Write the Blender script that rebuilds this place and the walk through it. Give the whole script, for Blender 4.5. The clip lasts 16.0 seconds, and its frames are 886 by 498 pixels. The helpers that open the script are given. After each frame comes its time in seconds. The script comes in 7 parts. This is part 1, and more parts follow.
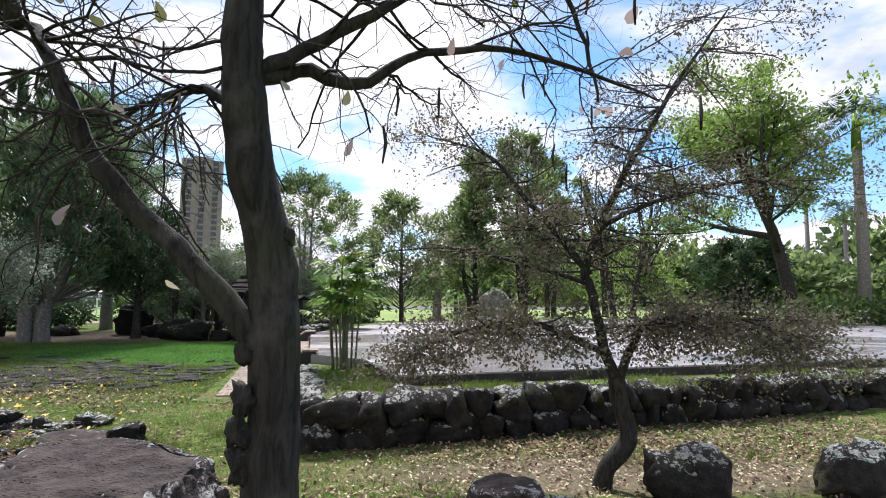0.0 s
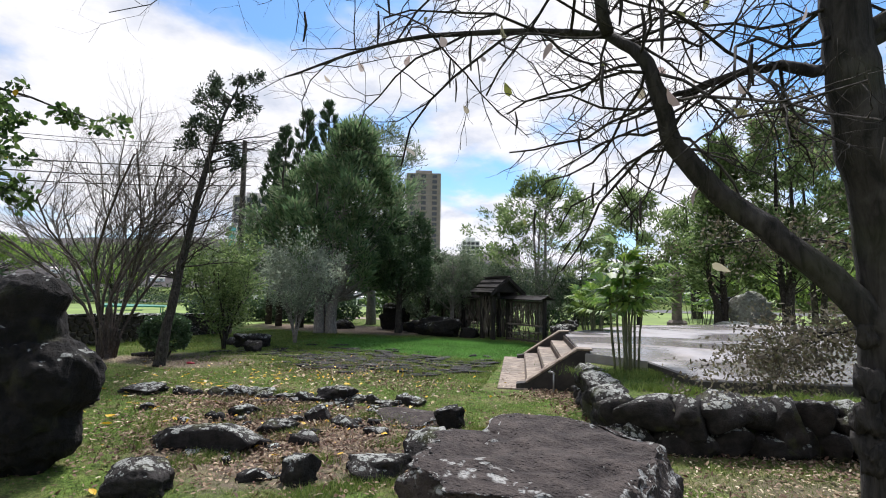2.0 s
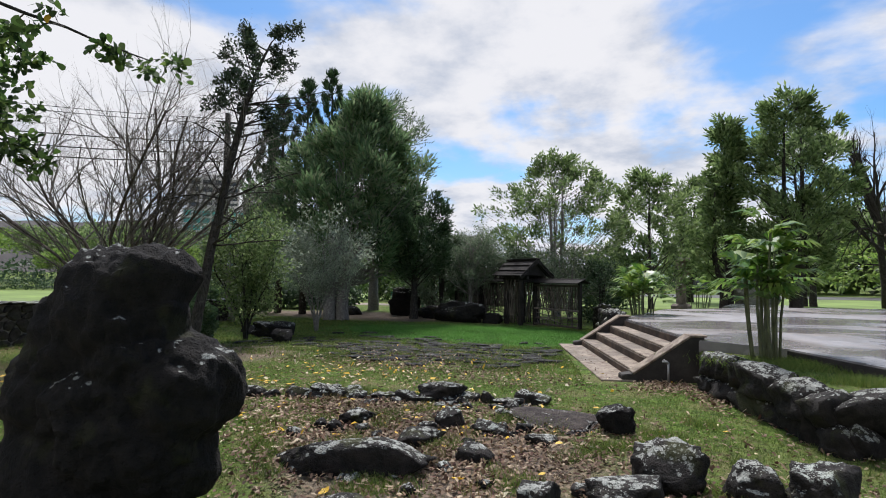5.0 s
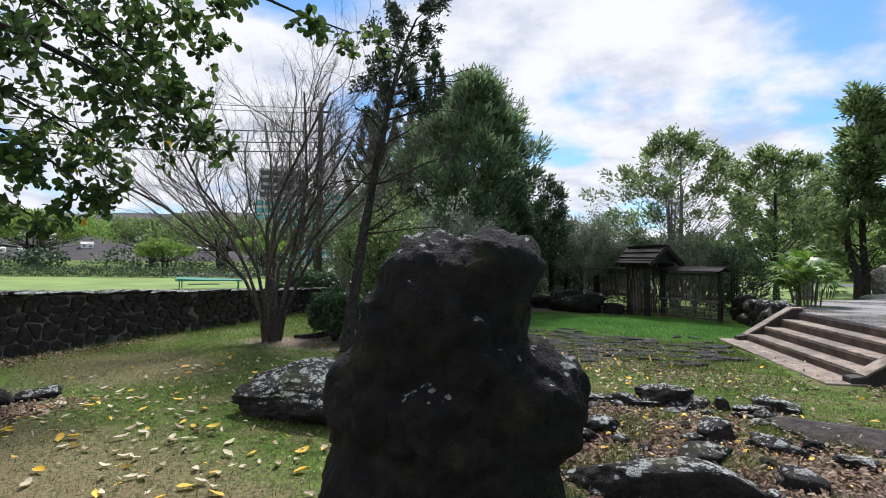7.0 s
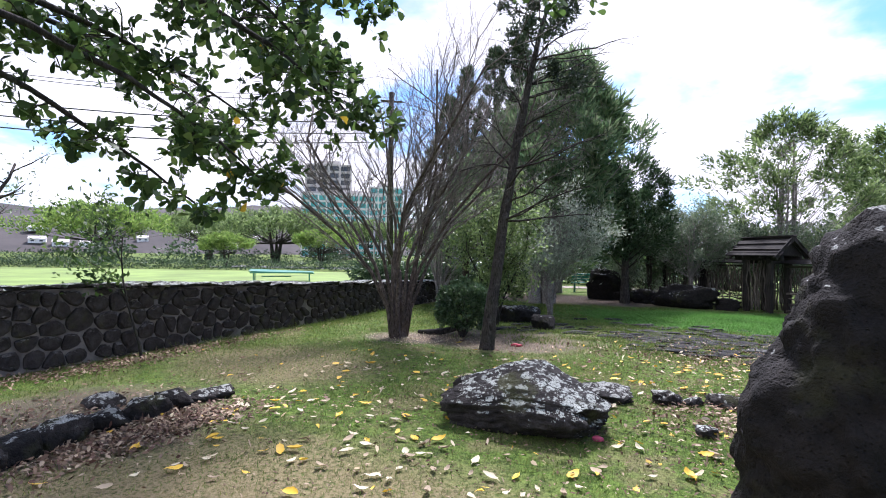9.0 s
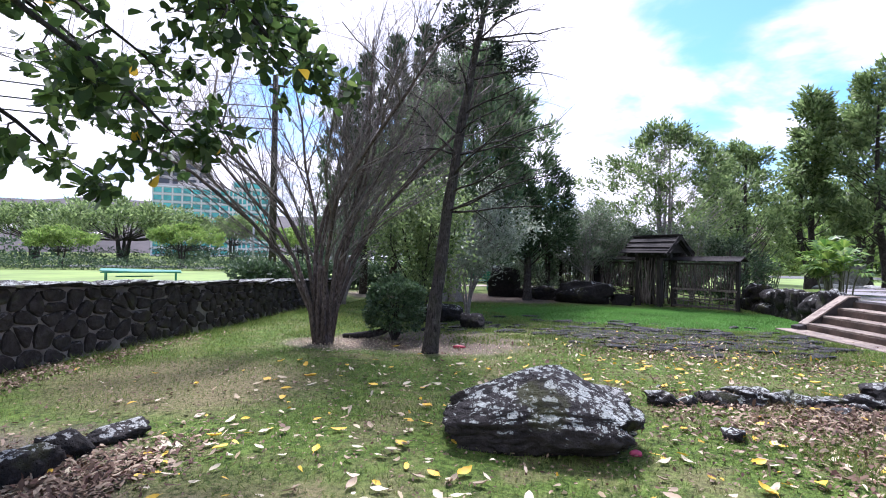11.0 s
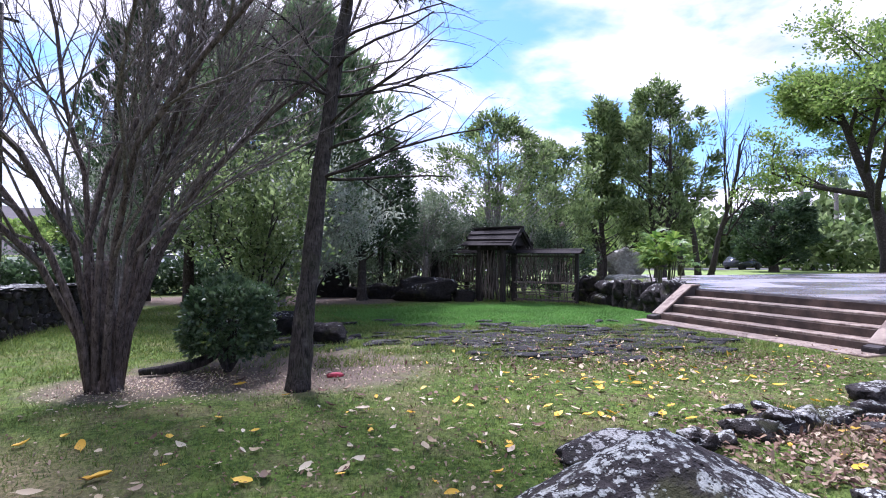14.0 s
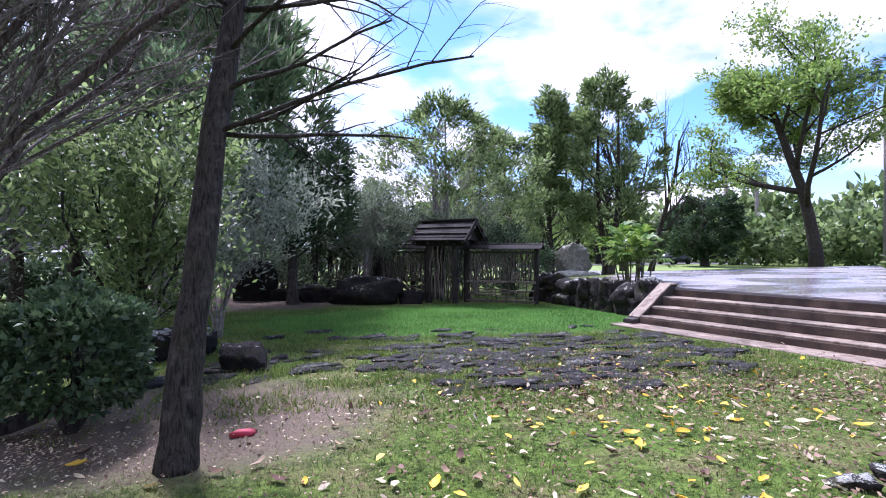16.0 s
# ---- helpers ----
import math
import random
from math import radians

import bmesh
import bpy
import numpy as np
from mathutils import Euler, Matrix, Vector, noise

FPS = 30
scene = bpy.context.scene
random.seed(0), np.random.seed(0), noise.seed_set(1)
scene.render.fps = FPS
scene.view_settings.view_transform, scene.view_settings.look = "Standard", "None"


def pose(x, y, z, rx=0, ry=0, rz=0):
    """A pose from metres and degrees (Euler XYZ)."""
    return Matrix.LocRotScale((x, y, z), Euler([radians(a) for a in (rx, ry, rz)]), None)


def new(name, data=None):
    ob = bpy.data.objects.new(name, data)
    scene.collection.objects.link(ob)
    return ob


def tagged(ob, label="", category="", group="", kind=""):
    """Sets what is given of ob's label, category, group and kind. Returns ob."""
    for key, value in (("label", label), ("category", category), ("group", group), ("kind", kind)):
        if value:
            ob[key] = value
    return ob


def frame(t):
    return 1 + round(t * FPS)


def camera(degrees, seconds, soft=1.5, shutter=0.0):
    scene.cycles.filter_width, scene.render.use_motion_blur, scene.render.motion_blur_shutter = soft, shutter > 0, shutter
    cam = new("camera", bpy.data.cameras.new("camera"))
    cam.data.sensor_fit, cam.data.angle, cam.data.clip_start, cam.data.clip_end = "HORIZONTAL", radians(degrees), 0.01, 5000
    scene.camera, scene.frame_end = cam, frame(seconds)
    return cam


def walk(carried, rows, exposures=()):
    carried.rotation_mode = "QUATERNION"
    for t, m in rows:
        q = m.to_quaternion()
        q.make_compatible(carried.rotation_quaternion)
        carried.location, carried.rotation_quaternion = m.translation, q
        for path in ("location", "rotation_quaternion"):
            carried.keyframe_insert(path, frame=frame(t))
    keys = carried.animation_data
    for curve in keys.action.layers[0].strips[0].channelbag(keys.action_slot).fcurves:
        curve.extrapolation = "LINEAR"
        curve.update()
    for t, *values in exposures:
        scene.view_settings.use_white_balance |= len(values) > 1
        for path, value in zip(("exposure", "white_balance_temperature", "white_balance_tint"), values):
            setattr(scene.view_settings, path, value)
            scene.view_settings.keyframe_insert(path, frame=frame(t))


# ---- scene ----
cam = camera(80.5, 16.0, soft=1.0)
ROWS = [
    (0.0, -0.066, -0.109, 1.850, 0.19, 4.45, -0.65),
    (0.5, -0.287, -0.193, 1.828, 7.78, 4.46, -0.72),
    (1.0, -0.559, -0.236, 1.797, 15.94, 4.42, -0.80),
    (1.5, -0.848, -0.293, 1.792, 21.65, 4.37, -0.80),
    (2.0, -1.134, -0.343, 1.770, 22.77, 4.42, -0.84),
    (2.5, -1.490, -0.279, 1.743, 22.76, 4.29, -0.77),
    (3.0, -1.879, -0.227, 1.724, 22.19, 4.26, -0.73),
    (5.5, -4.172, -0.002, 1.669, 18.08, 2.55, -0.68),
    (6.0, -4.670, -0.024, 1.666, 20.49, 2.23, -0.64),
    (6.5, -5.183, -0.036, 1.655, 22.70, 1.46, -0.57),
    (7.0, -5.715, -0.067, 1.674, 24.80, 1.40, -0.55),
    (7.5, -6.231, -0.164, 1.654, 26.71, 1.24, -0.60),
    (8.0, -6.777, -0.225, 1.642, 29.56, 0.85, -0.69),
    (10.5, -8.835, 0.032, 1.523, 22.58, 0.15, -0.90),
    (11.0, -9.160, 0.213, 1.496, 14.92, 0.78, -0.84),
    (11.5, -9.466, 0.508, 1.464, 7.65, 0.89, -0.67),
    (12.0, -9.772, 0.837, 1.471, 2.42, 0.93, -0.56),
    (12.5, -10.036, 1.189, 1.465, -1.13, 0.90, -0.48),
    (13.0, -10.248, 1.626, 1.470, -4.08, 0.76, -0.40),
    (13.5, -10.495, 2.031, 1.435, -6.22, 0.77, -0.38),
    (14.0, -10.683, 2.510, 1.377, -7.65, 0.73, -0.32),
    (14.5, -10.800, 3.021, 1.363, -8.16, 0.69, -0.26),
    (15.0, -10.789, 3.487, 1.364, -9.20, 0.61, -0.16),
    (15.5, -10.697, 3.933, 1.380, -10.61, 0.45, -0.09),
    (16.0, -10.631, 4.390, 1.379, -14.54, 0.33, -0.09),
]
walk(cam, [(t, pose(x, y, z, 90 + pitch, roll, yaw)) for t, x, y, z, yaw, pitch, roll in ROWS],
     [(0.0, 0.90, 6300, 16), (1.0, 0.80, 6280, 15), (3.0, 0.54, 6320, 14), (5.5, 0.38, 6250, 13), (7.0, 0.56, 6150, 14), (8.2, 0.96, 6000, 20), (10.5, 1.30, 5750, 24), (12.0, 1.15, 5680, 29), (16.0, 1.24, 5560, 33)])

# ---- light ----
SUN_EL, SUN_AZ = 56, 14          # height, and degrees left of straight ahead
sun = new("sun", bpy.data.lights.new("sun", "SUN"))
sun.data.energy, sun.data.angle, sun.data.color = 4.1, radians(11.0), (1.0, 0.97, 0.93)
sun.matrix_world = pose(0, 0, 0, 90 - SUN_EL, 0, 180 + SUN_AZ)

world = bpy.data.worlds.new("sky")
scene.world = world
world.use_nodes = True


class Nodes:
    """Short way to wire a node tree."""

    def __init__(self, tree):
        self.tree = tree

    def n(self, kind, ins=None, **props):
        node = self.tree.nodes.new(kind)
        if "operation" in props:
            node.operation = props["operation"]
        if "use_clamp" in props:
            node.use_clamp = props["use_clamp"]
        if "feature" in props:
            node.feature = props["feature"]
        if "interpolation_type" in props:
            node.interpolation_type = props["interpolation_type"]
        if "data_type" in props:
            node.data_type = props["data_type"]
        for key, value in (ins or {}).items():
            sock = node.inputs[key]
            if isinstance(value, bpy.types.NodeSocket):
                self.tree.links.new(value, sock)
            else:
                sock.default_value = value
        return node

    def math(self, op, a, b=0.0, c=0.0, clamp=False):
        return self.n("ShaderNodeMath", {0: a, 1: b, 2: c}, operation=op, use_clamp=clamp).outputs[0]

    def noise(self, vec, scale, detail=4.0, rough=0.55, dist=0.0):
        return self.n("ShaderNodeTexNoise", {"Vector": vec, "Scale": scale, "Detail": detail, "Roughness": rough, "Distortion": dist}).outputs["Fac"]

    def voronoi(self, vec, scale, feature="F1", out="Distance"):
        return self.n("ShaderNodeTexVoronoi", {"Vector": vec, "Scale": scale}, feature=feature).outputs[out]

    def step(self, fac, low, high):
        return self.n("ShaderNodeMapRange", {"Value": fac, "From Min": low, "From Max": high}, interpolation_type="SMOOTHSTEP").outputs[0]

    def mix(self, fac, a, b):
        node = self.n("ShaderNodeMix", data_type="RGBA")
        for index, value in ((0, fac), (6, a), (7, b)):
            sock = node.inputs[index]
            if isinstance(value, bpy.types.NodeSocket):
                self.tree.links.new(value, sock)
            elif index:
                sock.default_value = (*value, 1.0)
            else:
                sock.default_value = value
        return node.outputs[2]

    def mapping(self, vec, scale=(1, 1, 1), loc=(0, 0, 0)):
        return self.n("ShaderNodeMapping", {"Vector": vec, "Scale": scale, "Location": loc}).outputs[0]

    def bump(self, height, strength=0.5, distance=0.02):
        return self.n("ShaderNodeBump", {"Height": height, "Strength": strength, "Distance": distance}).outputs[0]

    def link(self, a, b):
        self.tree.links.new(a, b)


def build_sky():
    k = Nodes(world.node_tree)
    world.node_tree.nodes.clear()
    sky = k.n("ShaderNodeTexSky")
    sky.sky_type, sky.sun_disc, sky.sun_elevation, sky.sun_rotation = "NISHITA", False, radians(SUN_EL), radians(-SUN_AZ)
    sky.air_density, sky.dust_density, sky.ozone_density = 1.0, 0.6, 1.5
    way = k.n("ShaderNodeTexCoord").outputs["Generated"]
    xyz = k.n("ShaderNodeSeparateXYZ", {0: way})
    up = k.math("ADD", k.math("MAXIMUM", xyz.outputs[2], 0.0), 0.22)
    flat = k.n("ShaderNodeCombineXYZ", {0: k.math("DIVIDE", xyz.outputs[0], up), 1: k.math("DIVIDE", xyz.outputs[1], up), 2: 0.3})
    v = k.mapping(flat.outputs[0], (1, 1, 1), (3.1, 1.4, 0.0))
    big = k.noise(v, 1.15, 7.0, 0.52, 0.2)
    fac = k.step(big, 0.385, 0.50)
    shade = k.step(k.math("ADD", k.math("MULTIPLY", k.noise(v, 3.2, 6.0, 0.6), 0.6), k.math("MULTIPLY", big, 0.4)), 0.35, 0.57)
    cloud = k.mix(shade, (0.42, 0.47, 0.55), (0.74, 0.74, 0.74))
    blue = k.n("ShaderNodeVectorMath", {0: sky.outputs[0], 1: (0.068, 0.100, 0.122)}, operation="MULTIPLY").outputs[0]
    haze = k.step(xyz.outputs[2], 0.25, 0.0)
    low = k.mix(k.math("MULTIPLY", haze, 0.5), blue, (0.55, 0.64, 0.74))
    colour = k.mix(fac, low, cloud)
    back = k.n("ShaderNodeBackground", {"Color": colour, "Strength": 0.90})
    k.link(back.outputs[0], k.n("ShaderNodeOutputWorld").inputs[0])


build_sky()


# ---- materials ----
def material(name):
    mat = bpy.data.materials.new(name)
    mat.use_nodes = True
    k = Nodes(mat.node_tree)
    shader = mat.node_tree.nodes["Principled BSDF"]
    where = k.n("ShaderNodeNewGeometry")
    return mat, k, shader, where


def finish(k, shader, colour, rough=0.8, normal=None, spec=None):
    for key, value in (("Base Color", colour), ("Roughness", rough), ("Normal", normal), ("Specular IOR Level", spec)):
        if value is None:
            continue
        if isinstance(value, bpy.types.NodeSocket):
            k.link(value, shader.inputs[key])
        else:
            shader.inputs[key].default_value = value if key != "Base Color" else (*value, 1.0)


def rock_material(name, dark, mid, lichen, cover=0.5, moss=0.3, rim=0.0):
    mat, k, s, geo = material(name)
    p = geo.outputs["Position"]
    up = k.n("ShaderNodeSeparateXYZ", {0: geo.outputs["Normal"]}).outputs[2]
    grain = k.noise(p, 9.0, 6.0, 0.65)
    pit = k.voronoi(p, 38.0)
    fine = k.noise(p, 70.0, 3.0, 0.6)
    base = k.mix(k.step(grain, 0.3, 0.75), dark, mid)
    base = k.mix(k.math("MULTIPLY", k.step(pit, 0.28, 0.0), 0.6), base, tuple(c * 0.35 for c in dark))
    region = k.math("ADD", k.noise(p, 2.2, 3.0, 0.6), k.math("SUBTRACT", k.math("MULTIPLY", up, 0.50), 0.10))
    if rim:
        edge = k.math("MULTIPLY", k.step(up, 0.97, 0.75), k.step(up, 0.05, 0.4))
        region = k.math("ADD", region, k.math("SUBTRACT", k.math("MULTIPLY", edge, rim), k.math("MULTIPLY", k.math("MAXIMUM", up, 0.0), 0.3)))
    for scale, size, low in ((9.0, 0.50, 0.67), (22.0, 0.44, 0.66), (60.0, 0.42, 0.78)):
        warped = k.n("ShaderNodeVectorMath", {0: k.n("ShaderNodeTexNoise", {"Vector": p, "Scale": scale * 2.2, "Detail": 3.0}).outputs["Color"], 1: (0.7 / scale,) * 3, 2: p}, operation="MULTIPLY_ADD").outputs[0]
        cell = k.n("ShaderNodeTexVoronoi", {"Vector": warped, "Scale": scale})
        lot = k.n("ShaderNodeSeparateColor", {0: cell.outputs["Color"]}).outputs[0]
        here = k.step(k.math("ADD", region, k.math("MULTIPLY", k.math("SUBTRACT", lot, 0.5), 0.32)), low - 0.17 * cover + 0.10, low - 0.17 * cover + 0.13)
        disc = k.step(cell.outputs["Distance"], size, size - 0.12)
        spots = k.math("MULTIPLY", k.math("MULTIPLY", here, disc), k.step(fine, 0.34, 0.50))
        spots = k.math("MULTIPLY", spots, k.math("ADD", 0.06, k.math("MULTIPLY", k.step(up, 0.2, 0.6), 0.94)))
        tone = k.mix(lot, lichen, tuple(c * 0.72 for c in lichen))
        base = k.mix(spots, base, tone)
    green = k.math("MULTIPLY", k.step(k.noise(k.mapping(p, (1, 1, 1), (5, 2, 7)), 3.0, 4.0), 0.56, 0.68), moss)
    base = k.mix(green, base, (0.09, 0.10, 0.025))
    height = k.math("ADD", k.math("MULTIPLY", grain, 1.0), k.math("ADD", k.math("MULTIPLY", fine, 0.3), k.math("MULTIPLY", k.step(pit, 0.0, 0.3), 0.35)))
    finish(k, s, base, 0.88, k.bump(height, 1.0, 0.05), 0.25)
    return mat


def bark_material(name, dark, light, scale=1.0, mossy=0.0):
    mat, k, s, geo = material(name)
    p = geo.outputs["Position"]
    ridged = k.noise(k.mapping(p, (38 * scale, 38 * scale, 7 * scale)), 1.0, 5.0, 0.65, 0.6)
    blot = k.noise(p, 6.0 * scale, 4.0, 0.6)
    base = k.mix(k.step(ridged, 0.3, 0.7), dark, light)
    base = k.mix(k.math("MULTIPLY", k.step(blot, 0.52, 0.7), 0.55), base, tuple(c * 1.5 + 0.02 for c in light))
    if mossy:
        base = k.mix(k.math("MULTIPLY", k.step(k.noise(p, 4.0, 3.0), 0.5, 0.65), mossy), base, (0.07, 0.085, 0.03))
    finish(k, s, base, 0.9, k.bump(ridged, 0.8, 0.02), 0.2)
    return mat


def leaf_material(name, colours, glow=0.35, rough=0.5):
    mat, k, s, geo = material(name)
    pick = geo.outputs["Random Per Island"]
    ramp = k.n("ShaderNodeValToRGB", {0: pick})
    while len(ramp.color_ramp.elements) < len(colours):
        ramp.color_ramp.elements.new(0.5)
    for i, c in enumerate(colours):
        ramp.color_ramp.elements[i].position = i / max(1, len(colours) - 1)
        ramp.color_ramp.elements[i].color = (*c, 1)
    patch = k.noise(geo.outputs["Position"], 0.9, 3.0)
    col = k.n("ShaderNodeHueSaturation", {"Color": ramp.outputs[0], "Value": k.n("ShaderNodeMapRange", {"Value": patch, "From Min": 0.3, "From Max": 0.7, "To Min": 0.7, "To Max": 1.3}).outputs[0]}).outputs[0]
    finish(k, s, col, rough, None, 0.35)
    thin = k.n("ShaderNodeBsdfTranslucent", {"Color": col})
    both = k.n("ShaderNodeMixShader", {0: glow, 1: s.outputs[0], 2: thin.outputs[0]})
    k.link(both.outputs[0], mat.node_tree.nodes["Material Output"].inputs[0])
    return mat


def plain_material(name, colour, rough=0.7, metal=0.0, vary=0.25, scale=6.0, bump=0.3, per_object=0.0):
    mat, k, s, geo = material(name)
    p = geo.outputs["Position"]
    n1, n2 = k.noise(p, scale, 5.0, 0.6), k.noise(p, scale * 9, 3.0, 0.6)
    col = k.mix(k.step(n1, 0.3, 0.72), tuple(c * (1 - vary) for c in colour), tuple(min(1, c * (1 + vary)) for c in colour))
    col = k.mix(k.math("MULTIPLY", k.step(n2, 0.5, 0.75), vary), col, tuple(c * 0.5 for c in colour))
    if per_object:
        rnd = k.n("ShaderNodeObjectInfo").outputs["Random"]
        col = k.n("ShaderNodeHueSaturation", {"Color": col, "Value": k.n("ShaderNodeMapRange", {"Value": rnd, "To Min": 1 - per_object, "To Max": 1 + per_object}).outputs[0]}).outputs[0]
    s.inputs["Metallic"].default_value = metal
    finish(k, s, col, rough, k.bump(n2, bump, 0.01))
    return mat


def wood_material(name, dark, light, along=2, per_object=0.3):
    mat, k, s, geo = material(name)
    p = k.n("ShaderNodeTexCoord").outputs["Object"]
    stretch = [34.0, 34.0, 34.0]
    stretch[along] = 3.0
    grain = k.noise(k.mapping(p, tuple(stretch)), 1.0, 5.0, 0.65, 0.4)
    col = k.mix(k.step(grain, 0.3, 0.7), dark, light)
    col = k.mix(k.math("MULTIPLY", k.step(k.noise(geo.outputs["Position"], 2.3, 4.0), 0.5, 0.7), 0.5), col, tuple(c * 0.4 for c in dark))
    rnd = k.n("ShaderNodeObjectInfo").outputs["Random"]
    col = k.n("ShaderNodeHueSaturation", {"Color": col, "Value": k.n("ShaderNodeMapRange", {"Value": rnd, "To Min": 1 - per_object, "To Max": 1 + per_object}).outputs[0]}).outputs[0]
    finish(k, s, col, 0.85, k.bump(grain, 0.6, 0.01), 0.2)
    return mat


def concrete_material(name, wet):
    mat, k, s, geo = material(name)
    p = geo.outputs["Position"]
    big, mid, fine = k.noise(p, 0.55, 5.0, 0.6, 0.5), k.noise(p, 3.5, 5.0, 0.65), k.noise(p, 60.0, 3.0)
    if wet:
        puddle = k.step(k.noise(k.mapping(p, (0.7, 1.2, 1)), 0.45, 5.0, 0.6, 0.8), 0.36, 0.60)
        col = k.mix(k.step(mid, 0.3, 0.7), (0.22, 0.208, 0.21), (0.33, 0.315, 0.32))
        col = k.mix(k.math("MULTIPLY", k.step(big, 0.45, 0.6), 0.5), col, (0.24, 0.19, 0.15))
        col = k.mix(k.math("MULTIPLY", puddle, 0.6), col, (0.17, 0.16, 0.16))
        rough = k.math("SUBTRACT", 0.48, k.math("MULTIPLY", puddle, 0.34))
        height = k.math("MULTIPLY", k.math("ADD", fine, mid), k.math("SUBTRACT", 1.0, puddle))
        finish(k, s, col, rough, k.bump(height, 0.25, 0.01), 0.45)
    else:
        streak = k.noise(k.mapping(p, (5, 5, 1.0)), 1.0, 5.0, 0.65, 0.4)
        col = k.mix(k.step(mid, 0.3, 0.7), (0.165, 0.126, 0.092), (0.30, 0.244, 0.185))
        col = k.mix(k.math("MULTIPLY", k.step(streak, 0.48, 0.62), 0.7), col, (0.085, 0.052, 0.036))
        col = k.mix(k.math("MULTIPLY", k.step(big, 0.5, 0.62), 0.5), col, (0.07, 0.06, 0.05))
        finish(k, s, col, 0.75, k.bump(k.math("ADD", fine, k.math("MULTIPLY", mid, 1.5)), 0.5, 0.01), 0.35)
    return mat


def ground_material():
    mat, k, s, geo = material("lawn_soil")
    p = geo.outputs["Position"]
    xyz = k.n("ShaderNodeSeparateXYZ", {0: p})
    big, mid, fine = k.noise(p, 0.35, 4.0, 0.6), k.noise(p, 1.6, 5.0, 0.65, 0.3), k.noise(p, 26.0, 4.0, 0.7)
    tiny = k.noise(p, 120.0, 2.0, 0.6)
    clump = k.noise(p, 7.0, 5.0, 0.7, 0.4)
    grass = k.mix(k.step(k.math("ADD", k.math("MULTIPLY", fine, 0.5), k.math("MULTIPLY", clump, 0.5)), 0.38, 0.62), (0.031, 0.056, 0.012), (0.130, 0.200, 0.038))
    dry = k.mix(k.step(fine, 0.35, 0.7), (0.155, 0.124, 0.066), (0.26, 0.212, 0.120))
    soil = k.mix(k.step(tiny, 0.3, 0.7), (0.095, 0.070, 0.055), (0.235, 0.182, 0.145))

    def around(x, y, rx, ry, soft=0.45, wob=0.5):
        dx = k.math("DIVIDE", k.math("SUBTRACT", xyz.outputs[0], x), rx)
        dy = k.math("DIVIDE", k.math("SUBTRACT", xyz.outputs[1], y), ry)
        d = k.math("SQRT", k.math("ADD", k.math("MULTIPLY", dx, dx), k.math("MULTIPLY", dy, dy)))
        return k.step(k.math("ADD", d, k.math("MULTIPLY", k.math("SUBTRACT", mid, 0.5), wob * 2)), 1.0, 1.0 - soft)

    col = k.mix(k.math("MULTIPLY", k.step(mid, 0.46, 0.64), 0.55), grass, dry)
    # worn strip along the walk and beside the field wall
    for x, y, rx, ry, amount in ((-10.2, 2.0, 3.6, 1.6, 0.85), (-13.6, 5.4, 1.9, 1.6, 0.85), (-9.0, 0.9, 5.0, 2.2, 0.9), (2.0, 5.6, 6.0, 1.3, 0.3)):
        col = k.mix(k.math("MULTIPLY", around(x, y, rx, ry), k.math("MULTIPLY", k.step(fine, 0.3, 0.55), amount)), col, dry)
    for x, y, rx, ry, amount in ((-11.7, 9.0, 2.2, 1.5, 0.9), (-13.5, 19.2, 6.5, 2.4, 0.95), (-5.2, 4.6, 2.0, 1.7, 0.95), (-13.2, 8.3, 1.1, 0.8, 0.8), (0.0, 1.0, 3.5, 2.5, 0.8), (-13.2, 2.6, 1.6, 1.4, 0.8), (2.0, 5.3, 3.5, 0.8, 0.7)):
        col = k.mix(k.math("MULTIPLY", around(x, y, rx, ry), amount), col, soil)
    # fresh sown lawn before the gate
    fresh = k.mix(k.step(fine, 0.25, 0.75), (0.055, 0.13, 0.022), (0.085, 0.20, 0.035))
    col = k.mix(k.math("MULTIPLY", around(-7.2, 14.9, 5.0, 2.6, 0.3, 0.25), k.step(xyz.outputs[2], 0.3, 0.2)), col, fresh)
    # flat dark stones half sunk in the turf
    cell = k.n("ShaderNodeTexVoronoi", {"Vector": k.mapping(p, (1.0, 1.6, 1.0)), "Scale": 2.6})
    stones = k.math("MULTIPLY", k.step(k.math("ADD", cell.outputs["Distance"], k.math("MULTIPLY", fine, 0.5)), 0.62, 0.5), k.step(mid, 0.42, 0.52))
    stones = k.math("MULTIPLY", stones, around(-7.4, 10.6, 4.6, 2.2, 0.35, 0.3))
    col = k.mix(k.math("MULTIPLY", stones, 0.85), col, (0.036, 0.034, 0.033))
    height = k.math("ADD", k.math("MULTIPLY", fine, 1.0), k.math("MULTIPLY", tiny, 0.6))
    finish(k, s, col, 0.95, k.bump(height, 0.7, 0.04), 0.1)
    return mat


M_LAVA = rock_material("lava_rock", (0.010, 0.009, 0.008), (0.042, 0.036, 0.032), (0.40, 0.41, 0.37), -0.1)
M_LAVA_DARK = rock_material("weathered_dark_lava", (0.005, 0.0045, 0.004), (0.018, 0.015, 0.013), (0.34, 0.35, 0.32), -0.8, 0.15)
M_LAVA_PALE = rock_material("lichened_lava", (0.014, 0.012, 0.011), (0.05, 0.044, 0.04), (0.44, 0.47, 0.42), 0.0, 0.35)
M_SLAB = rock_material("gritty_flat_rock", (0.026, 0.020, 0.018), (0.080, 0.064, 0.056), (0.42, 0.42, 0.39), -0.2, 0.0, 0.46)
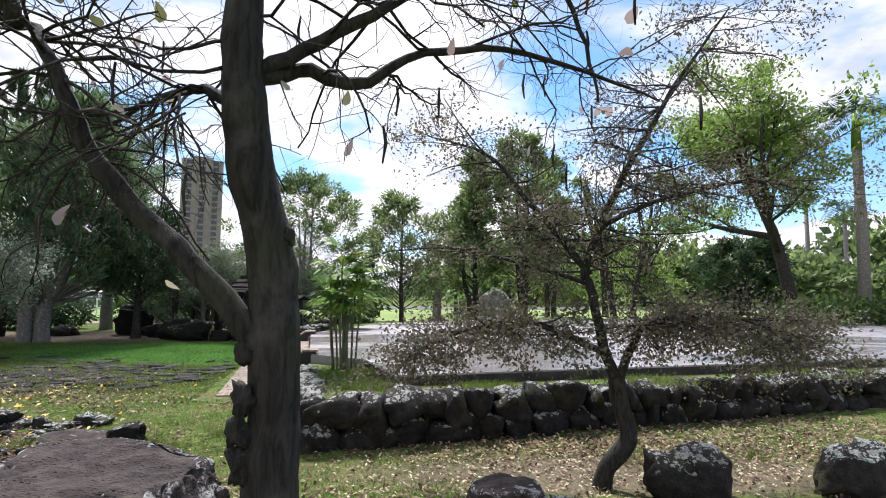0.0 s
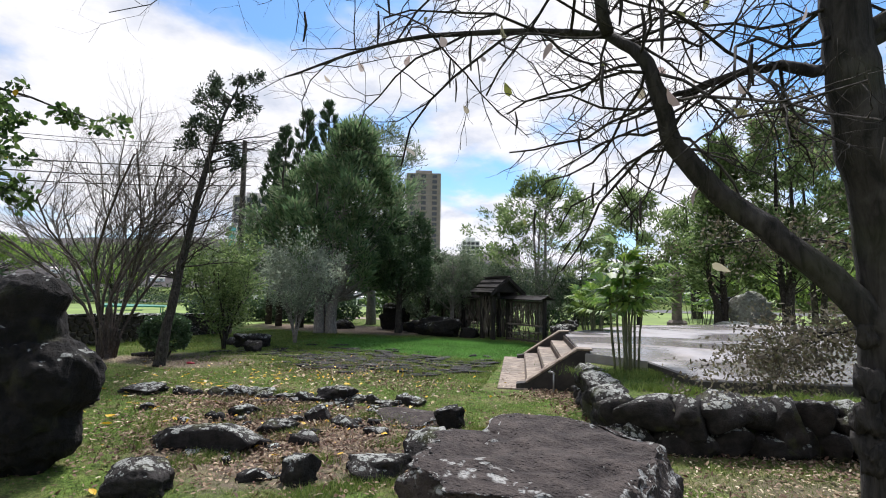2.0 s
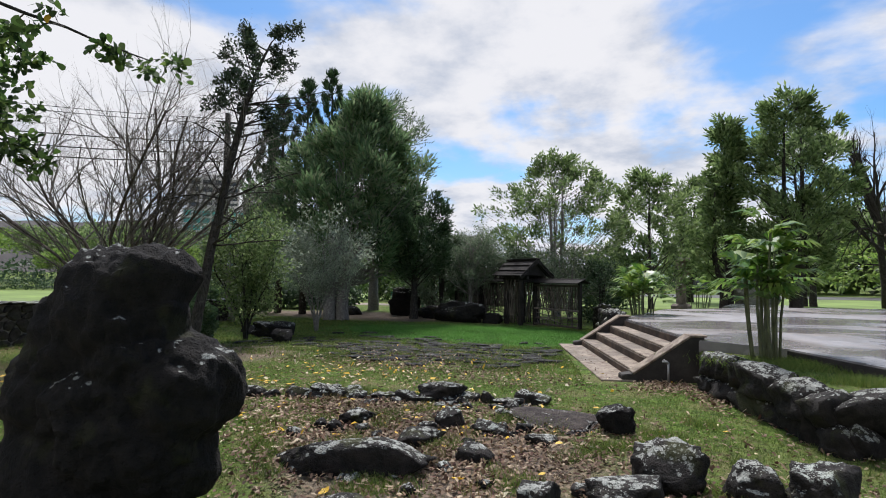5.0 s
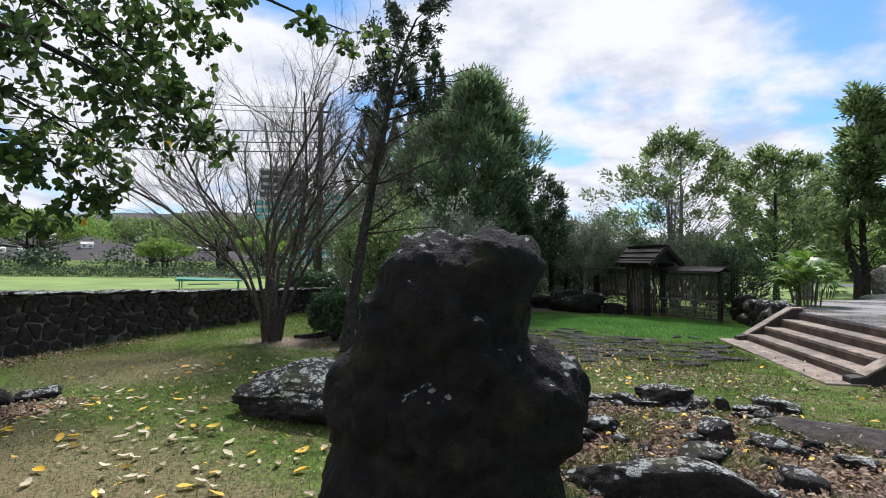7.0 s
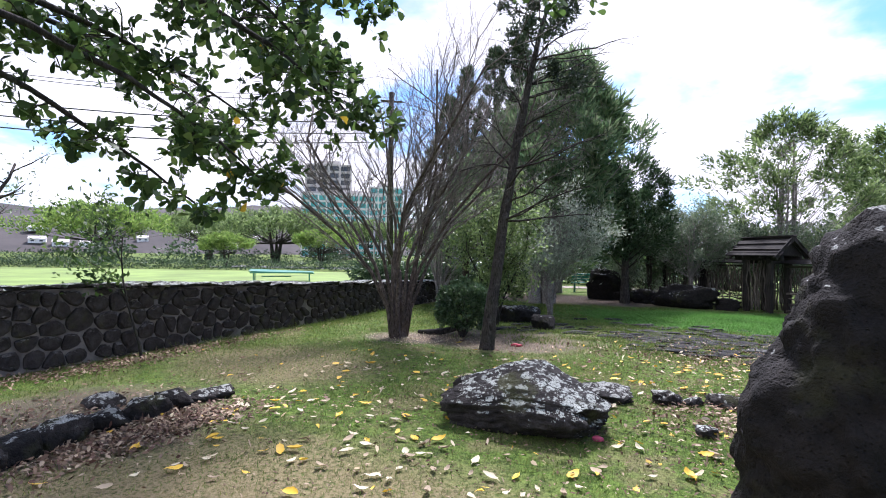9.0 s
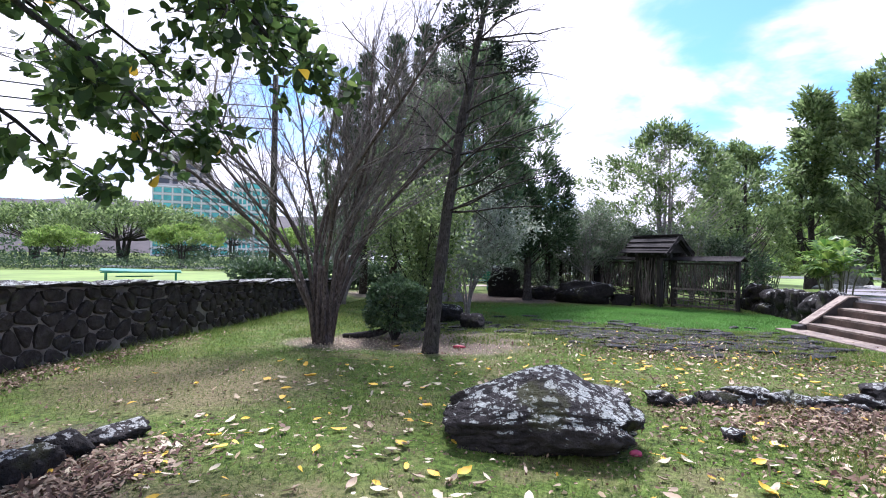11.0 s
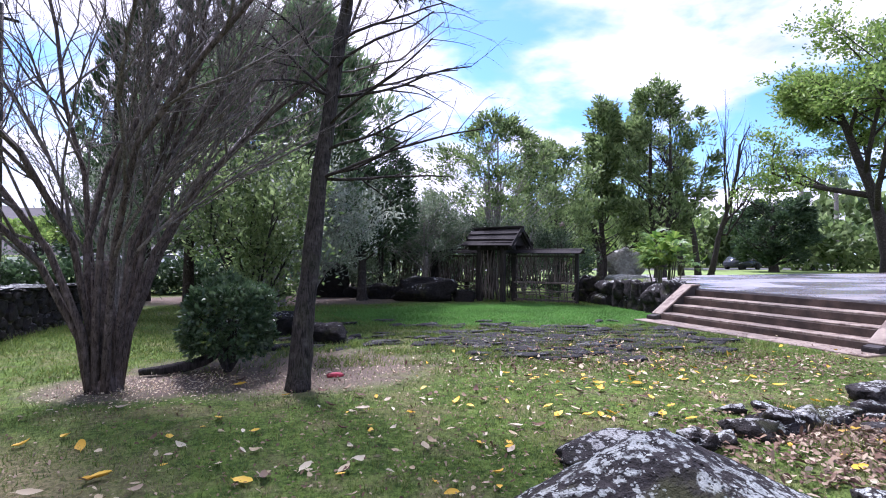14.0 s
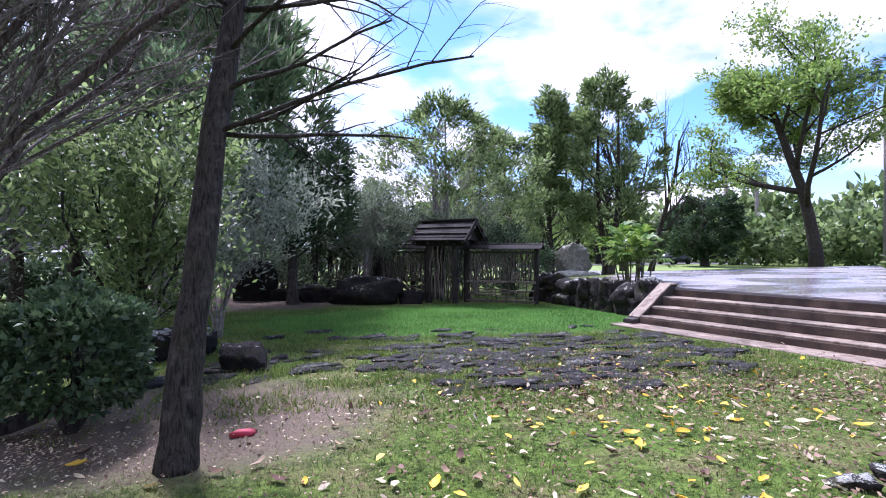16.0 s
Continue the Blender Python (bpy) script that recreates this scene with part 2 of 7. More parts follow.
M_SUNKEN = rock_material("sunken_dark_stone", (0.010, 0.010, 0.010), (0.034, 0.032, 0.031), (0.2, 0.2, 0.18), -1.5, 0.2)
M_WALLSTONE = rock_material("field_wall_stone", (0.03, 0.024, 0.022), (0.075, 0.064, 0.058), (0.24, 0.22, 0.20), 0.0, 0.25)
M_PALE_STONE = rock_material("pale_garden_stone", (0.14, 0.14, 0.12), (0.3, 0.31, 0.27), (0.5, 0.52, 0.47), 0.6, 0.5)
M_MORTAR = plain_material("wall_mortar", (0.20, 0.175, 0.155), 0.95, vary=0.4, scale=3)
M_BARK = bark_material("grey_brown_bark", (0.013, 0.012, 0.011), (0.048, 0.043, 0.039), 1.0, 0.15)
M_BARK_FINE = bark_material("pale_twig_bark", (0.095, 0.085, 0.078), (0.30, 0.275, 0.25), 2.0)
M_BARK_TWIG = bark_material("grey_brown_twig_bark", (0.066, 0.058, 0.050), (0.225, 0.200, 0.176), 2.0)
M_BARK_STEM = bark_material("shredded_grey_bark", (0.026, 0.020, 0.016), (0.135, 0.108, 0.090), 1.6)
M_BARK_DARK = bark_material("dark_furrowed_bark", (0.009, 0.008, 0.007), (0.064, 0.055, 0.047), 1.4, 0.10)
M_LEAF_BROAD = leaf_material("broad_green_leaf", [(0.018, 0.040, 0.012), (0.045, 0.088, 0.022), (0.10, 0.170, 0.042), (0.026, 0.050, 0.015), (0.16, 0.23, 0.06)], 0.5)
M_LEAF_DARK = leaf_material("dark_evergreen_leaf", [(0.022, 0.048, 0.020), (0.050, 0.088, 0.040), (0.085, 0.135, 0.062)], 0.3)
M_LEAF_TUFT = leaf_material("dark_cypress_tuft", [(0.014, 0.026, 0.013), (0.034, 0.054, 0.028), (0.062, 0.088, 0.046)], 0.25, 0.6)
M_LEAF_BUSH = leaf_material("glossy_bush_leaf", [(0.030, 0.062, 0.026), (0.068, 0.118, 0.050), (0.120, 0.180, 0.085)], 0.3, 0.35)
M_LEAF_CYPRESS = leaf_material("cypress_spray", [(0.050, 0.095, 0.042), (0.120, 0.200, 0.088), (0.185, 0.270, 0.125), (0.205, 0.230, 0.135)], 0.5, 0.7)
M_LEAF_GREY = leaf_material("grey_green_leaf", [(0.065, 0.10, 0.055), (0.14, 0.19, 0.11), (0.24, 0.28, 0.19)], 0.45)
M_LEAF_SILVER = leaf_material("silvery_leaf", [(0.20, 0.24, 0.17), (0.33, 0.38, 0.28), (0.46, 0.49, 0.39)], 0.6)
M_LEAF_LIGHT = leaf_material("light_green_leaf", [(0.095, 0.175, 0.034), (0.190, 0.310, 0.060), (0.300, 0.400, 0.105), (0.110, 0.180, 0.048)], 0.5)
M_LEAF_OLIVE = leaf_material("olive_leaf", [(0.055, 0.098, 0.030), (0.150, 0.220, 0.072), (0.260, 0.340, 0.135), (0.090, 0.138, 0.055)], 0.55)
M_LEAF_PALM = leaf_material("lady_palm_frond", [(0.050, 0.125, 0.024), (0.130, 0.245, 0.038), (0.280, 0.380, 0.075)], 0.4, 0.4)
M_LEAF_BROWN = leaf_material("dry_brown_leaf", [(0.069, 0.057, 0.041), (0.138, 0.115, 0.078), (0.098, 0.103, 0.044), (0.218, 0.184, 0.138), (0.057, 0.067, 0.030)], 0.3, 0.7)
M_LEAF_PALE = leaf_material("withered_pale_leaf", [(0.35, 0.26, 0.24), (0.5, 0.42, 0.40), (0.2, 0.22, 0.05)], 0.4, 0.7)
M_LITTER = leaf_material("leaf_litter", [(0.070, 0.042, 0.026), (0.155, 0.094, 0.058), (0.25, 0.178, 0.112), (0.38, 0.30, 0.20), (0.105, 0.050, 0.038), (0.12, 0.070, 0.045)], 0.1, 0.85)
M_YELLOW = leaf_material("fallen_yellow_leaf", [(0.62, 0.36, 0.02), (0.75, 0.50, 0.05)], 0.15, 0.6)
M_CREAM = leaf_material("fallen_cream_leaf", [(0.36, 0.27, 0.15), (0.50, 0.42, 0.26), (0.56, 0.50, 0.34), (0.30, 0.19, 0.14)], 0.1, 0.7)
M_GRASS = leaf_material("grass_blade", [(0.044, 0.084, 0.013), (0.112, 0.184, 0.032), (0.225, 0.255, 0.068), (0.082, 0.147, 0.023)], 0.3, 0.7)
M_GRASS_FRESH = leaf_material("fresh_lawn_blade", [(0.06, 0.17, 0.025), (0.095, 0.23, 0.042), (0.14, 0.29, 0.06)], 0.3, 0.7)
M_GRASS_DRY = leaf_material("dry_grass_blade", [(0.18, 0.15, 0.055), (0.13, 0.14, 0.04), (0.28, 0.23, 0.095)], 0.3, 0.8)
M_WET = concrete_material("wet_concrete", True)
M_CONCRETE = concrete_material("stained_concrete", False)
M_RISER = plain_material("dark_brown_riser", (0.085, 0.058, 0.042), 0.8, vary=0.55, scale=2.5)
# stained concrete, darkened further to hold the shade of upright faces
M_CONCRETE_DARK = plain_material("shaded_stained_concrete", (0.036, 0.030, 0.026), 0.85, vary=0.5, scale=3.0)
M_WOOD = wood_material("weathered_dark_wood", (0.009, 0.008, 0.0075), (0.04, 0.034, 0.03))
M_STICK = wood_material("grey_branch_wood", (0.045, 0.037, 0.031), (0.15, 0.128, 0.11), 2, 0.5)
M_ROOF = wood_material("old_roof_board", (0.008, 0.007, 0.0065), (0.032, 0.027, 0.024), 1, 0.2)
M_GROUND = ground_material()
M_FIELD = plain_material("sunlit_turf", (0.16, 0.23, 0.05), 0.95, vary=0.3, scale=0.3)
M_HILL = plain_material("brown_hillside", (0.050, 0.043, 0.040), 0.95, vary=0.35, scale=0.02)
M_GREYWALL = plain_material("tower_concrete", (0.56, 0.52, 0.49), 0.8, vary=0.1, scale=0.3)
M_BROWNWALL = plain_material("brown_tower_concrete", (0.30, 0.26, 0.235), 0.85, vary=0.12, scale=0.3)
M_WHITE = plain_material("white_paint", (0.75, 0.75, 0.73), 0.5, vary=0.08)
M_TEALGLASS = plain_material("teal_glazing", (0.10, 0.46, 0.45), 0.25, vary=0.35, scale=0.25)
M_DARKGLASS = plain_material("dark_glazing", (0.05, 0.055, 0.065), 0.12, vary=0.2)
M_GREENPAINT = plain_material("green_paint", (0.015, 0.17, 0.105), 0.45, vary=0.15)
M_METAL = plain_material("galvanised_metal", (0.36, 0.36, 0.36), 0.45, 0.7, vary=0.15)
M_CABLE = plain_material("black_cable", (0.02, 0.02, 0.02), 0.6)
M_ASPHALT = plain_material("asphalt", (0.09, 0.09, 0.09), 0.9, vary=0.2)
M_RUBBER = plain_material("tyre_rubber", (0.02, 0.02, 0.02), 0.9)
M_RED = plain_material("red_petal", (0.38, 0.03, 0.05), 0.6)
M_PINK = plain_material("pink_petal", (0.55, 0.08, 0.16), 0.6)


# ---- mesh helpers ----
def mesh_from(name, verts, faces, mat, smooth=True):
    me = bpy.data.meshes.new(name)
    me.from_pydata(verts, [], faces)
    me.materials.append(mat)
    if smooth:
        me.shade_smooth()
    me.update()
    return me


def quads_mesh(name, verts, mat, per=4):
    """verts: an array (n, per, 3), one face each."""
    n = len(verts)
    me = bpy.data.meshes.new(name)
    me.vertices.add(n * per)
    me.vertices.foreach_set("co", np.asarray(verts, dtype=np.float32).ravel())
    me.loops.add(n * per)
    me.loops.foreach_set("vertex_index", np.arange(n * per, dtype=np.int32))
    me.polygons.add(n)
    me.polygons.foreach_set("loop_start", np.arange(0, n * per, per, dtype=np.int32))
    me.materials.append(mat)
    me.update(calc_edges=True)
    return me


def empty(name, x=0.0, y=0.0, z=0.0, rz=0.0):
    ob = new(name)
    ob.matrix_world = pose(x, y, z, 0, 0, rz)
    return ob


def part_mesh(name, me, parent, label=""):
    ob = new(name, me)
    ob.parent = parent
    if label:
        ob["label"] = label
    return ob


def part(name, bm, mat, parent, label="", smooth=False):
    me = bpy.data.meshes.new(name)
    bm.to_mesh(me)
    bm.free()
    me.materials.append(mat)
    if smooth:
        me.shade_smooth()
    return part_mesh(name, me, parent, label)


def box(sx, sy, sz, bevel=0.01, m=None, jitter=0.0):
    bm = bmesh.new()
    bmesh.ops.create_cube(bm, size=1.0, matrix=Matrix.Diagonal((sx, sy, sz, 1)))
    if bevel:
        bmesh.ops.bevel(bm, geom=bm.edges[:], offset=bevel, segments=1, affect="EDGES")
    if jitter:
        for v in bm.verts:
            v.co += Vector([random.uniform(-jitter, jitter) for _ in range(3)])
    if m is not None:
        bm.transform(m)
    return bm


def tube_data(paths, sides_for):
    """paths: lists of (point, radius). Returns vertices and faces."""
    verts, faces = [], []
    for path in paths:
        sides = sides_for(path[0][1])
        start = len(verts)
        side = None
        for i, (p, r) in enumerate(path):
            a = path[max(0, i - 1)][0]
            b = path[min(len(path) - 1, i + 1)][0]
            d = (b - a).normalized()
            if side is None:
                side = d.cross(Vector((0.31, 0.87, 0.12))).normalized()
            else:
                side = (side - d * side.dot(d)).normalized()
            other = d.cross(side)
            for j in range(sides):
                an = 2 * math.pi * j / sides
                verts.append(p + (side * math.cos(an) + other * math.sin(an)) * r)
        for i in range(len(path) - 1):
            for j in range(sides):
                q = start + i * sides
                faces.append((q + j, q + (j + 1) % sides, q + sides + (j + 1) % sides, q + sides + j))
        faces.append(tuple(start + (len(path) - 1) * sides + j for j in range(sides)))
        faces.append(tuple(start + j for j in reversed(range(sides))))
    return verts, faces


def tubes(name, paths, mat, thin=3):
    def sides(r):
        return 10 if r > 0.05 else 6 if r > 0.018 else 4 if r > 0.008 else thin
    v, f = tube_data(paths, sides)
    return mesh_from(name, v, f, mat)


def smooth_path(points, radii, wobble=0.0, steps=4, rng=random):
    """A rounded limb through a few points."""
    pts = [Vector(p) for p in points]
    out = []
    for i in range(len(pts) - 1):
        p0, p1, p2, p3 = pts[max(0, i - 1)], pts[i], pts[i + 1], pts[min(len(pts) - 1, i + 2)]
        for s in range(steps):
            t = s / steps
            c = 0.5 * ((2 * p1) + (p2 - p0) * t + (2 * p0 - 5 * p1 + 4 * p2 - p3) * t * t + (3 * p1 - p0 - 3 * p2 + p3) * t ** 3)
            r = radii[i] * (1 - t) + radii[i + 1] * t
            out.append((c + Vector([rng.uniform(-wobble, wobble) for _ in range(3)]), r * rng.uniform(0.95, 1.06)))
    out.append((pts[-1], radii[-1]))
    return out


def profile(form, t):
    """How long a limb is that leaves the trunk at t."""
    if form == "spire":
        return 1.15 - t
    if form == "cone":
        return 1.25 - 1.05 * t
    if form == "egg":
        return 0.35 + 0.85 * math.sin(min(1.0, 0.25 + 0.85 * t) * math.pi) ** 0.8
    return 1.15 - 0.5 * t


def grow(start, way, length, radius, level, spec, rng, paths, tips):
    """Grows a limb and its twigs. spec: wander, lift, kids per level, ratio, angle, first."""
    n = 6 if level == 0 else 5 if level == 1 else 4
    p, d = Vector(start), Vector(way).normalized()
    path = [(p.copy(), radius)]
    end = radius * spec.get("taper", 0.35)
    for i in range(n):
        d = (d + Vector([rng.gauss(0, spec["wander"]) for _ in range(3)]) + Vector((0, 0, spec["lift"]))).normalized()
        p = p + d * (length / n)
        path.append((p.copy(), radius + (end - radius) * (i + 1) / n))
    paths.append(path)
    if level >= spec["levels"]:
        tips.append((p.copy(), d.copy()))
        tips.append((path[n // 2][0].copy(), d.copy()))
        return
    kids = spec["kids"][level]
    for c in range(kids):
        t = spec["first"] + (1 - spec["first"]) * (c + rng.random()) / kids if level == 0 else 0.2 + 0.8 * (c + rng.random()) / kids
        f = min(n - 0.001, t * n)
        i = int(f)
        q = path[i][0].lerp(path[i + 1][0], f - i)
        r = path[i][1] + (path[i + 1][1] - path[i][1]) * (f - i)
        along = (path[i + 1][0] - path[i][0]).normalized()
        out = along.cross(Vector([rng.gauss(0, 1) for _ in range(3)])).normalized()
        an = radians(rng.uniform(*spec["angle"]))
        grow(q, along * math.cos(an) + out * math.sin(an), length * spec["ratio"] * rng.uniform(0.6, 1.15) * (profile(spec.get("form", ""), t) if level == 0 else 1), r * rng.uniform(0.5, 0.7),
             level + 1, spec, rng, paths, tips)
    if level > 0:
        tips.append((p.copy(), d.copy()))


def unit(a):
    return a / np.maximum(np.linalg.norm(a, axis=-1, keepdims=True), 1e-6)


def leaf_cards(centres, axes, length, width, rs, curl=0.25):
    """One bent four-cornered leaf at each centre, along its axis."""
    n = len(centres)
    a = unit(axes)
    side = unit(np.cross(a, unit(rs.normal(size=(n, 3)))))
    up = np.cross(side, a)
    ln = length * rs.uniform(0.65, 1.25, (n, 1))
    wd = width * rs.uniform(0.7, 1.2, (n, 1))
    mid = centres + a * ln * 0.5 + up * ln * curl * 0.3
    return np.stack([centres, mid + side * wd / 2, centres + a * ln - up * ln * curl * 0.3, mid - side * wd / 2], 1)


def round_leaves(centres, axes, length, width, rs, curl=0.3):
    """Eight-cornered leaves, broadest towards the blunt end."""
    n = len(centres)
    a = unit(axes)
    side = unit(np.cross(a, unit(rs.normal(size=(n, 3)))))
    up = np.cross(side, a)
    ln = length * rs.uniform(0.6, 1.25, (n, 1))
    wd = width * rs.uniform(0.75, 1.2, (n, 1)) * ln / length
    bend = curl * rs.uniform(-1, 1, (n, 1))

    def at(t, w):
        return centres + a * ln * t + side * wd * w + up * ln * bend * t * (1 - t) * 2 + up * np.abs(w) * wd * 0.3
    return np.stack([at(0, 0), at(0.3, 0.27), at(0.6, 0.45), at(0.86, 0.42), at(1.0, 0.0), at(0.86, -0.42), at(0.6, -0.45), at(0.3, -0.27)], 1)


def foliage(tips, per, spread, length, width, seed, along=0.6, hang=0.0, flat=1.0, blunt=False):
    """Leaf faces in clumps round the tips."""
    rs = np.random.RandomState(seed)
    pts = np.array([list(p) for p, _ in tips])
    dirs = np.array([list(d) for _, d in tips])
    c = np.repeat(pts, per, 0)
    d = np.repeat(dirs, per, 0)
    off = rs.normal(size=c.shape) * spread * np.repeat(rs.uniform(0.5, 1.3, (len(pts), 1)), per, 0)
    off[:, 2] *= flat
    a = d * along + unit(rs.normal(size=c.shape)) * (1 - along * 0.6)
    a[:, 2] -= hang
    return (round_leaves if blunt else leaf_cards)(c + off, a, length, width, rs)


def rescale(paths, tips, base, height, radius_x, radius_y, waist=1.0):
    """Fits a grown tree to a height and half widths about its base."""
    allp = np.array([list(p) for path in paths for p, _ in path]) - np.array(base)
    sz = height / max(0.1, allp[:, 2].max() * 0.98)
    sx = radius_x / max(0.1, np.percentile(np.abs(allp[:, 0]), 98.5))
    sy = radius_y / max(0.1, np.percentile(np.abs(allp[:, 1]), 98.5))
    b = Vector(base)

    def f(p):
        q = p - b
        z = q.z * sz
        w = waist + (1 - waist) * min(1.0, max(0.0, z / (height * 0.5))) ** 1.25
        return b + Vector((q.x * sx * w, q.y * sy * w, z))
    return [[(f(p), r) for p, r in path] for path in paths], [(f(p), d) for p, d in tips]


def tree(name, x, y, height, rx, ry, trunk_r, spec, seed, bark, leaf=None, per=30, spread=0.3, length=0.1, width=0.05, label="", lean=(0, 0, 1), z=0.0,
         category="tree", hang=0.0, flat=1.0, stems=1, group="", along=0.6, limbs=14):
    rng = random.Random(seed)
    paths, tips = [], []
    for s in range(stems):
        w = Vector(lean)
        b = Vector((0, 0, -0.05))
        if stems > 1:
            an = 2 * math.pi * s / stems + rng.uniform(-0.4, 0.4)
            tilt = rng.uniform(spec.get("upright", 0.12), spec.get("splay", 0.5))
            w = Vector((math.cos(an) * tilt, math.sin(an) * tilt, 1))
            foot = trunk_r * spec.get("foot", 1.3) * rng.uniform(0.7, 1.2)
            b = Vector((math.cos(an) * foot, math.sin(an) * foot, -0.05))
        grow(b, w, 1.0, trunk_r, 0, spec, rng, paths, tips)
    # radii stay as they are while the skeleton takes its height
    paths, tips = rescale(paths, tips, (0, 0, 0), height, rx, ry, 0.15 if stems > 3 else 1.0)
    top = empty(name, x, y, z)
    trunks = [p for p in paths if p[0][1] >= trunk_r * 0.8]
    rest = sorted((p for p in paths if p[0][1] < trunk_r * 0.8), key=lambda p: -p[0][1])
    for path in trunks:
        path[0] = (path[0][0], path[0][1] * 1.25)
        part_mesh("trunk" if stems == 1 else "stem", tubes("trunk", [path], bark), top)
    for path in rest[:limbs]:
        part_mesh("limb", tubes("limb", [path], bark), top)
    if rest[limbs:]:
        part_mesh("branchwork", tubes("branchwork", rest[limbs:], bark), top)["kind"] = "stuff"
    if leaf:
        part_mesh("crown", quads_mesh("crown", foliage(tips, per, spread, length, width, seed, along, hang, flat), leaf), top)
    tagged(top, label, category, group)
    return top


def crown_form(form, u):
    """Half width of a crown at u between its foot and top, 1 at the widest."""
    if form == "cone":
        return max(0.04, (0.75 + 0.9 * u) if u < 0.28 else 1 - ((u - 0.28) / 0.74) ** 1.5)
    if form == "dome":
        return max(0.05, math.sqrt(max(0.0, 1 - (2 * u - 0.85) ** 2 / 1.35)))
    if form == "umbrella":
        return max(0.1, math.sqrt(max(0.0, 1 - u ** 2.2)))
    if form == "column":
        return max(0.05, 0.55 + 0.45 * math.sin(u * 9.0) * (1 - u)) * (1 - u ** 4)
    return max(0.05, math.sin(math.pi * min(1, 0.12 + 0.85 * u)) ** 0.7)


def massed_tree(name, x, y, height, foot, radius, form, clumps, per, clump, length, width, seed, bark, leaf, trunk_r, label, rise=0.6, stems=1, category="tree", group="", shell=0.45, lean=(0.0, 0.0), flat=0.8, limbs=18):
    """A tree whose crown is made of separate sprays round the ends of its limbs."""
    rng = random.Random(seed)
    rs = np.random.RandomState(seed)
    top = empty(name, x, y, 0)
    ends, ways = [], []
    for i in range(clumps):
        u = (i + rng.random()) / clumps
        u = u ** 0.85
        an = rng.uniform(0, 6.283)
        out = Vector((math.cos(an), math.sin(an), 0))
        r = radius * crown_form(form, u) * (1 + 0.5 * noise.noise(Vector((math.cos(an) * 1.4 + seed, math.sin(an) * 1.4, u * 4))))
        r *= shell + (1 - shell) * math.sqrt(rng.random())
        z = foot + (height - foot) * u
        ends.append(out * r + Vector((lean[0] * u, lean[1] * u, z - clump * 0.6)))
        ways.append((out * (1 - rise) + Vector((0, 0, rise)) + Vector([rng.gauss(0, 0.15) for _ in range(3)])).normalized())
    for s in range(stems):
        an = 6.283 * s / stems + seed
        foot_at = Vector((math.cos(an), math.sin(an), 0)) * (0.0 if stems == 1 else trunk_r * 1.4)
        tip = Vector((lean[0], lean[1], height * (0.92 if s == 0 else rng.uniform(0.6, 0.85)))) + foot_at * (3 if stems > 1 else 1)
        mid = foot_at.lerp(tip, 0.45) + Vector((rng.uniform(-1, 1), rng.uniform(-1, 1), 0)) * trunk_r * 1.2
        part_mesh("trunk" if stems == 1 else "stem", tubes("trunk", [smooth_path([foot_at - Vector((0, 0, 0.06)), foot_at * 1.05 + Vector((0, 0, height * 0.12)), mid, tip], [trunk_r * 1.25, trunk_r, trunk_r * 0.7, 0.02], trunk_r * 0.06, 5, rng)], bark), top)
    thin = []
    for i, e in enumerate(ends):
        start_z = max(foot * 0.6, e.z - math.hypot(e.x, e.y) * rng.uniform(0.5, 1.1))
        k = start_z / height
        a = Vector((lean[0] * k, lean[1] * k, start_z))
        bend = a.lerp(e, 0.5) + Vector((rng.uniform(-0.1, 0.1), rng.uniform(-0.1, 0.1), -0.08)) * radius * 0.5
        limb = smooth_path([a, bend, e, e + ways[i] * clump * 0.7], [max(0.012, trunk_r * 0.28 * (1 - k)), max(0.009, trunk_r * 0.18 * (1 - k)), 0.008, 0.003], 0.01, 3, rng)
        if i % max(1, clumps // limbs) == 0:
            part_mesh("limb", tubes("limb", [limb], bark), top)
        else:
            thin.append(limb)
        for t in range(3):
            d = (ways[i] + Vector([rng.gauss(0, 0.6) for _ in range(3)])).normalized()
            thin.append([(e, 0.007), (e + d * clump * 0.8, 0.003)])
    part_mesh("branchwork", tubes("branchwork", thin, bark), top)["kind"] = "stuff"
    e = np.array([list(v) for v in ends])
    w = np.array([list(v) for v in ways])
    size = np.repeat(rs.uniform(0.65, 1.3, (clumps, 1)), per, 0) * clump
    c, d = np.repeat(e, per, 0), np.repeat(w, per, 0)
    off = rs.normal(size=c.shape) * size * 0.36
    off[:, 2] *= flat
    along = rs.uniform(-0.3, 1.0, (len(c), 1)) * size
    pos = c + off * (1.15 - 0.5 * np.clip(along / clump, 0, 1)) + d * along
    faces = leaf_cards(pos, d * 0.7 + unit(off) * 0.6 + rs.normal(size=c.shape) * 0.3, length, width, rs)
    part_mesh("crown", quads_mesh("crown", faces, leaf), top)
    tagged(top, label, category, group)
    return top


# ---- ground ----
def smooth(a, b, v):
    t = min(1.0, max(0.0, (v - a) / (b - a)))
    return t * t * (3 - 2 * t)


def ground_z(x, y):
    mound = 0.40 * smooth(-4.2, -1.8, x) * smooth(5.6, 2.2, y)
    return mound + 0.035 * (noise.noise(Vector((x * 0.45, y * 0.45, 0.0))) if abs(x) < 30 and abs(y) < 40 else 0.0) - 0.0004 * max(0.0, math.hypot(x, y) - 25)


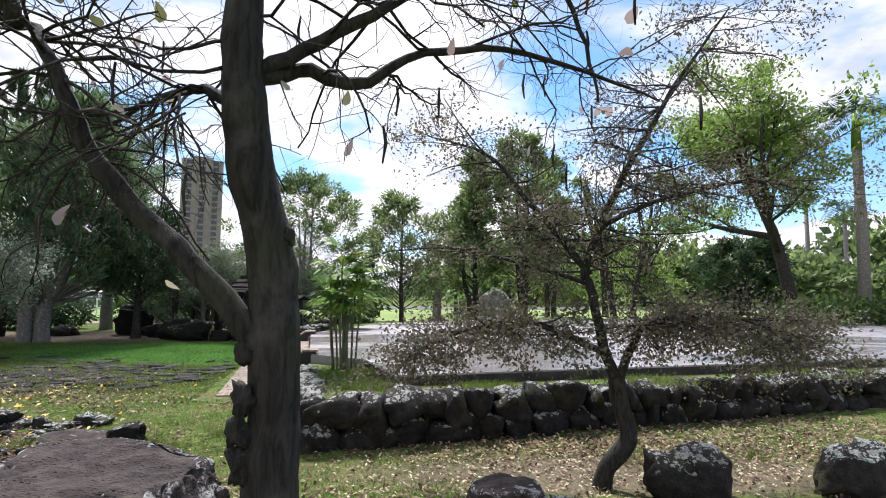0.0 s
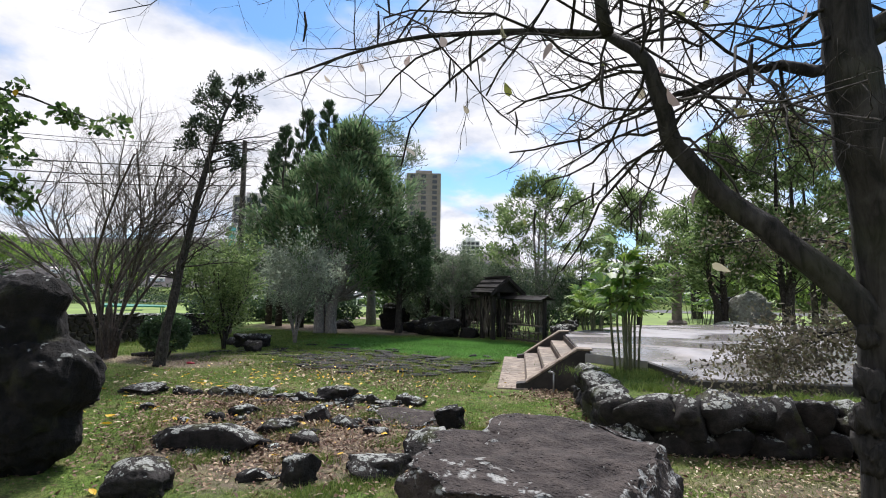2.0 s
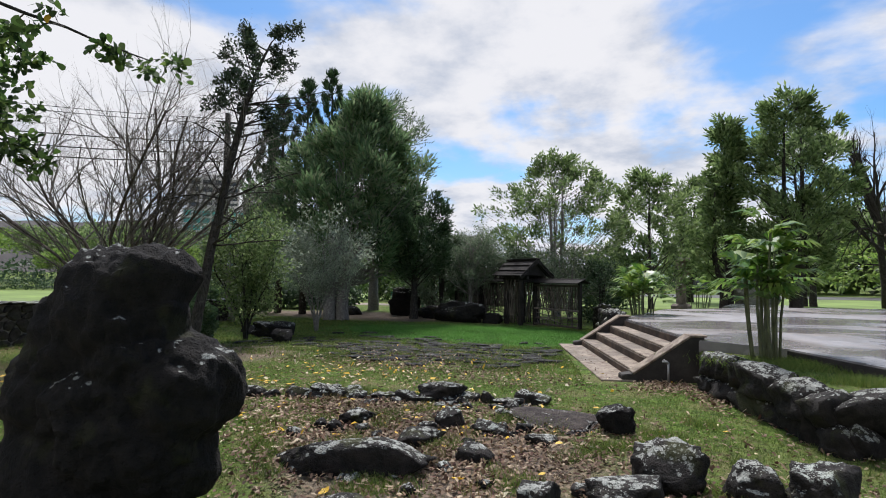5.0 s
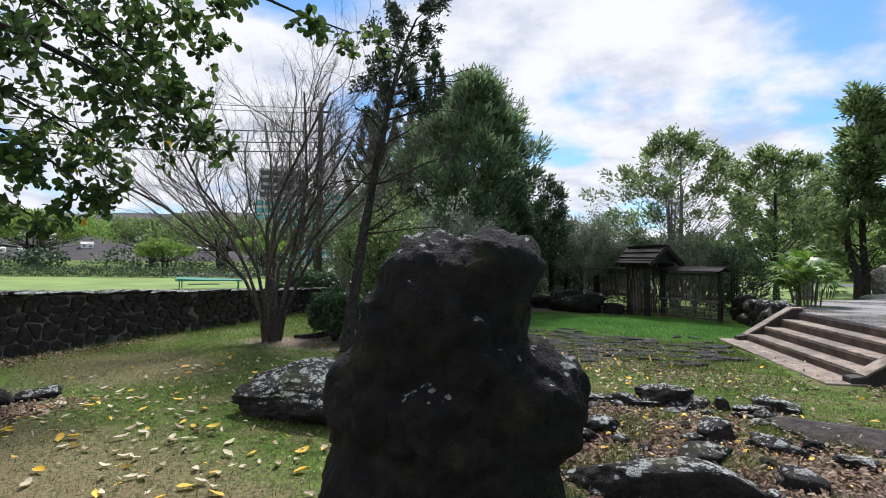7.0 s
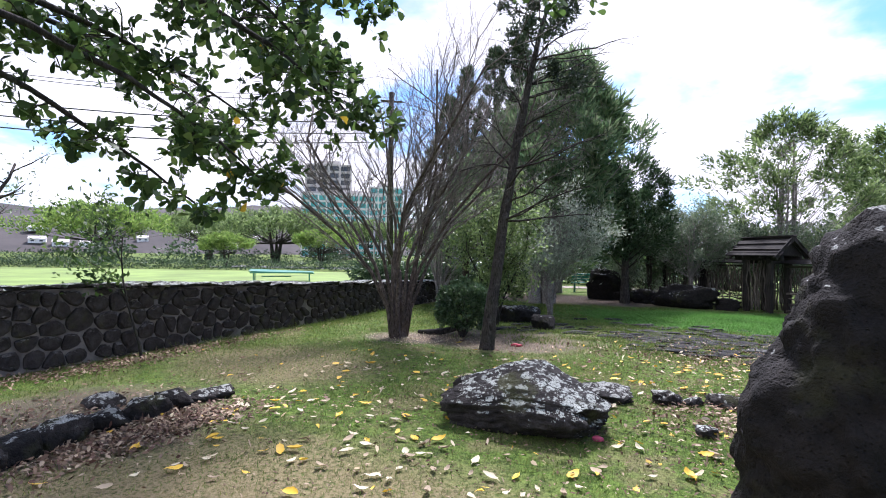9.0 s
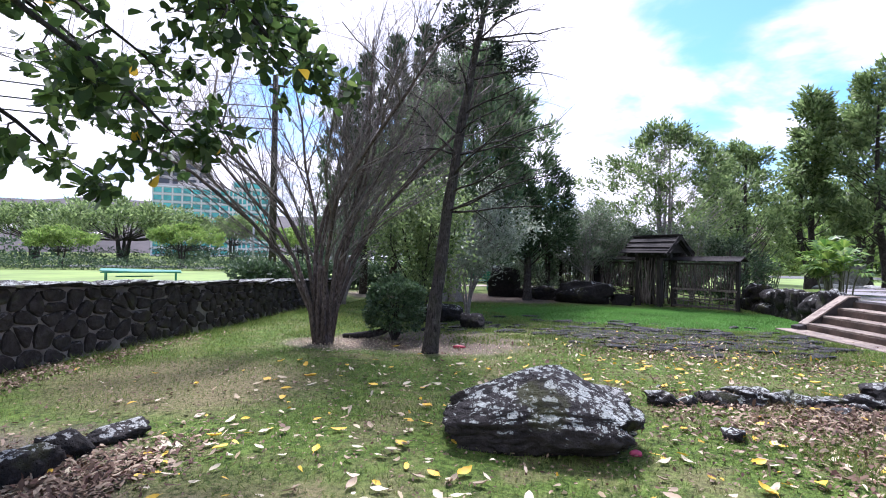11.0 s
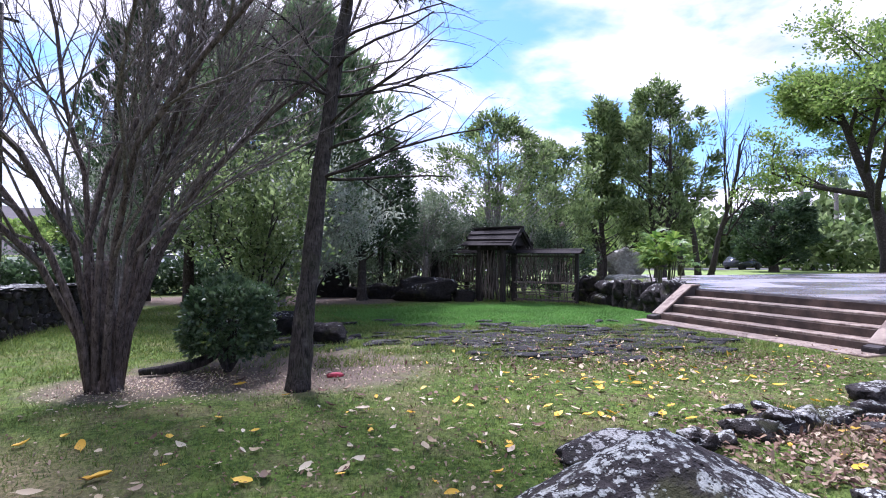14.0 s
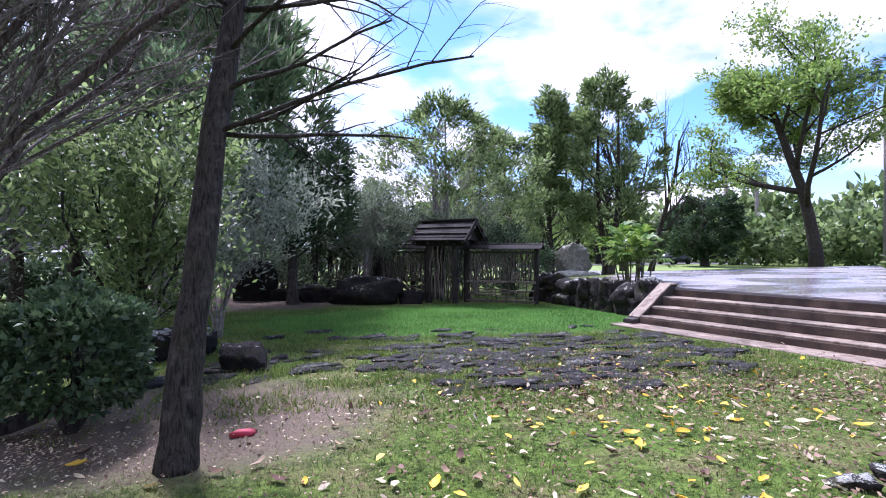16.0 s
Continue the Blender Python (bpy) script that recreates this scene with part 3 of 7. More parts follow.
def build_ground():
    def axis(fine0, fine1, step, far):
        inner = list(np.arange(fine0, fine1, step))
        left = [fine0 - d for d in (1, 3, 6, 12, 25, 60, 150, 400, 1000, far)]
        right = [fine1 + d for d in (0, 1, 3, 6, 12, 25, 60, 150, 400, 1000, far)]
        return sorted(left) + inner + right
    xs, ys = axis(-20, 12, 0.25, 2500), axis(-4, 24, 0.25, 2500)
    verts = [(x, y, ground_z(x, y)) for y in ys for x in xs]
    w = len(xs)
    faces = [(j * w + i, j * w + i + 1, (j + 1) * w + i + 1, (j + 1) * w + i) for j in range(len(ys) - 1) for i in range(w - 1)]
    ob = new("ground", mesh_from("ground", verts, faces, M_GROUND))
    tagged(ob, "patchy green and brown lawn with bare soil", "ground", kind="structure")


build_ground()


def prism(outline, z0, z1, bevel=0.0):
    bm = bmesh.new()
    low = [bm.verts.new((x, y, z0)) for x, y in outline]
    high = [bm.verts.new((x, y, z1)) for x, y in outline]
    n = len(outline)
    bm.faces.new(high)
    bm.faces.new(list(reversed(low)))
    for i in range(n):
        bm.faces.new((low[i], low[(i + 1) % n], high[(i + 1) % n], high[i]))
    bmesh.ops.recalc_face_normals(bm, faces=bm.faces[:])
    if bevel:
        bmesh.ops.bevel(bm, geom=bm.edges[:], offset=bevel, segments=2, affect="EDGES")
    return bm


# ---- terrace and steps ----
TOP = 0.68
terrace = empty("terrace")
tagged(terrace, "raised wet concrete terrace with stained, shade-darkened edge", "terrace", kind="structure")
part("slab", prism([(-2.47, 9.33), (-1.38, 8.68), (-0.71, 7.12), (7.3, 9.45), (13.5, 11.5), (24.0, 27.5), (1.2, 21.0), (-2.3, 17.9), (-3.57, 13.75)], 0.42, TOP, 0.012), M_WET, terrace)
# thin edge faces in the shade-darkened colour of the cheeks
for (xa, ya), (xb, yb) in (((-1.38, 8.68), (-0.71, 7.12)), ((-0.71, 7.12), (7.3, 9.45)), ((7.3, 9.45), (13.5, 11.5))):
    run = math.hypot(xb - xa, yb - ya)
    part("edge_face", box(run - 0.02, 0.016, 0.225, 0.004, pose((xa + xb) / 2, (ya + yb) / 2, 0.545, 0, 0, math.degrees(math.atan2(yb - ya, xb - xa))), 0.002), M_CONCRETE_DARK, terrace, "stained concrete slab edge with shade in its dark colour")
part("footing", prism([(-2.40, 9.43), (-1.28, 8.78), (-0.61, 7.22), (7.3, 9.55), (13.4, 11.6), (23.8, 27.4), (1.25, 20.9), (-2.25, 17.8), (-3.50, 13.7)], -0.1, 0.43, 0.0), M_CONCRETE, terrace)

STAIR_TURN = 14.5


def stair_pose(along, out, z):
    """along the flight from its near end, out from the terrace edge, height."""
    return pose(-2.47, 9.33, 0, 0, 0, STAIR_TURN) @ pose(-out, along, z)


steps = empty("stairs")
tagged(steps, "four wide stained concrete steps between sloping cheeks", "stairs", kind="structure")
for i in range(3):
    depth = 0.33 * (3 - i)
    part("step", box(depth, 4.0, 0.17, 0.012, stair_pose(2.2, depth / 2 - 0.004, 0.17 * i + 0.085), 0.002), M_CONCRETE, steps)
# thin brown panels make the risers darker than the treads
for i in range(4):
    part("riser", box(0.014, 3.96, 0.125, 0.003, stair_pose(2.2, 0.33 * (3 - i) + 0.004, 0.17 * i + 0.068), 0.001), M_RISER, steps, "dark brown riser face, darker than the treads")
part("apron", box(0.55, 4.5, 0.1, 0.01, stair_pose(2.2, 1.24, -0.025)), M_CONCRETE, steps)
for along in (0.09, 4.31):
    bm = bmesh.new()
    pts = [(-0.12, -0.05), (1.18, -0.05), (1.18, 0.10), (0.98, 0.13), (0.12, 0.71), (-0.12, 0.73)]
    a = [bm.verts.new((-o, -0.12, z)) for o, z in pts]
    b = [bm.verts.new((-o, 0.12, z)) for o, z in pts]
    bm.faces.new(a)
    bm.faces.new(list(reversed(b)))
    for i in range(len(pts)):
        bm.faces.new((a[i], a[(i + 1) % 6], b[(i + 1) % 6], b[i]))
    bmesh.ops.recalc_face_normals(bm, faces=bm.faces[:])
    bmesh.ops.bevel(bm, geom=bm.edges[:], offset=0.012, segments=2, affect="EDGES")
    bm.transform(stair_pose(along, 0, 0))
    # the cheek's dark colour includes the shade on its side
    part("cheek", bm, M_CONCRETE_DARK, steps, "stained concrete cheek with shade in its dark colour")
    slope = math.degrees(math.atan2(0.58, 0.86))
    # separate lighter strips keep the cheek top paler than its shade-coloured sides
    part("coping", box(1.10, 0.27, 0.035, 0.008, stair_pose(along, 0.55, 0.435) @ pose(0, 0, 0, 0, -slope, 0)), M_CONCRETE, steps)
    part("coping", box(0.28, 0.27, 0.035, 0.008, stair_pose(along, -0.02, 0.74)), M_CONCRETE, steps)


# ---- rocks ----
def rock_mesh(name, sx, sy, sz, seed, mat, rough=0.25, top=None, sub=4, squash=0.75, freq=1.0, peak=0.0, cuts=6):
    """A lava boulder about its foot: half sizes in x and y, height sz."""
    rng = random.Random(seed)
    bm = bmesh.new()
    bmesh.ops.create_icosphere(bm, subdivisions=sub, radius=1.0)
    o = Vector([rng.uniform(-50, 50) for _ in range(3)])
    planes = [(Vector((rng.gauss(0, 1), rng.gauss(0, 1), rng.gauss(0.25, 0.7))).normalized(), rng.uniform(0.62, 0.88)) for _ in range(cuts)]
    for v in bm.verts:
        d = v.co.normalized()
        m = max(abs(d.x), abs(d.y), abs(d.z))
        p = d * (1 - squash) + d / m * squash * 0.86
        k = 1 + rough * noise.noise(d * 1.3 * freq + o) + rough * 0.55 * noise.noise(d * 3.1 * freq + o) + rough * 0.28 * noise.noise(d * 7.5 * freq + o) + rough * 0.12 * noise.noise(d * 17 * freq + o)
        p = p * k
        for side, reach in planes:
            over = p.dot(side) - reach
            if over > 0:
                p = p - side * over * 0.85
        p = p * (1 + rough * 0.16 * noise.noise(d * 9 * freq + o) + rough * 0.10 * noise.noise(d * 23 * freq + o))
        if top is not None:
            p.z = min(p.z, top + 0.05 * noise.noise(d * 4 + o))
        v.co = Vector((p.x * sx, p.y * sy, (p.z * 0.62 + 0.38) * sz * (1 - peak * min(1.0, abs(p.x - 0.12)) ** 1.3)))
    me = bpy.data.meshes.new(name)
    bm.to_mesh(me)
    bm.free()
    me.materials.append(mat)
    me.shade_smooth()
    return me


def rock(name, x, y, sx, sy, sz, seed, mat=None, turn=0, label="", tilt=(0, 0), group="", sink=0.03, **kw):
    kw.setdefault("rough", 0.34)
    kw.setdefault("squash", 0.6)
    ob = new(name, rock_mesh(name, sx, sy, sz * (1.25 if sz < 0.4 else 1.0), seed, mat or M_LAVA, **kw))
    ob.matrix_world = pose(x, y, ground_z(x, y) - sink, tilt[0], tilt[1], turn)
    tagged(ob, label or "dark pitted lava rock with pale lichen on lawn", "rock", group)
    return ob


# ---- standing boulder, with its head and shoulder ----
def standing_boulder():
    bm = bmesh.new()
    lumps = [((0, 0, 0.62), (0.66, 0.52, 0.66)), ((-0.32, -0.04, 0.36), (0.56, 0.50, 0.50)), ((-0.42, 0, 0.80), (0.42, 0.42, 0.55)), ((-0.30, 0, 1.15), (0.40, 0.40, 0.50)), ((0.10, 0.0, 1.10), (0.42, 0.42, 0.40)), ((0.40, 0.0, 0.88), (0.46, 0.44, 0.42)), ((-0.02, -0.02, 1.38), (0.50, 0.42, 0.40)),
             ((0.16, -0.04, 1.66), (0.40, 0.36, 0.20)), ((-0.24, 0.0, 1.20), (0.42, 0.40, 0.42)), ((-0.16, 0, 1.66), (0.36, 0.34, 0.20)), ((0.30, 0, 0.42), (0.42, 0.42, 0.44))]
    bmesh.ops.create_icosphere(bm, subdivisions=6, radius=1.0)
    for v in bm.verts:
        d = v.co.normalized()
        d.z *= 1.25
        d.normalize()
        # farthest surface of the lumps along the ray from the middle
        c = Vector((-0.02, 0, 0.92))
        best = 0.1
        for (cx, cy, cz), (rx, ry, rz) in lumps:
            q = c - Vector((cx, cy, cz))
            a = (d.x / rx) ** 2 + (d.y / ry) ** 2 + (d.z / rz) ** 2
            b = 2 * (q.x * d.x / rx ** 2 + q.y * d.y / ry ** 2 + q.z * d.z / rz ** 2)
            e = (q.x / rx) ** 2 + (q.y / ry) ** 2 + (q.z / rz) ** 2 - 1
            disc = b * b - 4 * a * e
            if disc > 0:
                best = max(best, (-b + math.sqrt(disc)) / (2 * a))
        p = c + d * best
        k = 0.08 * noise.noise(p * 2.6) + 0.055 * noise.noise(p * 6.5) + 0.035 * noise.noise(p * 14) + 0.016 * noise.noise(p * 31)
        v.co = p + d * k
    me = bpy.data.meshes.new("standing_boulder")
    bm.to_mesh(me)
    bm.free()
    me.materials.append(M_LAVA_DARK)
    me.shade_smooth()
    ob = new("standing_boulder", me)
    ob.matrix_world = pose(-6.96, 2.80, -0.04, 0, 0, 18) @ Matrix.Diagonal((0.90, 0.90, 1.0, 1.0))
    tagged(ob, "tall dark lava boulder with lichen, standing on lawn", "boulder")


standing_boulder()
rock("boulder", -9.52, 4.62, 0.84, 0.56, 0.64, 15, M_LAVA_PALE, 2, "large lichen-covered lava boulder lying on lawn", rough=0.22, sub=6, tilt=(4, 3), squash=0.62, peak=0.34, cuts=10)
# flat topped rock by the first tree
rock("flat_rock", -1.56, 2.14, 0.79, 0.55, 0.99, 5, M_SLAB, 27, "large flat-topped gritty rock with lichened rim", rough=0.30, top=0.66, sub=6, squash=0.6, sink=0.12, tilt=(4, 2))
for args in (
    (-5.90, 4.12, 0.70, 0.27, 0.24, 21, M_LAVA, 17), (-5.35, 2.95, 0.30, 0.24, 0.26, 22, M_LAVA, 30), (-4.2, 3.7, 0.17, 0.16, 0.26, 23, M_LAVA, 50),
    (-4.42, 6.28, 0.68, 0.40, 0.10, 24, M_SLAB, -22), (-3.70, 6.05, 0.20, 0.18, 0.26, 25, M_LAVA_DARK, 0), (-3.30, 4.50, 0.27, 0.24, 0.40, 26, M_LAVA, 20),
    (-5.95, 6.82, 0.34, 0.22, 0.26, 27, M_LAVA, 10), (-7.42, 6.32, 0.24, 0.16, 0.16, 81, M_LAVA, 10), (-5.45, 5.68, 0.20, 0.16, 0.20, 82, M_LAVA_PALE, 30), (-4.75, 7.05, 0.30, 0.16, 0.12, 84, M_LAVA_PALE, -15), (-5.6, 5.0, 0.30, 0.2, 0.14, 29, M_LAVA, 60),
    (-5.0, 5.6, 0.2, 0.16, 0.12, 31, M_LAVA_PALE, 0), (-4.9, 4.7, 0.18, 0.16, 0.14, 32, M_LAVA, 0), (-6.5, 5.4, 0.24, 0.2, 0.14, 33, M_LAVA, 80), (-2.75, 4.35, 0.25, 0.2, 0.22, 34, M_LAVA, 0),
    (-9.1, 5.9, 0.4, 0.3, 0.16, 35, M_LAVA, 0), (-3.6, 4.1, 0.3, 0.24, 0.2, 36, M_LAVA, 30), (-2.3, 4.4, 0.28, 0.22, 0.24, 37, M_LAVA_PALE, 60),
    (-11.33, 10.85, 0.30, 0.24, 0.30, 38, M_LAVA_DARK, 0), (-12.35, 11.9, 0.55, 0.35, 0.38, 39, M_LAVA_DARK, 20), (-12.95, 12.2, 0.6, 0.3, 0.22, 40, M_LAVA, 0),
    (2.05, 4.5, 0.42, 0.30, 0.46, 41, M_LAVA, 5), (0.42, 4.05, 0.40, 0.26, 0.22, 42, M_SLAB, 0), (3.6, 4.7, 0.42, 0.3, 0.45, 43, M_LAVA_PALE, 0), (1.0, 3.8, 0.3, 0.2, 0.14, 44, M_LAVA_PALE, 0),
    (-12.78, 3.62, 0.24, 0.14, 0.15, 45, M_LAVA, 62), (-12.80, 3.22, 0.22, 0.15, 0.19, 46, M_LAVA_DARK, 75), (-12.72, 2.85, 0.25, 0.15, 0.20, 47, M_LAVA, 95), (-12.74, 2.45, 0.24, 0.16, 0.17, 48, M_LAVA_DARK, 80),
    (-12.60, 2.08, 0.26, 0.18, 0.22, 49, M_LAVA, 95), (-12.52, 1.72, 0.24, 0.17, 0.18, 63, M_LAVA_DARK, 110), (-12.35, 1.35, 0.28, 0.2, 0.22, 50, M_LAVA, 100), (-13.5, 2.9, 0.25, 0.2, 0.14, 71, M_LAVA, 10), (-4.4, 5.4, 0.16, 0.12, 0.10, 75, M_LAVA, 0),
):
    rock("rock", *args[:6], mat=args[6], turn=args[7], group="rocks on the lawn")
_g = random.Random(47)
for i in range(14):
    u = i / 13
    x, y = -8.3 + 3.5 * u + _g.uniform(-0.08, 0.08), 6.02 + 0.95 * u + _g.uniform(-0.14, 0.14)
    rock("rock", x, y, _g.uniform(0.11, 0.27), _g.uniform(0.10, 0.16), _g.uniform(0.07, 0.16), 500 + i, mat=(M_LAVA, M_LAVA_PALE)[i % 2], turn=_g.uniform(-10, 40), group="rocks on the lawn", sub=3 if i % 3 else 4, rough=0.5)
_b = random.Random(91)
SMALL_STONES = [rock_mesh("small_stone", 1, 1, 1, 400 + i, (M_LAVA, M_LAVA_PALE, M_LAVA_DARK)[i % 3], rough=0.4, sub=3, squash=0.6) for i in range(9)]
for i in range(60):
    x, y = (_b.gauss(-5.6, 1.1), _b.gauss(5.2, 0.9)) if i < 38 else (_b.uniform(-8.4, -4.2), 6.55 + _b.gauss(0, 0.18))
    if math.hypot(x + 6.96, y - 2.8) < 1.0 or x > -2.9:
        continue
    ob = new("small_stone", SMALL_STONES[_b.randrange(9)])
    w = _b.uniform(0.04, 0.11)
    ob.matrix_world = pose(x, y, ground_z(x, y) - 0.02, _b.uniform(-15, 15), _b.uniform(-15, 15), _b.uniform(0, 360)) @ Matrix.Diagonal((w * _b.uniform(1.0, 1.7), w, w * _b.uniform(0.7, 1.3), 1))
    tagged(ob, "small dark lichened lava stone among leaf litter", "stone", "small stones in the bed")
for x, y, sx, sy, sz, seed in ((-9.1, 18.3, 1.0, 0.5, 0.75, 51), (-10.4, 19.3, 0.6, 0.5, 0.5, 52), (-12.0, 20.3, 0.75, 0.6, 1.15, 53), (-7.9, 18.4, 0.4, 0.3, 0.35, 54), (-11.2, 20.0, 0.5, 0.4, 0.3, 55), (-14.3, 19.5, 0.6, 0.5, 0.4, 56)):
    rock("boulder", x, y, sx, sy, sz, seed, M_LAVA_DARK, label="dark rounded boulder before a twig fence", group="boulders by the fence")
ob = new("garden_stone", rock_mesh("garden_stone", 0.95, 0.7, 1.9, 61, M_PALE_STONE, rough=0.5, squash=0.2))
ob.matrix_world = pose(2.7, 29.1, -0.05)
tagged(ob, "large pale greenish garden stone standing beyond the terrace", "rock")
for x, y, s, seed in ((4.1, 29.4, 0.9, 62), (5.0, 29.0, 0.5, 63), (2.2, 28.0, 1.2, 64)):
    rock("rock", x, y, s, s * 0.7, s * 0.5, seed, M_PALE_STONE, label="pale low garden stone beyond the terrace", group="garden stones", sub=3)


# ---- low rubble walls ----
def rubble_wall(name, line, height, depth, size, seed, label, mat=M_LAVA):
    """Two uneven courses of lava stones along a line of points."""
    rng = random.Random(seed)
    top = empty(name, line[0][0], line[0][1], 0)
    base = Vector((line[0][0], line[0][1], 0))
    pool = [rock_mesh("stone", 1, 1, 1, seed * 100 + i, mat, rough=0.42, sub=3, squash=0.75) for i in range(9)]
    for (x0, y0), (x1, y1) in zip(line[:-1], line[1:]):
        a, b = Vector((x0, y0, 0)), Vector((x1, y1, 0))
        run = (b - a).length
        d = (b - a) / run
        an = math.degrees(math.atan2(d.y, d.x))
        for course, (zc, hc) in enumerate(((-0.05, height * 0.62), (height * 0.46, height * 0.56))):
            s = rng.uniform(-0.15, 0.0)
            while s < run:
                w = size * rng.uniform(0.5, 1.4)
                h = hc * rng.uniform(0.85, 1.1)
                p = a + d * (s + w / 2)
                ob = part_mesh("stone", pool[rng.randrange(9)], top)
                zz = ground_z(p.x, p.y) + zc + rng.uniform(-0.03, 0.03)
                ob.matrix_basis = pose(p.x - base.x, p.y - base.y, zz, rng.uniform(-7, 7), rng.uniform(-7, 7), an + rng.uniform(-8, 8) + (180 if rng.random() < 0.5 else 0)) @ Matrix.Diagonal((w * 0.60, depth * 0.55 * rng.uniform(0.85, 1.1), h * 1.05, 1))
                s += w * 0.93
    tagged(top, label, "wall", kind="structure")
    return top


rubble_wall("retaining_wall_front", [(-2.32, 8.75), (-2.0, 7.5), (-1.58, 6.10), (0.0, 6.55), (2.35, 7.40), (5.2, 8.25), (7.6, 9.0), (10.5, 10.4)], 0.60, 0.5, 0.46, 3, "low wall of dark lava stones with lichen")
rubble_wall("retaining_wall_back", [(-3.72, 13.75), (-3.85, 16.0), (-4.15, 18.1)], 0.74, 0.55, 0.52, 4, "low wall of rounded lava stones beside the steps")
# earth between the wall and the terrace
bed = empty("planting_bed")
part("soil", prism([(-2.45, 9.25), (-2.1, 7.6), (-1.5, 6.25), (0.0, 6.7), (2.35, 7.55), (5.2, 8.4), (7.6, 9.15), (10.5, 10.5), (13, 11.4), (7.3, 9.6), (-0.5, 7.35), (-1.1, 9.2)], -0.1, 0.53, 0.03), M_GROUND, bed)
part("soil", prism([(-3.5, 14.1), (-3.85, 16.0), (-4.1, 18.2), (-1.5, 20.0), (0.8, 21.2), (1.2, 20.9), (-2.3, 17.85), (-3.2, 14.1)], -0.1, 0.60, 0.03), M_GROUND, bed)
tagged(bed, "raised bed of grass and soil behind low wall", "ground", kind="structure")


# ---- field wall ----
def clip(poly, p, q):
    """The part of a polygon nearer to p than to q."""
    mx, my = (p[0] + q[0]) / 2, (p[1] + q[1]) / 2
    nx, ny = q[0] - p[0], q[1] - p[1]
    out = []
    for i in range(len(poly)):
        a, b = poly[i], poly[(i + 1) % len(poly)]
        da = (a[0] - mx) * nx + (a[1] - my) * ny
        db = (b[0] - mx) * nx + (b[1] - my) * ny
        if da <= 0:
            out.append(a)
        if (da < 0) != (db < 0) and da != db:
            t = da / (da - db)
            out.append((a[0] + (b[0] - a[0]) * t, a[1] + (b[1] - a[1]) * t))
    return out


def field_wall(x0, y0, x1, y1, h0, h1, seed):
    rng = random.Random(seed)
    run = math.hypot(x1 - x0, y1 - y0)
    an = math.degrees(math.atan2(y1 - y0, x1 - x0))
    top = empty("field_wall", x0, y0, 0, an)
    # core: local x along, the garden side is -y
    bm = bmesh.new()
    vs = [bm.verts.new(c) for c in ((0, 0, -0.1), (run, 0, -0.1), (run, 0.5, -0.1), (0, 0.5, -0.1), (0, 0.03, h0 - 0.03), (run, 0.03, h1 - 0.03), (run, 0.47, h1 - 0.03), (0, 0.47, h0 - 0.03))]
    for f in ((0, 1, 5, 4), (1, 2, 6, 5), (2, 3, 7, 6), (3, 0, 4, 7), (4, 5, 6, 7)):
        bm.faces.new([vs[i] for i in f])
    bmesh.ops.recalc_face_normals(bm, faces=bm.faces[:])
    part("core", bm, M_MORTAR, top)
    cols, rows = int(run / 0.29), 5
    seeds = {}
    for i in range(-1, cols + 1):
        for j in range(-1, rows + 1):
            seeds[i, j] = ((i + 0.5 + (0.25 if j % 2 else -0.25) + rng.uniform(-0.47, 0.47)) * run / cols, (j + 0.5 + rng.uniform(-0.44, 0.44)) / rows)
    count, spare_v, spare_f = 0, [], []
    order = sorted(((i, j) for i in range(cols) for j in range(rows)))
    for i, j in order:
        p = seeds[i, j]
        h = h0 + (h1 - h0) * p[0] / run
        poly = [(p[0] - 1, 0), (p[0] + 1, 0), (p[0] + 1, h - 0.04), (p[0] - 1, h - 0.04)]
        me_p = (p[0], p[1] * h)
        for di in (-2, -1, 0, 1, 2):
            for dj in (-2, -1, 0, 1, 2):
                q = seeds.get((i + di, j + dj))
                if q and (di or dj) and poly:
                    poly = clip(poly, me_p, (q[0], q[1] * h))
        poly = [c for n_, c in enumerate(poly) if math.dist(c, poly[n_ - 1]) > 0.015]
        if len(poly) < 3:
            continue
        poly = [(a[0] * (1 - f) + b[0] * f, a[1] * (1 - f) + b[1] * f) for a, b in zip(poly, poly[1:] + poly[:1]) for f in (0.25, 0.75)]
        poly = [(x + rng.uniform(-0.008, 0.008), z + rng.uniform(-0.008, 0.008)) for x, z in poly]
        cx, cz = sum(c[0] for c in poly) / len(poly), sum(c[1] for c in poly) / len(poly)
        proud = rng.uniform(0.03, 0.075)
        n = len(poly)
        gap = rng.uniform(0.84, 0.97)
        ring0 = [((x - cx) * gap, 0.035, (z - cz) * gap) for x, z in poly]
        ring1 = [((x - cx) * gap * 0.97, -proud * 0.6, (z - cz) * gap * 0.97) for x, z in poly]
        ring2 = [((x - cx) * gap * 0.72, -proud + rng.uniform(-0.012, 0.012), (z - cz) * gap * 0.72) for x, z in poly]
        verts = ring0 + ring1 + ring2
        faces = [(k, (k + 1) % n, n + (k + 1) % n, n + k) for k in range(n)] + [(n + k, n + (k + 1) % n, 2 * n + (k + 1) % n, 2 * n + k) for k in range(n)] + [tuple(2 * n + k for k in range(n))]
        if count < 300:
            ob = part_mesh("stone", mesh_from("stone", verts, faces, M_WALLSTONE, False), top)
            ob.matrix_basis = pose(cx, 0, cz)
            count += 1
        else:
            o = len(spare_v)
            spare_v += [(x + cx, y, z + cz) for x, y, z in verts]
            spare_f += [tuple(o + k for k in f) for f in faces]
    if spare_v:
        far = part_mesh("far_stones", mesh_from("far_stones", spare_v, spare_f, M_WALLSTONE, False), top)
        far["kind"] = "stuff"
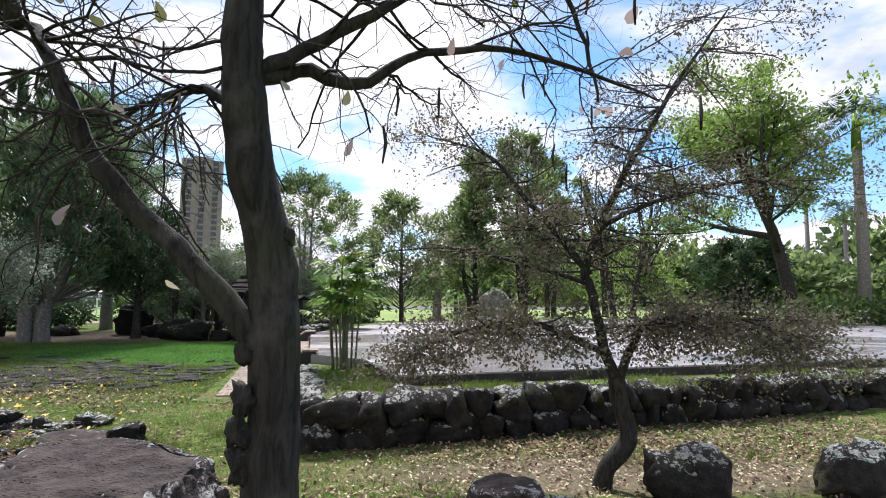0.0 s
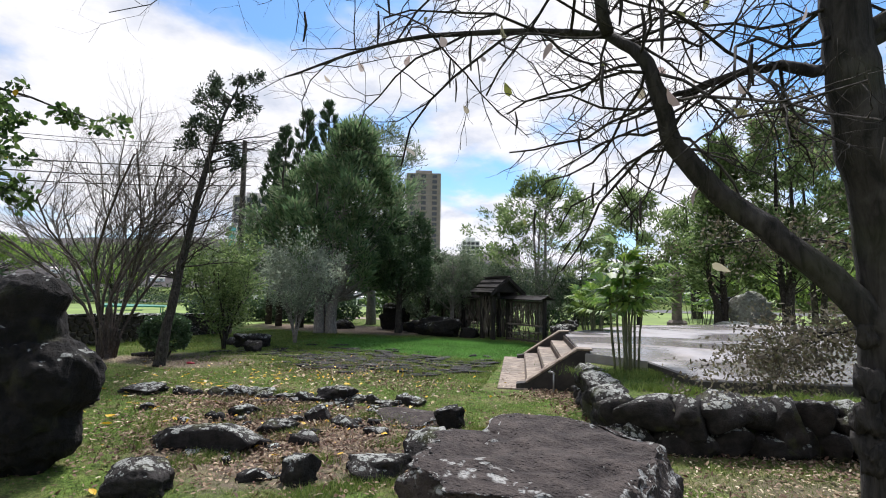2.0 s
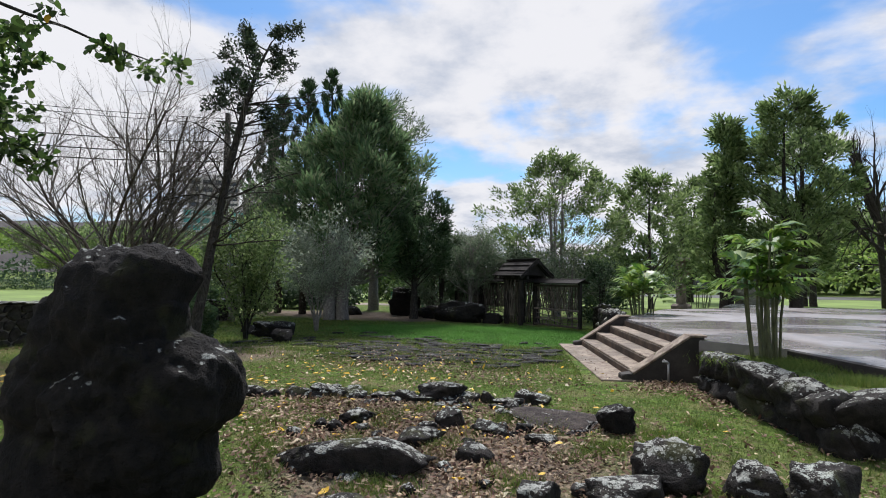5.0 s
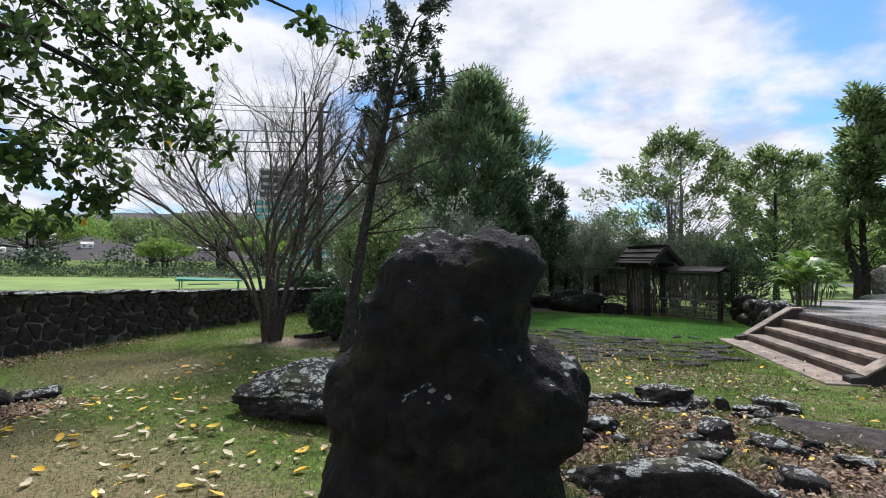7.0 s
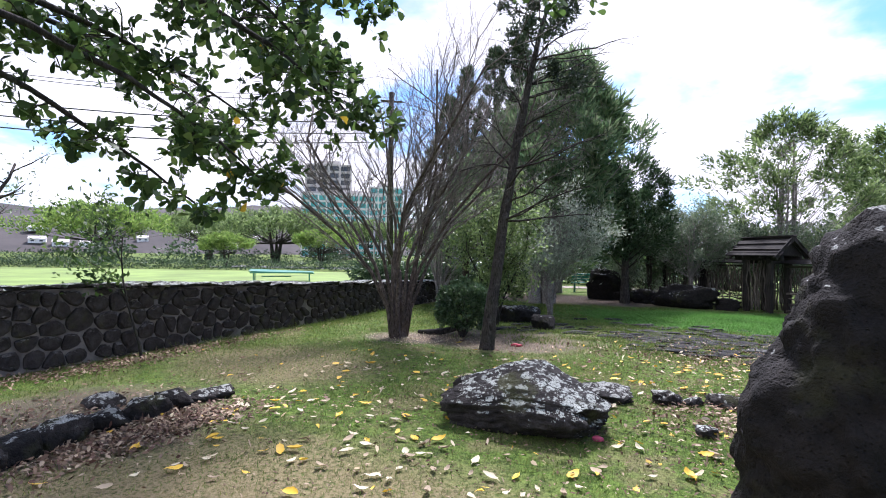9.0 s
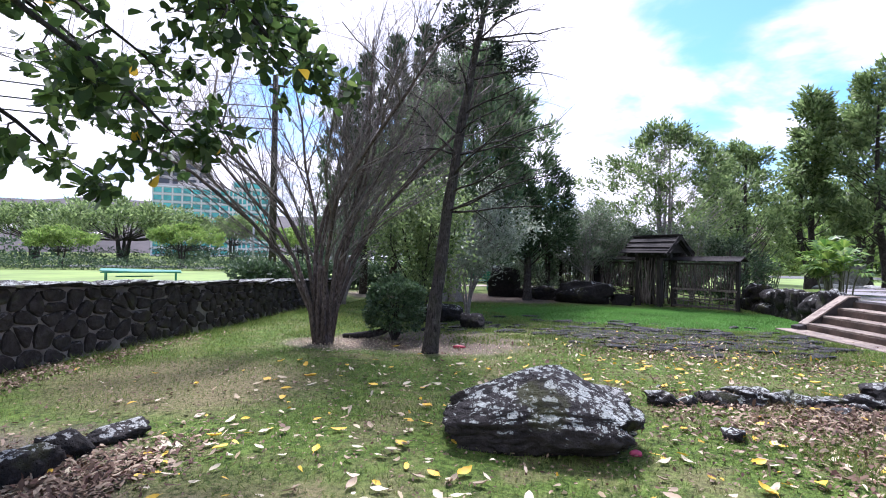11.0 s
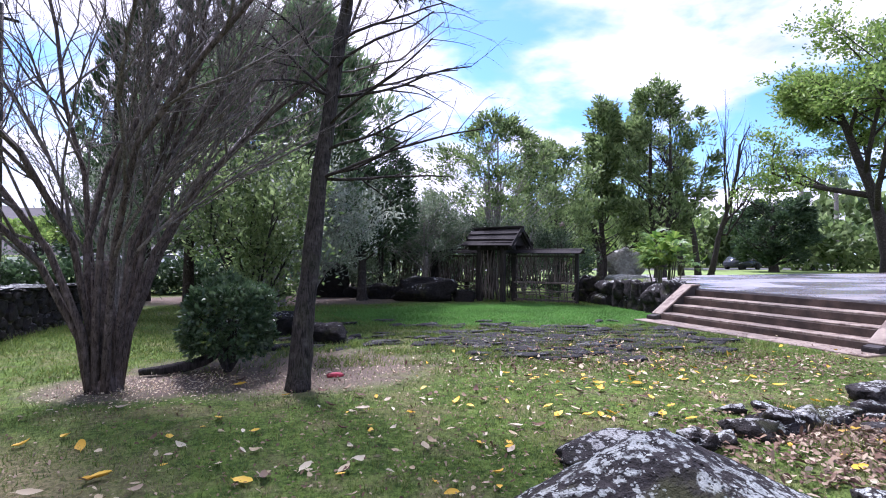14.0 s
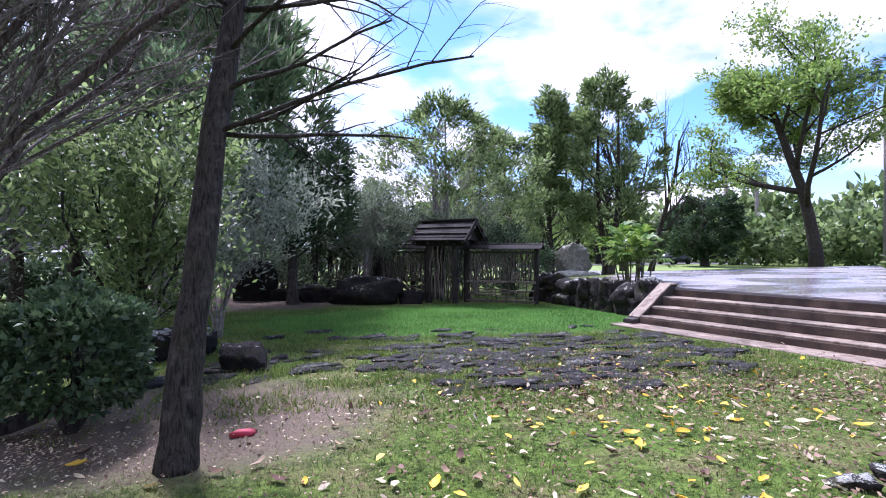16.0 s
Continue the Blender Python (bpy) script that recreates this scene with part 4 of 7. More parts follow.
    # coping of thin tilted slabs
    s = 0.0
    pool = []
    for i in range(8):
        bm = box(1, 1, 1, 0.12, None, 0.06)
        me = bpy.data.meshes.new("coping_slab")
        bm.to_mesh(me)
        bm.free()
        me.materials.append(M_LAVA_PALE)
        pool.append(me)
    while s < run:
        w = rng.uniform(0.22, 0.45)
        h = h0 + (h1 - h0) * s / run
        ob = part_mesh("coping_slab", pool[rng.randrange(8)], top)
        ob.matrix_basis = pose(s + w / 2, 0.22 + rng.uniform(-0.04, 0.04), h - 0.005, rng.uniform(-4, 4), rng.uniform(-11, 3), rng.uniform(-8, 8)) @ Matrix.Diagonal((w * 1.15, 0.62, rng.uniform(0.04, 0.075), 1))
        s += w
    tagged(top, "dark lava stone wall with pale joints and slab coping", "wall", kind="structure")


field_wall(-15.75, -1.5, -15.9, 4.6, 1.2, 1.08, 8)
field_wall(-15.9, 4.6, -16.1, 8.6, 1.08, 0.92, 9)
field_wall(-16.1, 8.6, -16.7, 15.5, 0.92, 0.68, 10)


# ---- gatehouse and twig fence ----
def stick(length, r, seed, mat, bend=0.04, sides=5):
    rng = random.Random(seed)
    path = [(Vector((rng.uniform(-bend, bend), rng.uniform(-bend, bend), length * i / 5)), r * (1 - 0.3 * i / 5) * rng.uniform(0.85, 1.1)) for i in range(6)]
    v, f = tube_data([path], lambda _: sides)
    return mesh_from("stick", v, f, mat)


STICKS = [stick(1.0, 0.021, 100 + i, M_STICK) for i in range(10)]


def twig_fence(x0, y0, x1, y1, seed, top_h=1.42, rail=0.58, roofed=True, gaps=0.0):
    rng = random.Random(seed)
    run = math.hypot(x1 - x0, y1 - y0)
    fence = empty("twig_fence", x0, y0, 0, math.degrees(math.atan2(y1 - y0, x1 - x0)))
    for s in (0.05, run - 0.05):
        part("post", box(0.11, 0.11, top_h + 0.08, 0.012, pose(s, 0, top_h / 2), 0.006), M_WOOD, fence)
    for z in (0.06, rail, top_h - 0.05):
        part("rail", box(run - 0.1, 0.06, 0.06, 0.008, pose(run / 2, -0.03, z), 0.004), M_STICK, fence)
    s = 0.12
    while s < run - 0.12:
        if rng.random() >= gaps:
            ob = part_mesh("stick", STICKS[rng.randrange(10)], fence)
            ob.matrix_basis = pose(s, 0.03, rail - 0.03, rng.uniform(-2, 2), rng.uniform(-7, 7), rng.uniform(0, 360)) @ Matrix.Diagonal((1, 1, (top_h - rail) * rng.uniform(0.93, 1.03), 1))
        s += rng.uniform(0.03, 0.058)
    s = 0.12
    while s < run - 0.12:
        ob = part_mesh("stick", STICKS[rng.randrange(10)], fence)
        ob.matrix_basis = pose(s, 0.03, 0, rng.uniform(-2, 2), rng.uniform(-22, 22), rng.uniform(0, 360)) @ Matrix.Diagonal((0.9, 0.9, rail * rng.uniform(0.95, 1.15), 1))
        s += rng.uniform(0.10, 0.22)
    for z in (0.2, 0.33, 0.45):
        ob = part_mesh("stick", STICKS[rng.randrange(10)], fence)
        ob.matrix_basis = pose(0.1, -0.02, z + rng.uniform(-0.04, 0.04), 0, 90 + rng.uniform(-4, 4), 0) @ Matrix.Diagonal((1, 1, run - 0.2, 1))
    if roofed:
        for side in (-1, 1):
            for b in range(3):
                part("roof_board", box(run + 0.25, 0.13, 0.022, 0.004, pose(run / 2, side * (0.06 + 0.095 * b), top_h + 0.135 - 0.034 * b, side * -20, 0, 0), 0.006), M_ROOF, fence)
        part("ridge_pole", box(run + 0.3, 0.06, 0.05, 0.012, pose(run / 2, 0, top_h + 0.16), 0.005), M_WOOD, fence)
    tagged(fence, "weathered twig fence panel with small board roof", "fence", "fence panels by the gate")
    return fence


twig_fence(-6.40, 18.25, -4.75, 17.08, 1)
twig_fence(-7.3, 18.85, -8.6, 19.75, 2)
twig_fence(-8.65, 19.8, -10.0, 20.75, 3)


def gatehouse():
    """Ridge along local x; the gable end turns towards the steps."""
    gate = empty("garden_gate", -6.85, 18.4, 0, -43)
    for x in (-0.40, 0.40):
        for y in (-0.36, 0.36):
            part("post", box(0.14, 0.14, 1.66, 0.015, pose(x, y, 0.80), 0.006), M_WOOD, gate)
    for y in (-0.36, 0.36):
        part("beam", box(1.6, 0.12, 0.14, 0.015, pose(0.0, y, 1.62), 0.006), M_WOOD, gate)
    for x in (-0.40, 0.40):
        part("tie_beam", box(0.12, 0.95, 0.12, 0.015, pose(x, 0, 1.52), 0.006), M_WOOD, gate)
    slope = 40
    run, rise = math.cos(radians(slope)), math.sin(radians(slope))
    for side in (-1, 1):
        for b in range(6):
            s = 0.07 + 0.135 * b
            ob = part("roof_board", box(1.66 + 0.1 * (b % 3), 0.18, 0.03, 0.006, None, 0.02), M_ROOF, gate)
            ob.matrix_basis = pose(0.0, side * s * run, 2.21 - s * rise + 0.012 * (b % 2), side * -(slope - 5), 0, 0)
        for x in (-0.75, -0.3, 0.3, 0.75):
            part("rafter", box(0.06, 0.85, 0.07, 0.008, pose(x, side * 0.42 * run, 2.15 - 0.42 * rise, side * -slope, 0, 0)), M_WOOD, gate)
        part("barge_board", box(0.04, 0.95, 0.13, 0.006, pose(0.86, side * 0.44 * run, 2.20 - 0.44 * rise, side * -slope, 0, 0), 0.008), M_WOOD, gate)
    part("ridge_board", box(1.8, 0.15, 0.06, 0.02, pose(0.0, 0, 2.25), 0.015), M_ROOF, gate)
    part("gable_panel", prism([(-0.5, 0.0), (0.5, 0.0), (0.0, 0.44)], -0.015, 0.015), M_WOOD, gate).matrix_basis = pose(0.70, 0, 1.70, 90, 0, 90)
    rng = random.Random(5)
    for i in range(8):
        ob = part_mesh("stick", STICKS[i], gate)
        ob.matrix_basis = pose(-0.40, -0.30 + 0.085 * i, 0.05, 0, rng.uniform(-2, 2), 0) @ Matrix.Diagonal((1.3, 1.3, 1.55, 1))
    for y in (-0.36, 0.36):
        for i in range(9):
            ob = part_mesh("stick", STICKS[(i * 3) % 10], gate)
            ob.matrix_basis = pose(-0.34 + 0.085 * i, y, 0.05, rng.uniform(-2, 2), 0, i * 50) @ Matrix.Diagonal((1.15, 1.15, 1.5, 1))
    tagged(gate, "small dark wooden roofed garden gate with board roof", "gate")


gatehouse()


# ---- stone lantern ----
def lantern(x, y, z):
    top = empty("stone_lantern", x, y, z)

    def turned(name, profile, sides=6):
        bm = bmesh.new()
        rings = [[bm.verts.new((r * math.cos(2 * math.pi * i / sides), r * math.sin(2 * math.pi * i / sides), h)) for i in range(sides)] for r, h in profile]
        for a, b in zip(rings[:-1], rings[1:]):
            for i in range(sides):
                bm.faces.new((a[i], a[(i + 1) % sides], b[(i + 1) % sides], b[i]))
        bm.faces.new(list(reversed(rings[0])))
        bm.faces.new(rings[-1])
        part(name, bm, M_STONE, top)
    turned("base", [(0.5, 0), (0.5, 0.22), (0.38, 0.34)], 6)
    turned("shaft", [(0.26, 0.34), (0.24, 1.0), (0.29, 1.06), (0.24, 1.12), (0.26, 1.75)], 14)
    turned("platform", [(0.28, 1.75), (0.42, 1.92), (0.44, 2.05), (0.3, 2.07)], 6)
    turned("light_box", [(0.28, 2.07), (0.28, 2.50)], 6)
    turned("roof", [(0.30, 2.50), (0.55, 2.56), (0.57, 2.62), (0.30, 2.82), (0.14, 2.95)], 6)
    turned("finial", [(0.13, 2.95), (0.2, 3.03), (0.17, 3.15), (0.02, 3.32)], 12)
    tagged(top, "tall weathered stone lantern with a six-sided roof", "lantern")


M_STONE = plain_material("weathered_granite", (0.20, 0.16, 0.135), 0.9, vary=0.4, scale=4)
lantern(-0.5, 29.9, 0.0)


# ---- trees of the garden ----
SPEC_BARE = {"wander": 0.17, "lift": 0.07, "kids": (12, 9, 5), "ratio": 0.46, "angle": (16, 50), "first": 0.3, "levels": 3, "splay": 0.52, "upright": 0.04, "taper": 0.42, "foot": 3.0}
SPEC_BROAD = {"wander": 0.10, "lift": 0.05, "kids": (7, 5, 3), "ratio": 0.52, "angle": (32, 62), "first": 0.3, "levels": 3, "form": "egg"}
SPEC_SHRUB = {"wander": 0.10, "lift": 0.03, "kids": (5, 4), "ratio": 0.55, "angle": (25, 60), "first": 0.2, "levels": 2, "splay": 0.7}
SPEC_UMBRELLA = {"wander": 0.07, "lift": 0.0, "kids": (7, 5, 4), "ratio": 0.75, "angle": (50, 75), "first": 0.35, "levels": 3}

tree("bare_tree", -13.32, 8.15, 6.5, 3.5, 2.9, 0.040, SPEC_BARE, 3, M_BARK_TWIG, stems=12, limbs=60, label="leafless multi-stemmed tree with pale upright branches on lawn")
bare = bpy.data.objects["bare_tree"]
for o in bare.children:
    if o.name.startswith("stem"):
        o.data.materials[0] = M_BARK_STEM
part_mesh("trunk", tubes("trunk", [smooth_path([(0.02, -0.02, -0.08), (0.01, 0.0, 0.3), (-0.02, 0.02, 0.75), (-0.05, 0.05, 1.3)], [0.17, 0.13, 0.11, 0.05], 0.012, 5, random.Random(4))], M_BARK_STEM), bare)
massed_tree("juniper_tree", -13.5, 17.2, 8.2, 2.0, 2.75, "cone", 150, 180, 0.46, 0.30, 0.065, 4, M_BARK_FINE, M_LEAF_CYPRESS, 0.2, "dense grey-green juniper tree with forked pale trunk", 0.62, stems=3, lean=(1.1, 0.2))
massed_tree("evergreen_tree", -11.0, 18.6, 4.8, 1.9, 1.6, "egg", 55, 300, 0.45, 0.14, 0.055, 5, M_BARK_DARK, M_LEAF_DARK, 0.14, "dark green rounded evergreen beside the juniper", 0.4)
tree("leafy_shrub", -12.5, 10.95, 3.2, 1.0, 0.95, 0.03, SPEC_SHRUB, 6, M_BARK, M_LEAF_OLIVE, per=26, spread=0.13, length=0.10, width=0.045, stems=7, category="shrub", label="tall light green leafy shrub behind the clipped bush")
tree("grey_shrub", -12.0, 13.4, 3.4, 1.5, 1.2, 0.03, SPEC_SHRUB, 16, M_BARK_FINE, M_LEAF_SILVER, per=30, spread=0.15, length=0.10, width=0.03, stems=7, category="shrub", label="tall sparse grey-green shrub on the lawn")
massed_tree("gum_tree", -6.1, 22.3, 6.7, 1.7, 2.7, "egg", 170, 75, 0.34, 0.17, 0.07, 7, M_BARK_FINE, M_LEAF_OLIVE, 0.08, "airy multi-stemmed grey-green tree behind the gate", 0.5, stems=6, shell=0.35, limbs=40)
tree("thicket", -8.6, 19.9, 3.6, 2.1, 0.9, 0.03, SPEC_SHRUB, 8, M_BARK_FINE, M_LEAF_GREY, per=20, spread=0.16, length=0.09, width=0.035, stems=12, category="shrub", label="tangled grey-brown thicket above the twig fence")
tree("thicket", -5.4, 20.4, 2.9, 1.6, 0.8, 0.03, SPEC_SHRUB, 18, M_BARK_FINE, M_LEAF_GREY, per=14, spread=0.16, length=0.09, width=0.035, stems=9, category="shrub", label="tangled grey-brown thicket behind the gate")
tree("wall_sapling", -15.42, 4.47, 2.4, 0.9, 0.8, 0.022, dict(SPEC_SHRUB, first=0.5), 19, M_BARK, M_LEAF_BROAD, per=14, spread=0.14, length=0.09, width=0.05, stems=1, label="slim leafy sapling against the stone wall", category="shrub")
massed_tree("green_tree", -2.2, 26.0, 6.6, 1.4, 1.9, "egg", 60, 120, 0.45, 0.20, 0.09, 25, M_BARK_DARK, M_LEAF_OLIVE, 0.12, "upright green tree behind the gate", 0.55)
tree("brush_tree", -16.2, 14.8, 4.8, 1.9, 1.6, 0.05, SPEC_SHRUB, 23, M_BARK_FINE, M_LEAF_GREY, per=13, spread=0.18, length=0.1, width=0.03, stems=9, label="grey twiggy shrub tree at the end of the wall")
tree("field_tree", -22.8, 5.2, 6.4, 3.2, 3.0, 0.16, SPEC_BROAD, 20, M_BARK_DARK, M_LEAF_GREY, per=5, spread=0.25, length=0.12, width=0.05, label="thinly leaved tree beyond the stone wall")


massed_tree("thicket", -10.4, 20.1, 3.5, 0.4, 1.3, "egg", 60, 130, 0.32, 0.09, 0.03, 26, M_BARK_DARK, M_LEAF_GREY, 0.03, "dense grey thicket at the end of the twig fence", 0.55, stems=6, category="shrub")
massed_tree("thicket", -9.0, 19.35, 3.3, 1.5, 1.2, "dome", 45, 120, 0.32, 0.09, 0.03, 27, M_BARK_FINE, M_LEAF_GREY, 0.03, "grey-brown thicket hanging over the twig fence", 0.5, stems=5, category="shrub")


for x, y, h, r, seed, n in ((-9.4, 21.6, 3.0, 1.5, 28, 70), (-11.4, 21.9, 3.2, 1.4, 29, 60), (-7.4, 20.6, 2.7, 1.1, 32, 45), (-4.2, 20.2, 2.2, 1.0, 33, 35)):
    massed_tree("thicket", x, y, h, 0.25, r, "egg", n, 130, 0.34, 0.11, 0.045, seed, M_BARK_DARK, M_LEAF_DARK, 0.03, "dense dark thicket behind the twig fence", 0.55, stems=5, category="shrub")


def clipped_bush(x, y, r, h, seed):
    top = empty("round_bush", x, y, 0)
    rng = random.Random(seed)
    rs = np.random.RandomState(seed)
    stems = [smooth_path([(0, 0, -0.03), (rng.uniform(-0.1, 0.1), rng.uniform(-0.1, 0.1), h * 0.3), (rng.uniform(-r, r) * 0.6, rng.uniform(-r, r) * 0.6, h * 0.7)], [0.03, 0.02, 0.008]) for _ in range(9)]
    part_mesh("stem", tubes("stem", stems, M_BARK), top)
    n = 7500
    d = unit(rs.normal(size=(n, 3)))
    d[:, 2] = np.where(d[:, 2] < -0.55, -d[:, 2], d[:, 2])
    bump = np.array([noise.noise(Vector(v) * 2.2 + Vector((seed, 0, 0))) for v in d[::1]])
    rad = rs.uniform(0.80, 1.0, n) * (1 + 0.34 * bump)
    c = d * rad[:, None] * np.array([r, r, h * 0.54]) + np.array([0, 0, h * 0.52])
    c[:, :2] *= (0.62 + 0.38 * np.clip(c[:, 2:] / (h * 0.5), 0, 1))
    part_mesh("crown", quads_mesh("crown", leaf_cards(c, d + rs.normal(size=(n, 3)) * 0.9, 0.07, 0.04, rs), M_LEAF_BUSH), top)
    tagged(top, "rounded dark green clipped bush on lawn", "bush")


clipped_bush(-12.36, 8.95, 0.54, 1.0, 2)


def tall_pine():
    """Slender leaning trunk, bare drooping twigs below, ragged dark tufts above."""
    rng = random.Random(31)
    top = empty("tall_cypress", -11.43, 8.05, 0)
    line = [(0, 0, -0.05), (0.06, 0.10, 0.9), (0.20, 0.32, 2.5), (0.45, 0.56, 4.4), (0.65, 0.80, 5.7), (0.85, 1.05, 6.55)]
    trunk = smooth_path(line, [0.135, 0.10, 0.085, 0.065, 0.04, 0.015], 0.008, 6, rng)
    part_mesh("trunk", tubes("trunk", [trunk], M_BARK_DARK), top)
    bare, leafy, tips = [], [], []
    spec = {"wander": 0.10, "lift": -0.05, "kids": (6, 4), "ratio": 0.42, "angle": (20, 55), "first": 0.3, "levels": 2}
    up = {"wander": 0.10, "lift": 0.06, "kids": (4, 3), "ratio": 0.42, "angle": (25, 55), "first": 0.55, "levels": 2}
    drop = []
    for i in range(24):
        p, r = trunk[rng.randrange(11, 22)]
        an = rng.uniform(0, 6.28)
        grow(p, (math.cos(an) + 0.35, math.sin(an), rng.uniform(0.1, 0.7)), rng.uniform(0.9, 1.9), 0.02, 0, spec, rng, bare, drop)
    for i in range(19):
        p, r = trunk[18 + (i * 12) // 19]
        an = i * 2.4 + rng.uniform(-0.4, 0.4)
        grow(p, (math.cos(an), math.sin(an), rng.uniform(0.0, 0.7)), rng.uniform(0.55, 1.0) * (1.15 - i / 40), 0.018, 0, up, rng, leafy, tips)
    part_mesh("bare_branchwork", tubes("bare_branchwork", bare, M_BARK_DARK), top)["kind"] = "stuff"
    part_mesh("branchwork", tubes("branchwork", leafy, M_BARK_DARK), top)["kind"] = "stuff"
    part_mesh("crown", quads_mesh("crown", foliage(tips[::3], 30, 0.065, 0.09, 0.038, 31, 0.5), M_LEAF_TUFT), top)
    tagged(top, "slender leaning cypress with bare lower branches and dark tufts", "tree")


tall_pine()


def first_tree():
    """The grey tree that the walk starts beside."""
    rng = random.Random(12)
    top = empty("grey_tree", -0.52, 1.66, 0)
    o = Vector((-0.52, 1.66, 0))

    def rel(pts):
        return [Vector(p) - o for p in pts]
    trunk = smooth_path(rel([(-0.55, 1.48, 0.3), (-0.565, 1.455, 0.85), (-0.565, 1.453, 1.30), (-0.563, 1.453, 1.60), (-0.572, 1.43, 1.90), (-0.632, 1.375, 2.215), (-0.660, 1.36, 2.50), (-0.662, 1.36, 2.70), (-0.64, 1.36, 3.3), (-0.72, 1.55, 4.2)]),
                        [0.12, 0.088, 0.079, 0.073, 0.070, 0.064, 0.057, 0.052, 0.043, 0.02], 0.004, 5, rng)
    left = smooth_path(rel([(-0.56, 1.44, 1.62), (-0.64, 1.41, 1.74), (-0.82, 1.42, 1.93), (-0.97, 1.42, 2.065), (-1.09, 1.39, 2.22), (-1.14, 1.33, 2.37), (-1.21, 1.32, 2.52), (-1.42, 1.45, 2.67), (-2.1, 1.5, 2.79), (-2.7, 1.5, 2.72)]),
                       [0.044, 0.041, 0.037, 0.033, 0.029, 0.024, 0.019, 0.014, 0.009, 0.004], 0.004, 5, rng)
    r1 = smooth_path(rel([(-0.645, 1.37, 2.46), (-0.455, 1.45, 2.61), (-0.205, 1.49, 2.78), (0.015, 1.62, 2.98), (0.415, 1.82, 3.25)]), [0.026, 0.023, 0.018, 0.013, 0.006], 0.006, 5, rng)
    r2 = smooth_path(rel([(-0.645, 1.37, 2.45), (-0.495, 1.49, 2.53), (-0.355, 1.52, 2.5), (-0.145, 1.59, 2.64), (0.215, 1.67, 2.68), (0.715, 1.77, 2.55)]), [0.026, 0.022, 0.020, 0.014, 0.010, 0.004], 0.006, 5, rng)
    r3 = smooth_path(rel([(-0.655, 1.37, 2.72), (-0.285, 1.67, 3.15), (0.265, 1.97, 3.3), (0.465, 1.92, 2.9), (0.535, 1.92, 2.6)]), [0.025, 0.02, 0.015, 0.010, 0.005], 0.006, 5, rng)
    l2 = smooth_path(rel([(-0.675, 1.36, 2.38), (-0.835, 1.47, 2.46), (-1.03, 1.57, 2.46), (-1.28, 1.67, 2.4)]), [0.02, 0.015, 0.011, 0.004], 0.008, 5, rng)
    l3 = smooth_path(rel([(-1.28, 1.31, 2.58), (-1.39, 1.22, 2.9), (-1.69, 1.07, 3.1), (-2.29, 0.87, 3)]), [0.022, 0.018, 0.012, 0.005], 0.008, 5, rng)
    part_mesh("trunk", tubes("trunk", [trunk], M_BARK), top)
    for limb in (left, r1, r2, r3, l2, l3):
        part_mesh("limb", tubes("limb", [limb], M_BARK), top)
    spec = {"wander": 0.24, "lift": -0.02, "kids": (5, 4), "ratio": 0.52, "angle": (30, 75), "first": 0.15, "levels": 2, "taper": 0.5}
    twigs, tips = [], []
    for limb, count, lo in ((left, 34, 20), (r1, 16, 5), (r2, 18, 5), (r3, 15, 4), (l2, 10, 3), (l3, 20, 3), (trunk, 12, 30)):
        for i in range(count):
            p, r = limb[rng.randrange(lo, len(limb))]
            an = rng.uniform(0, 6.28)
            grow(p, (math.cos(an), math.sin(an), rng.uniform(-0.5, 0.7)), rng.uniform(0.35, 0.8), min(0.0065, r * 0.5), 0, spec, rng, twigs, tips)
    part_mesh("twigwork", tubes("twigwork", twigs, M_BARK_DARK), top)["kind"] = "stuff"
    few = rng.sample(tips, 90)
    part_mesh("withered_leaves", quads_mesh("withered_leaves", foliage(few, 1, 0.02, 0.055, 0.032, 5, 0.2, 0.8, 1.0, True), M_LEAF_PALE, 8), top)
    pods = [[(p.copy(), 0.004), (p + Vector((rng.uniform(-0.01, 0.01), 0, -0.05)), 0.006), (p + Vector((0, 0, -0.11)), 0.003)] for p, _ in rng.sample(tips, 60)]
    part_mesh("podwork", tubes("podwork", pods, M_BARK_DARK, 4), top)["kind"] = "stuff"
    # knobs and a rough burl on the trunk
    for x, y, z, r, seed in ((-0.530, 1.410, 2.01, 0.026, 1), (-0.630, 1.400, 1.55, 0.04, 2), (-0.635, 1.400, 1.36, 0.045, 3), (-0.640, 1.400, 1.46, 0.04, 4), (-0.675, 1.400, 2.40, 0.03, 5), (-0.635, 1.400, 1.68, 0.03, 6)):
        k = part_mesh("burl", rock_mesh("burl", r * 0.8, r * 0.8, r * 1.8, seed, M_BARK, rough=0.7, sub=3, squash=0.3, cuts=0), top)
        k.matrix_basis = Matrix.Translation(Vector((x, y, z - r)) - o)
    tagged(top, "leafless grey tree with twisting limbs and drooping twigs", "tree")


first_tree()


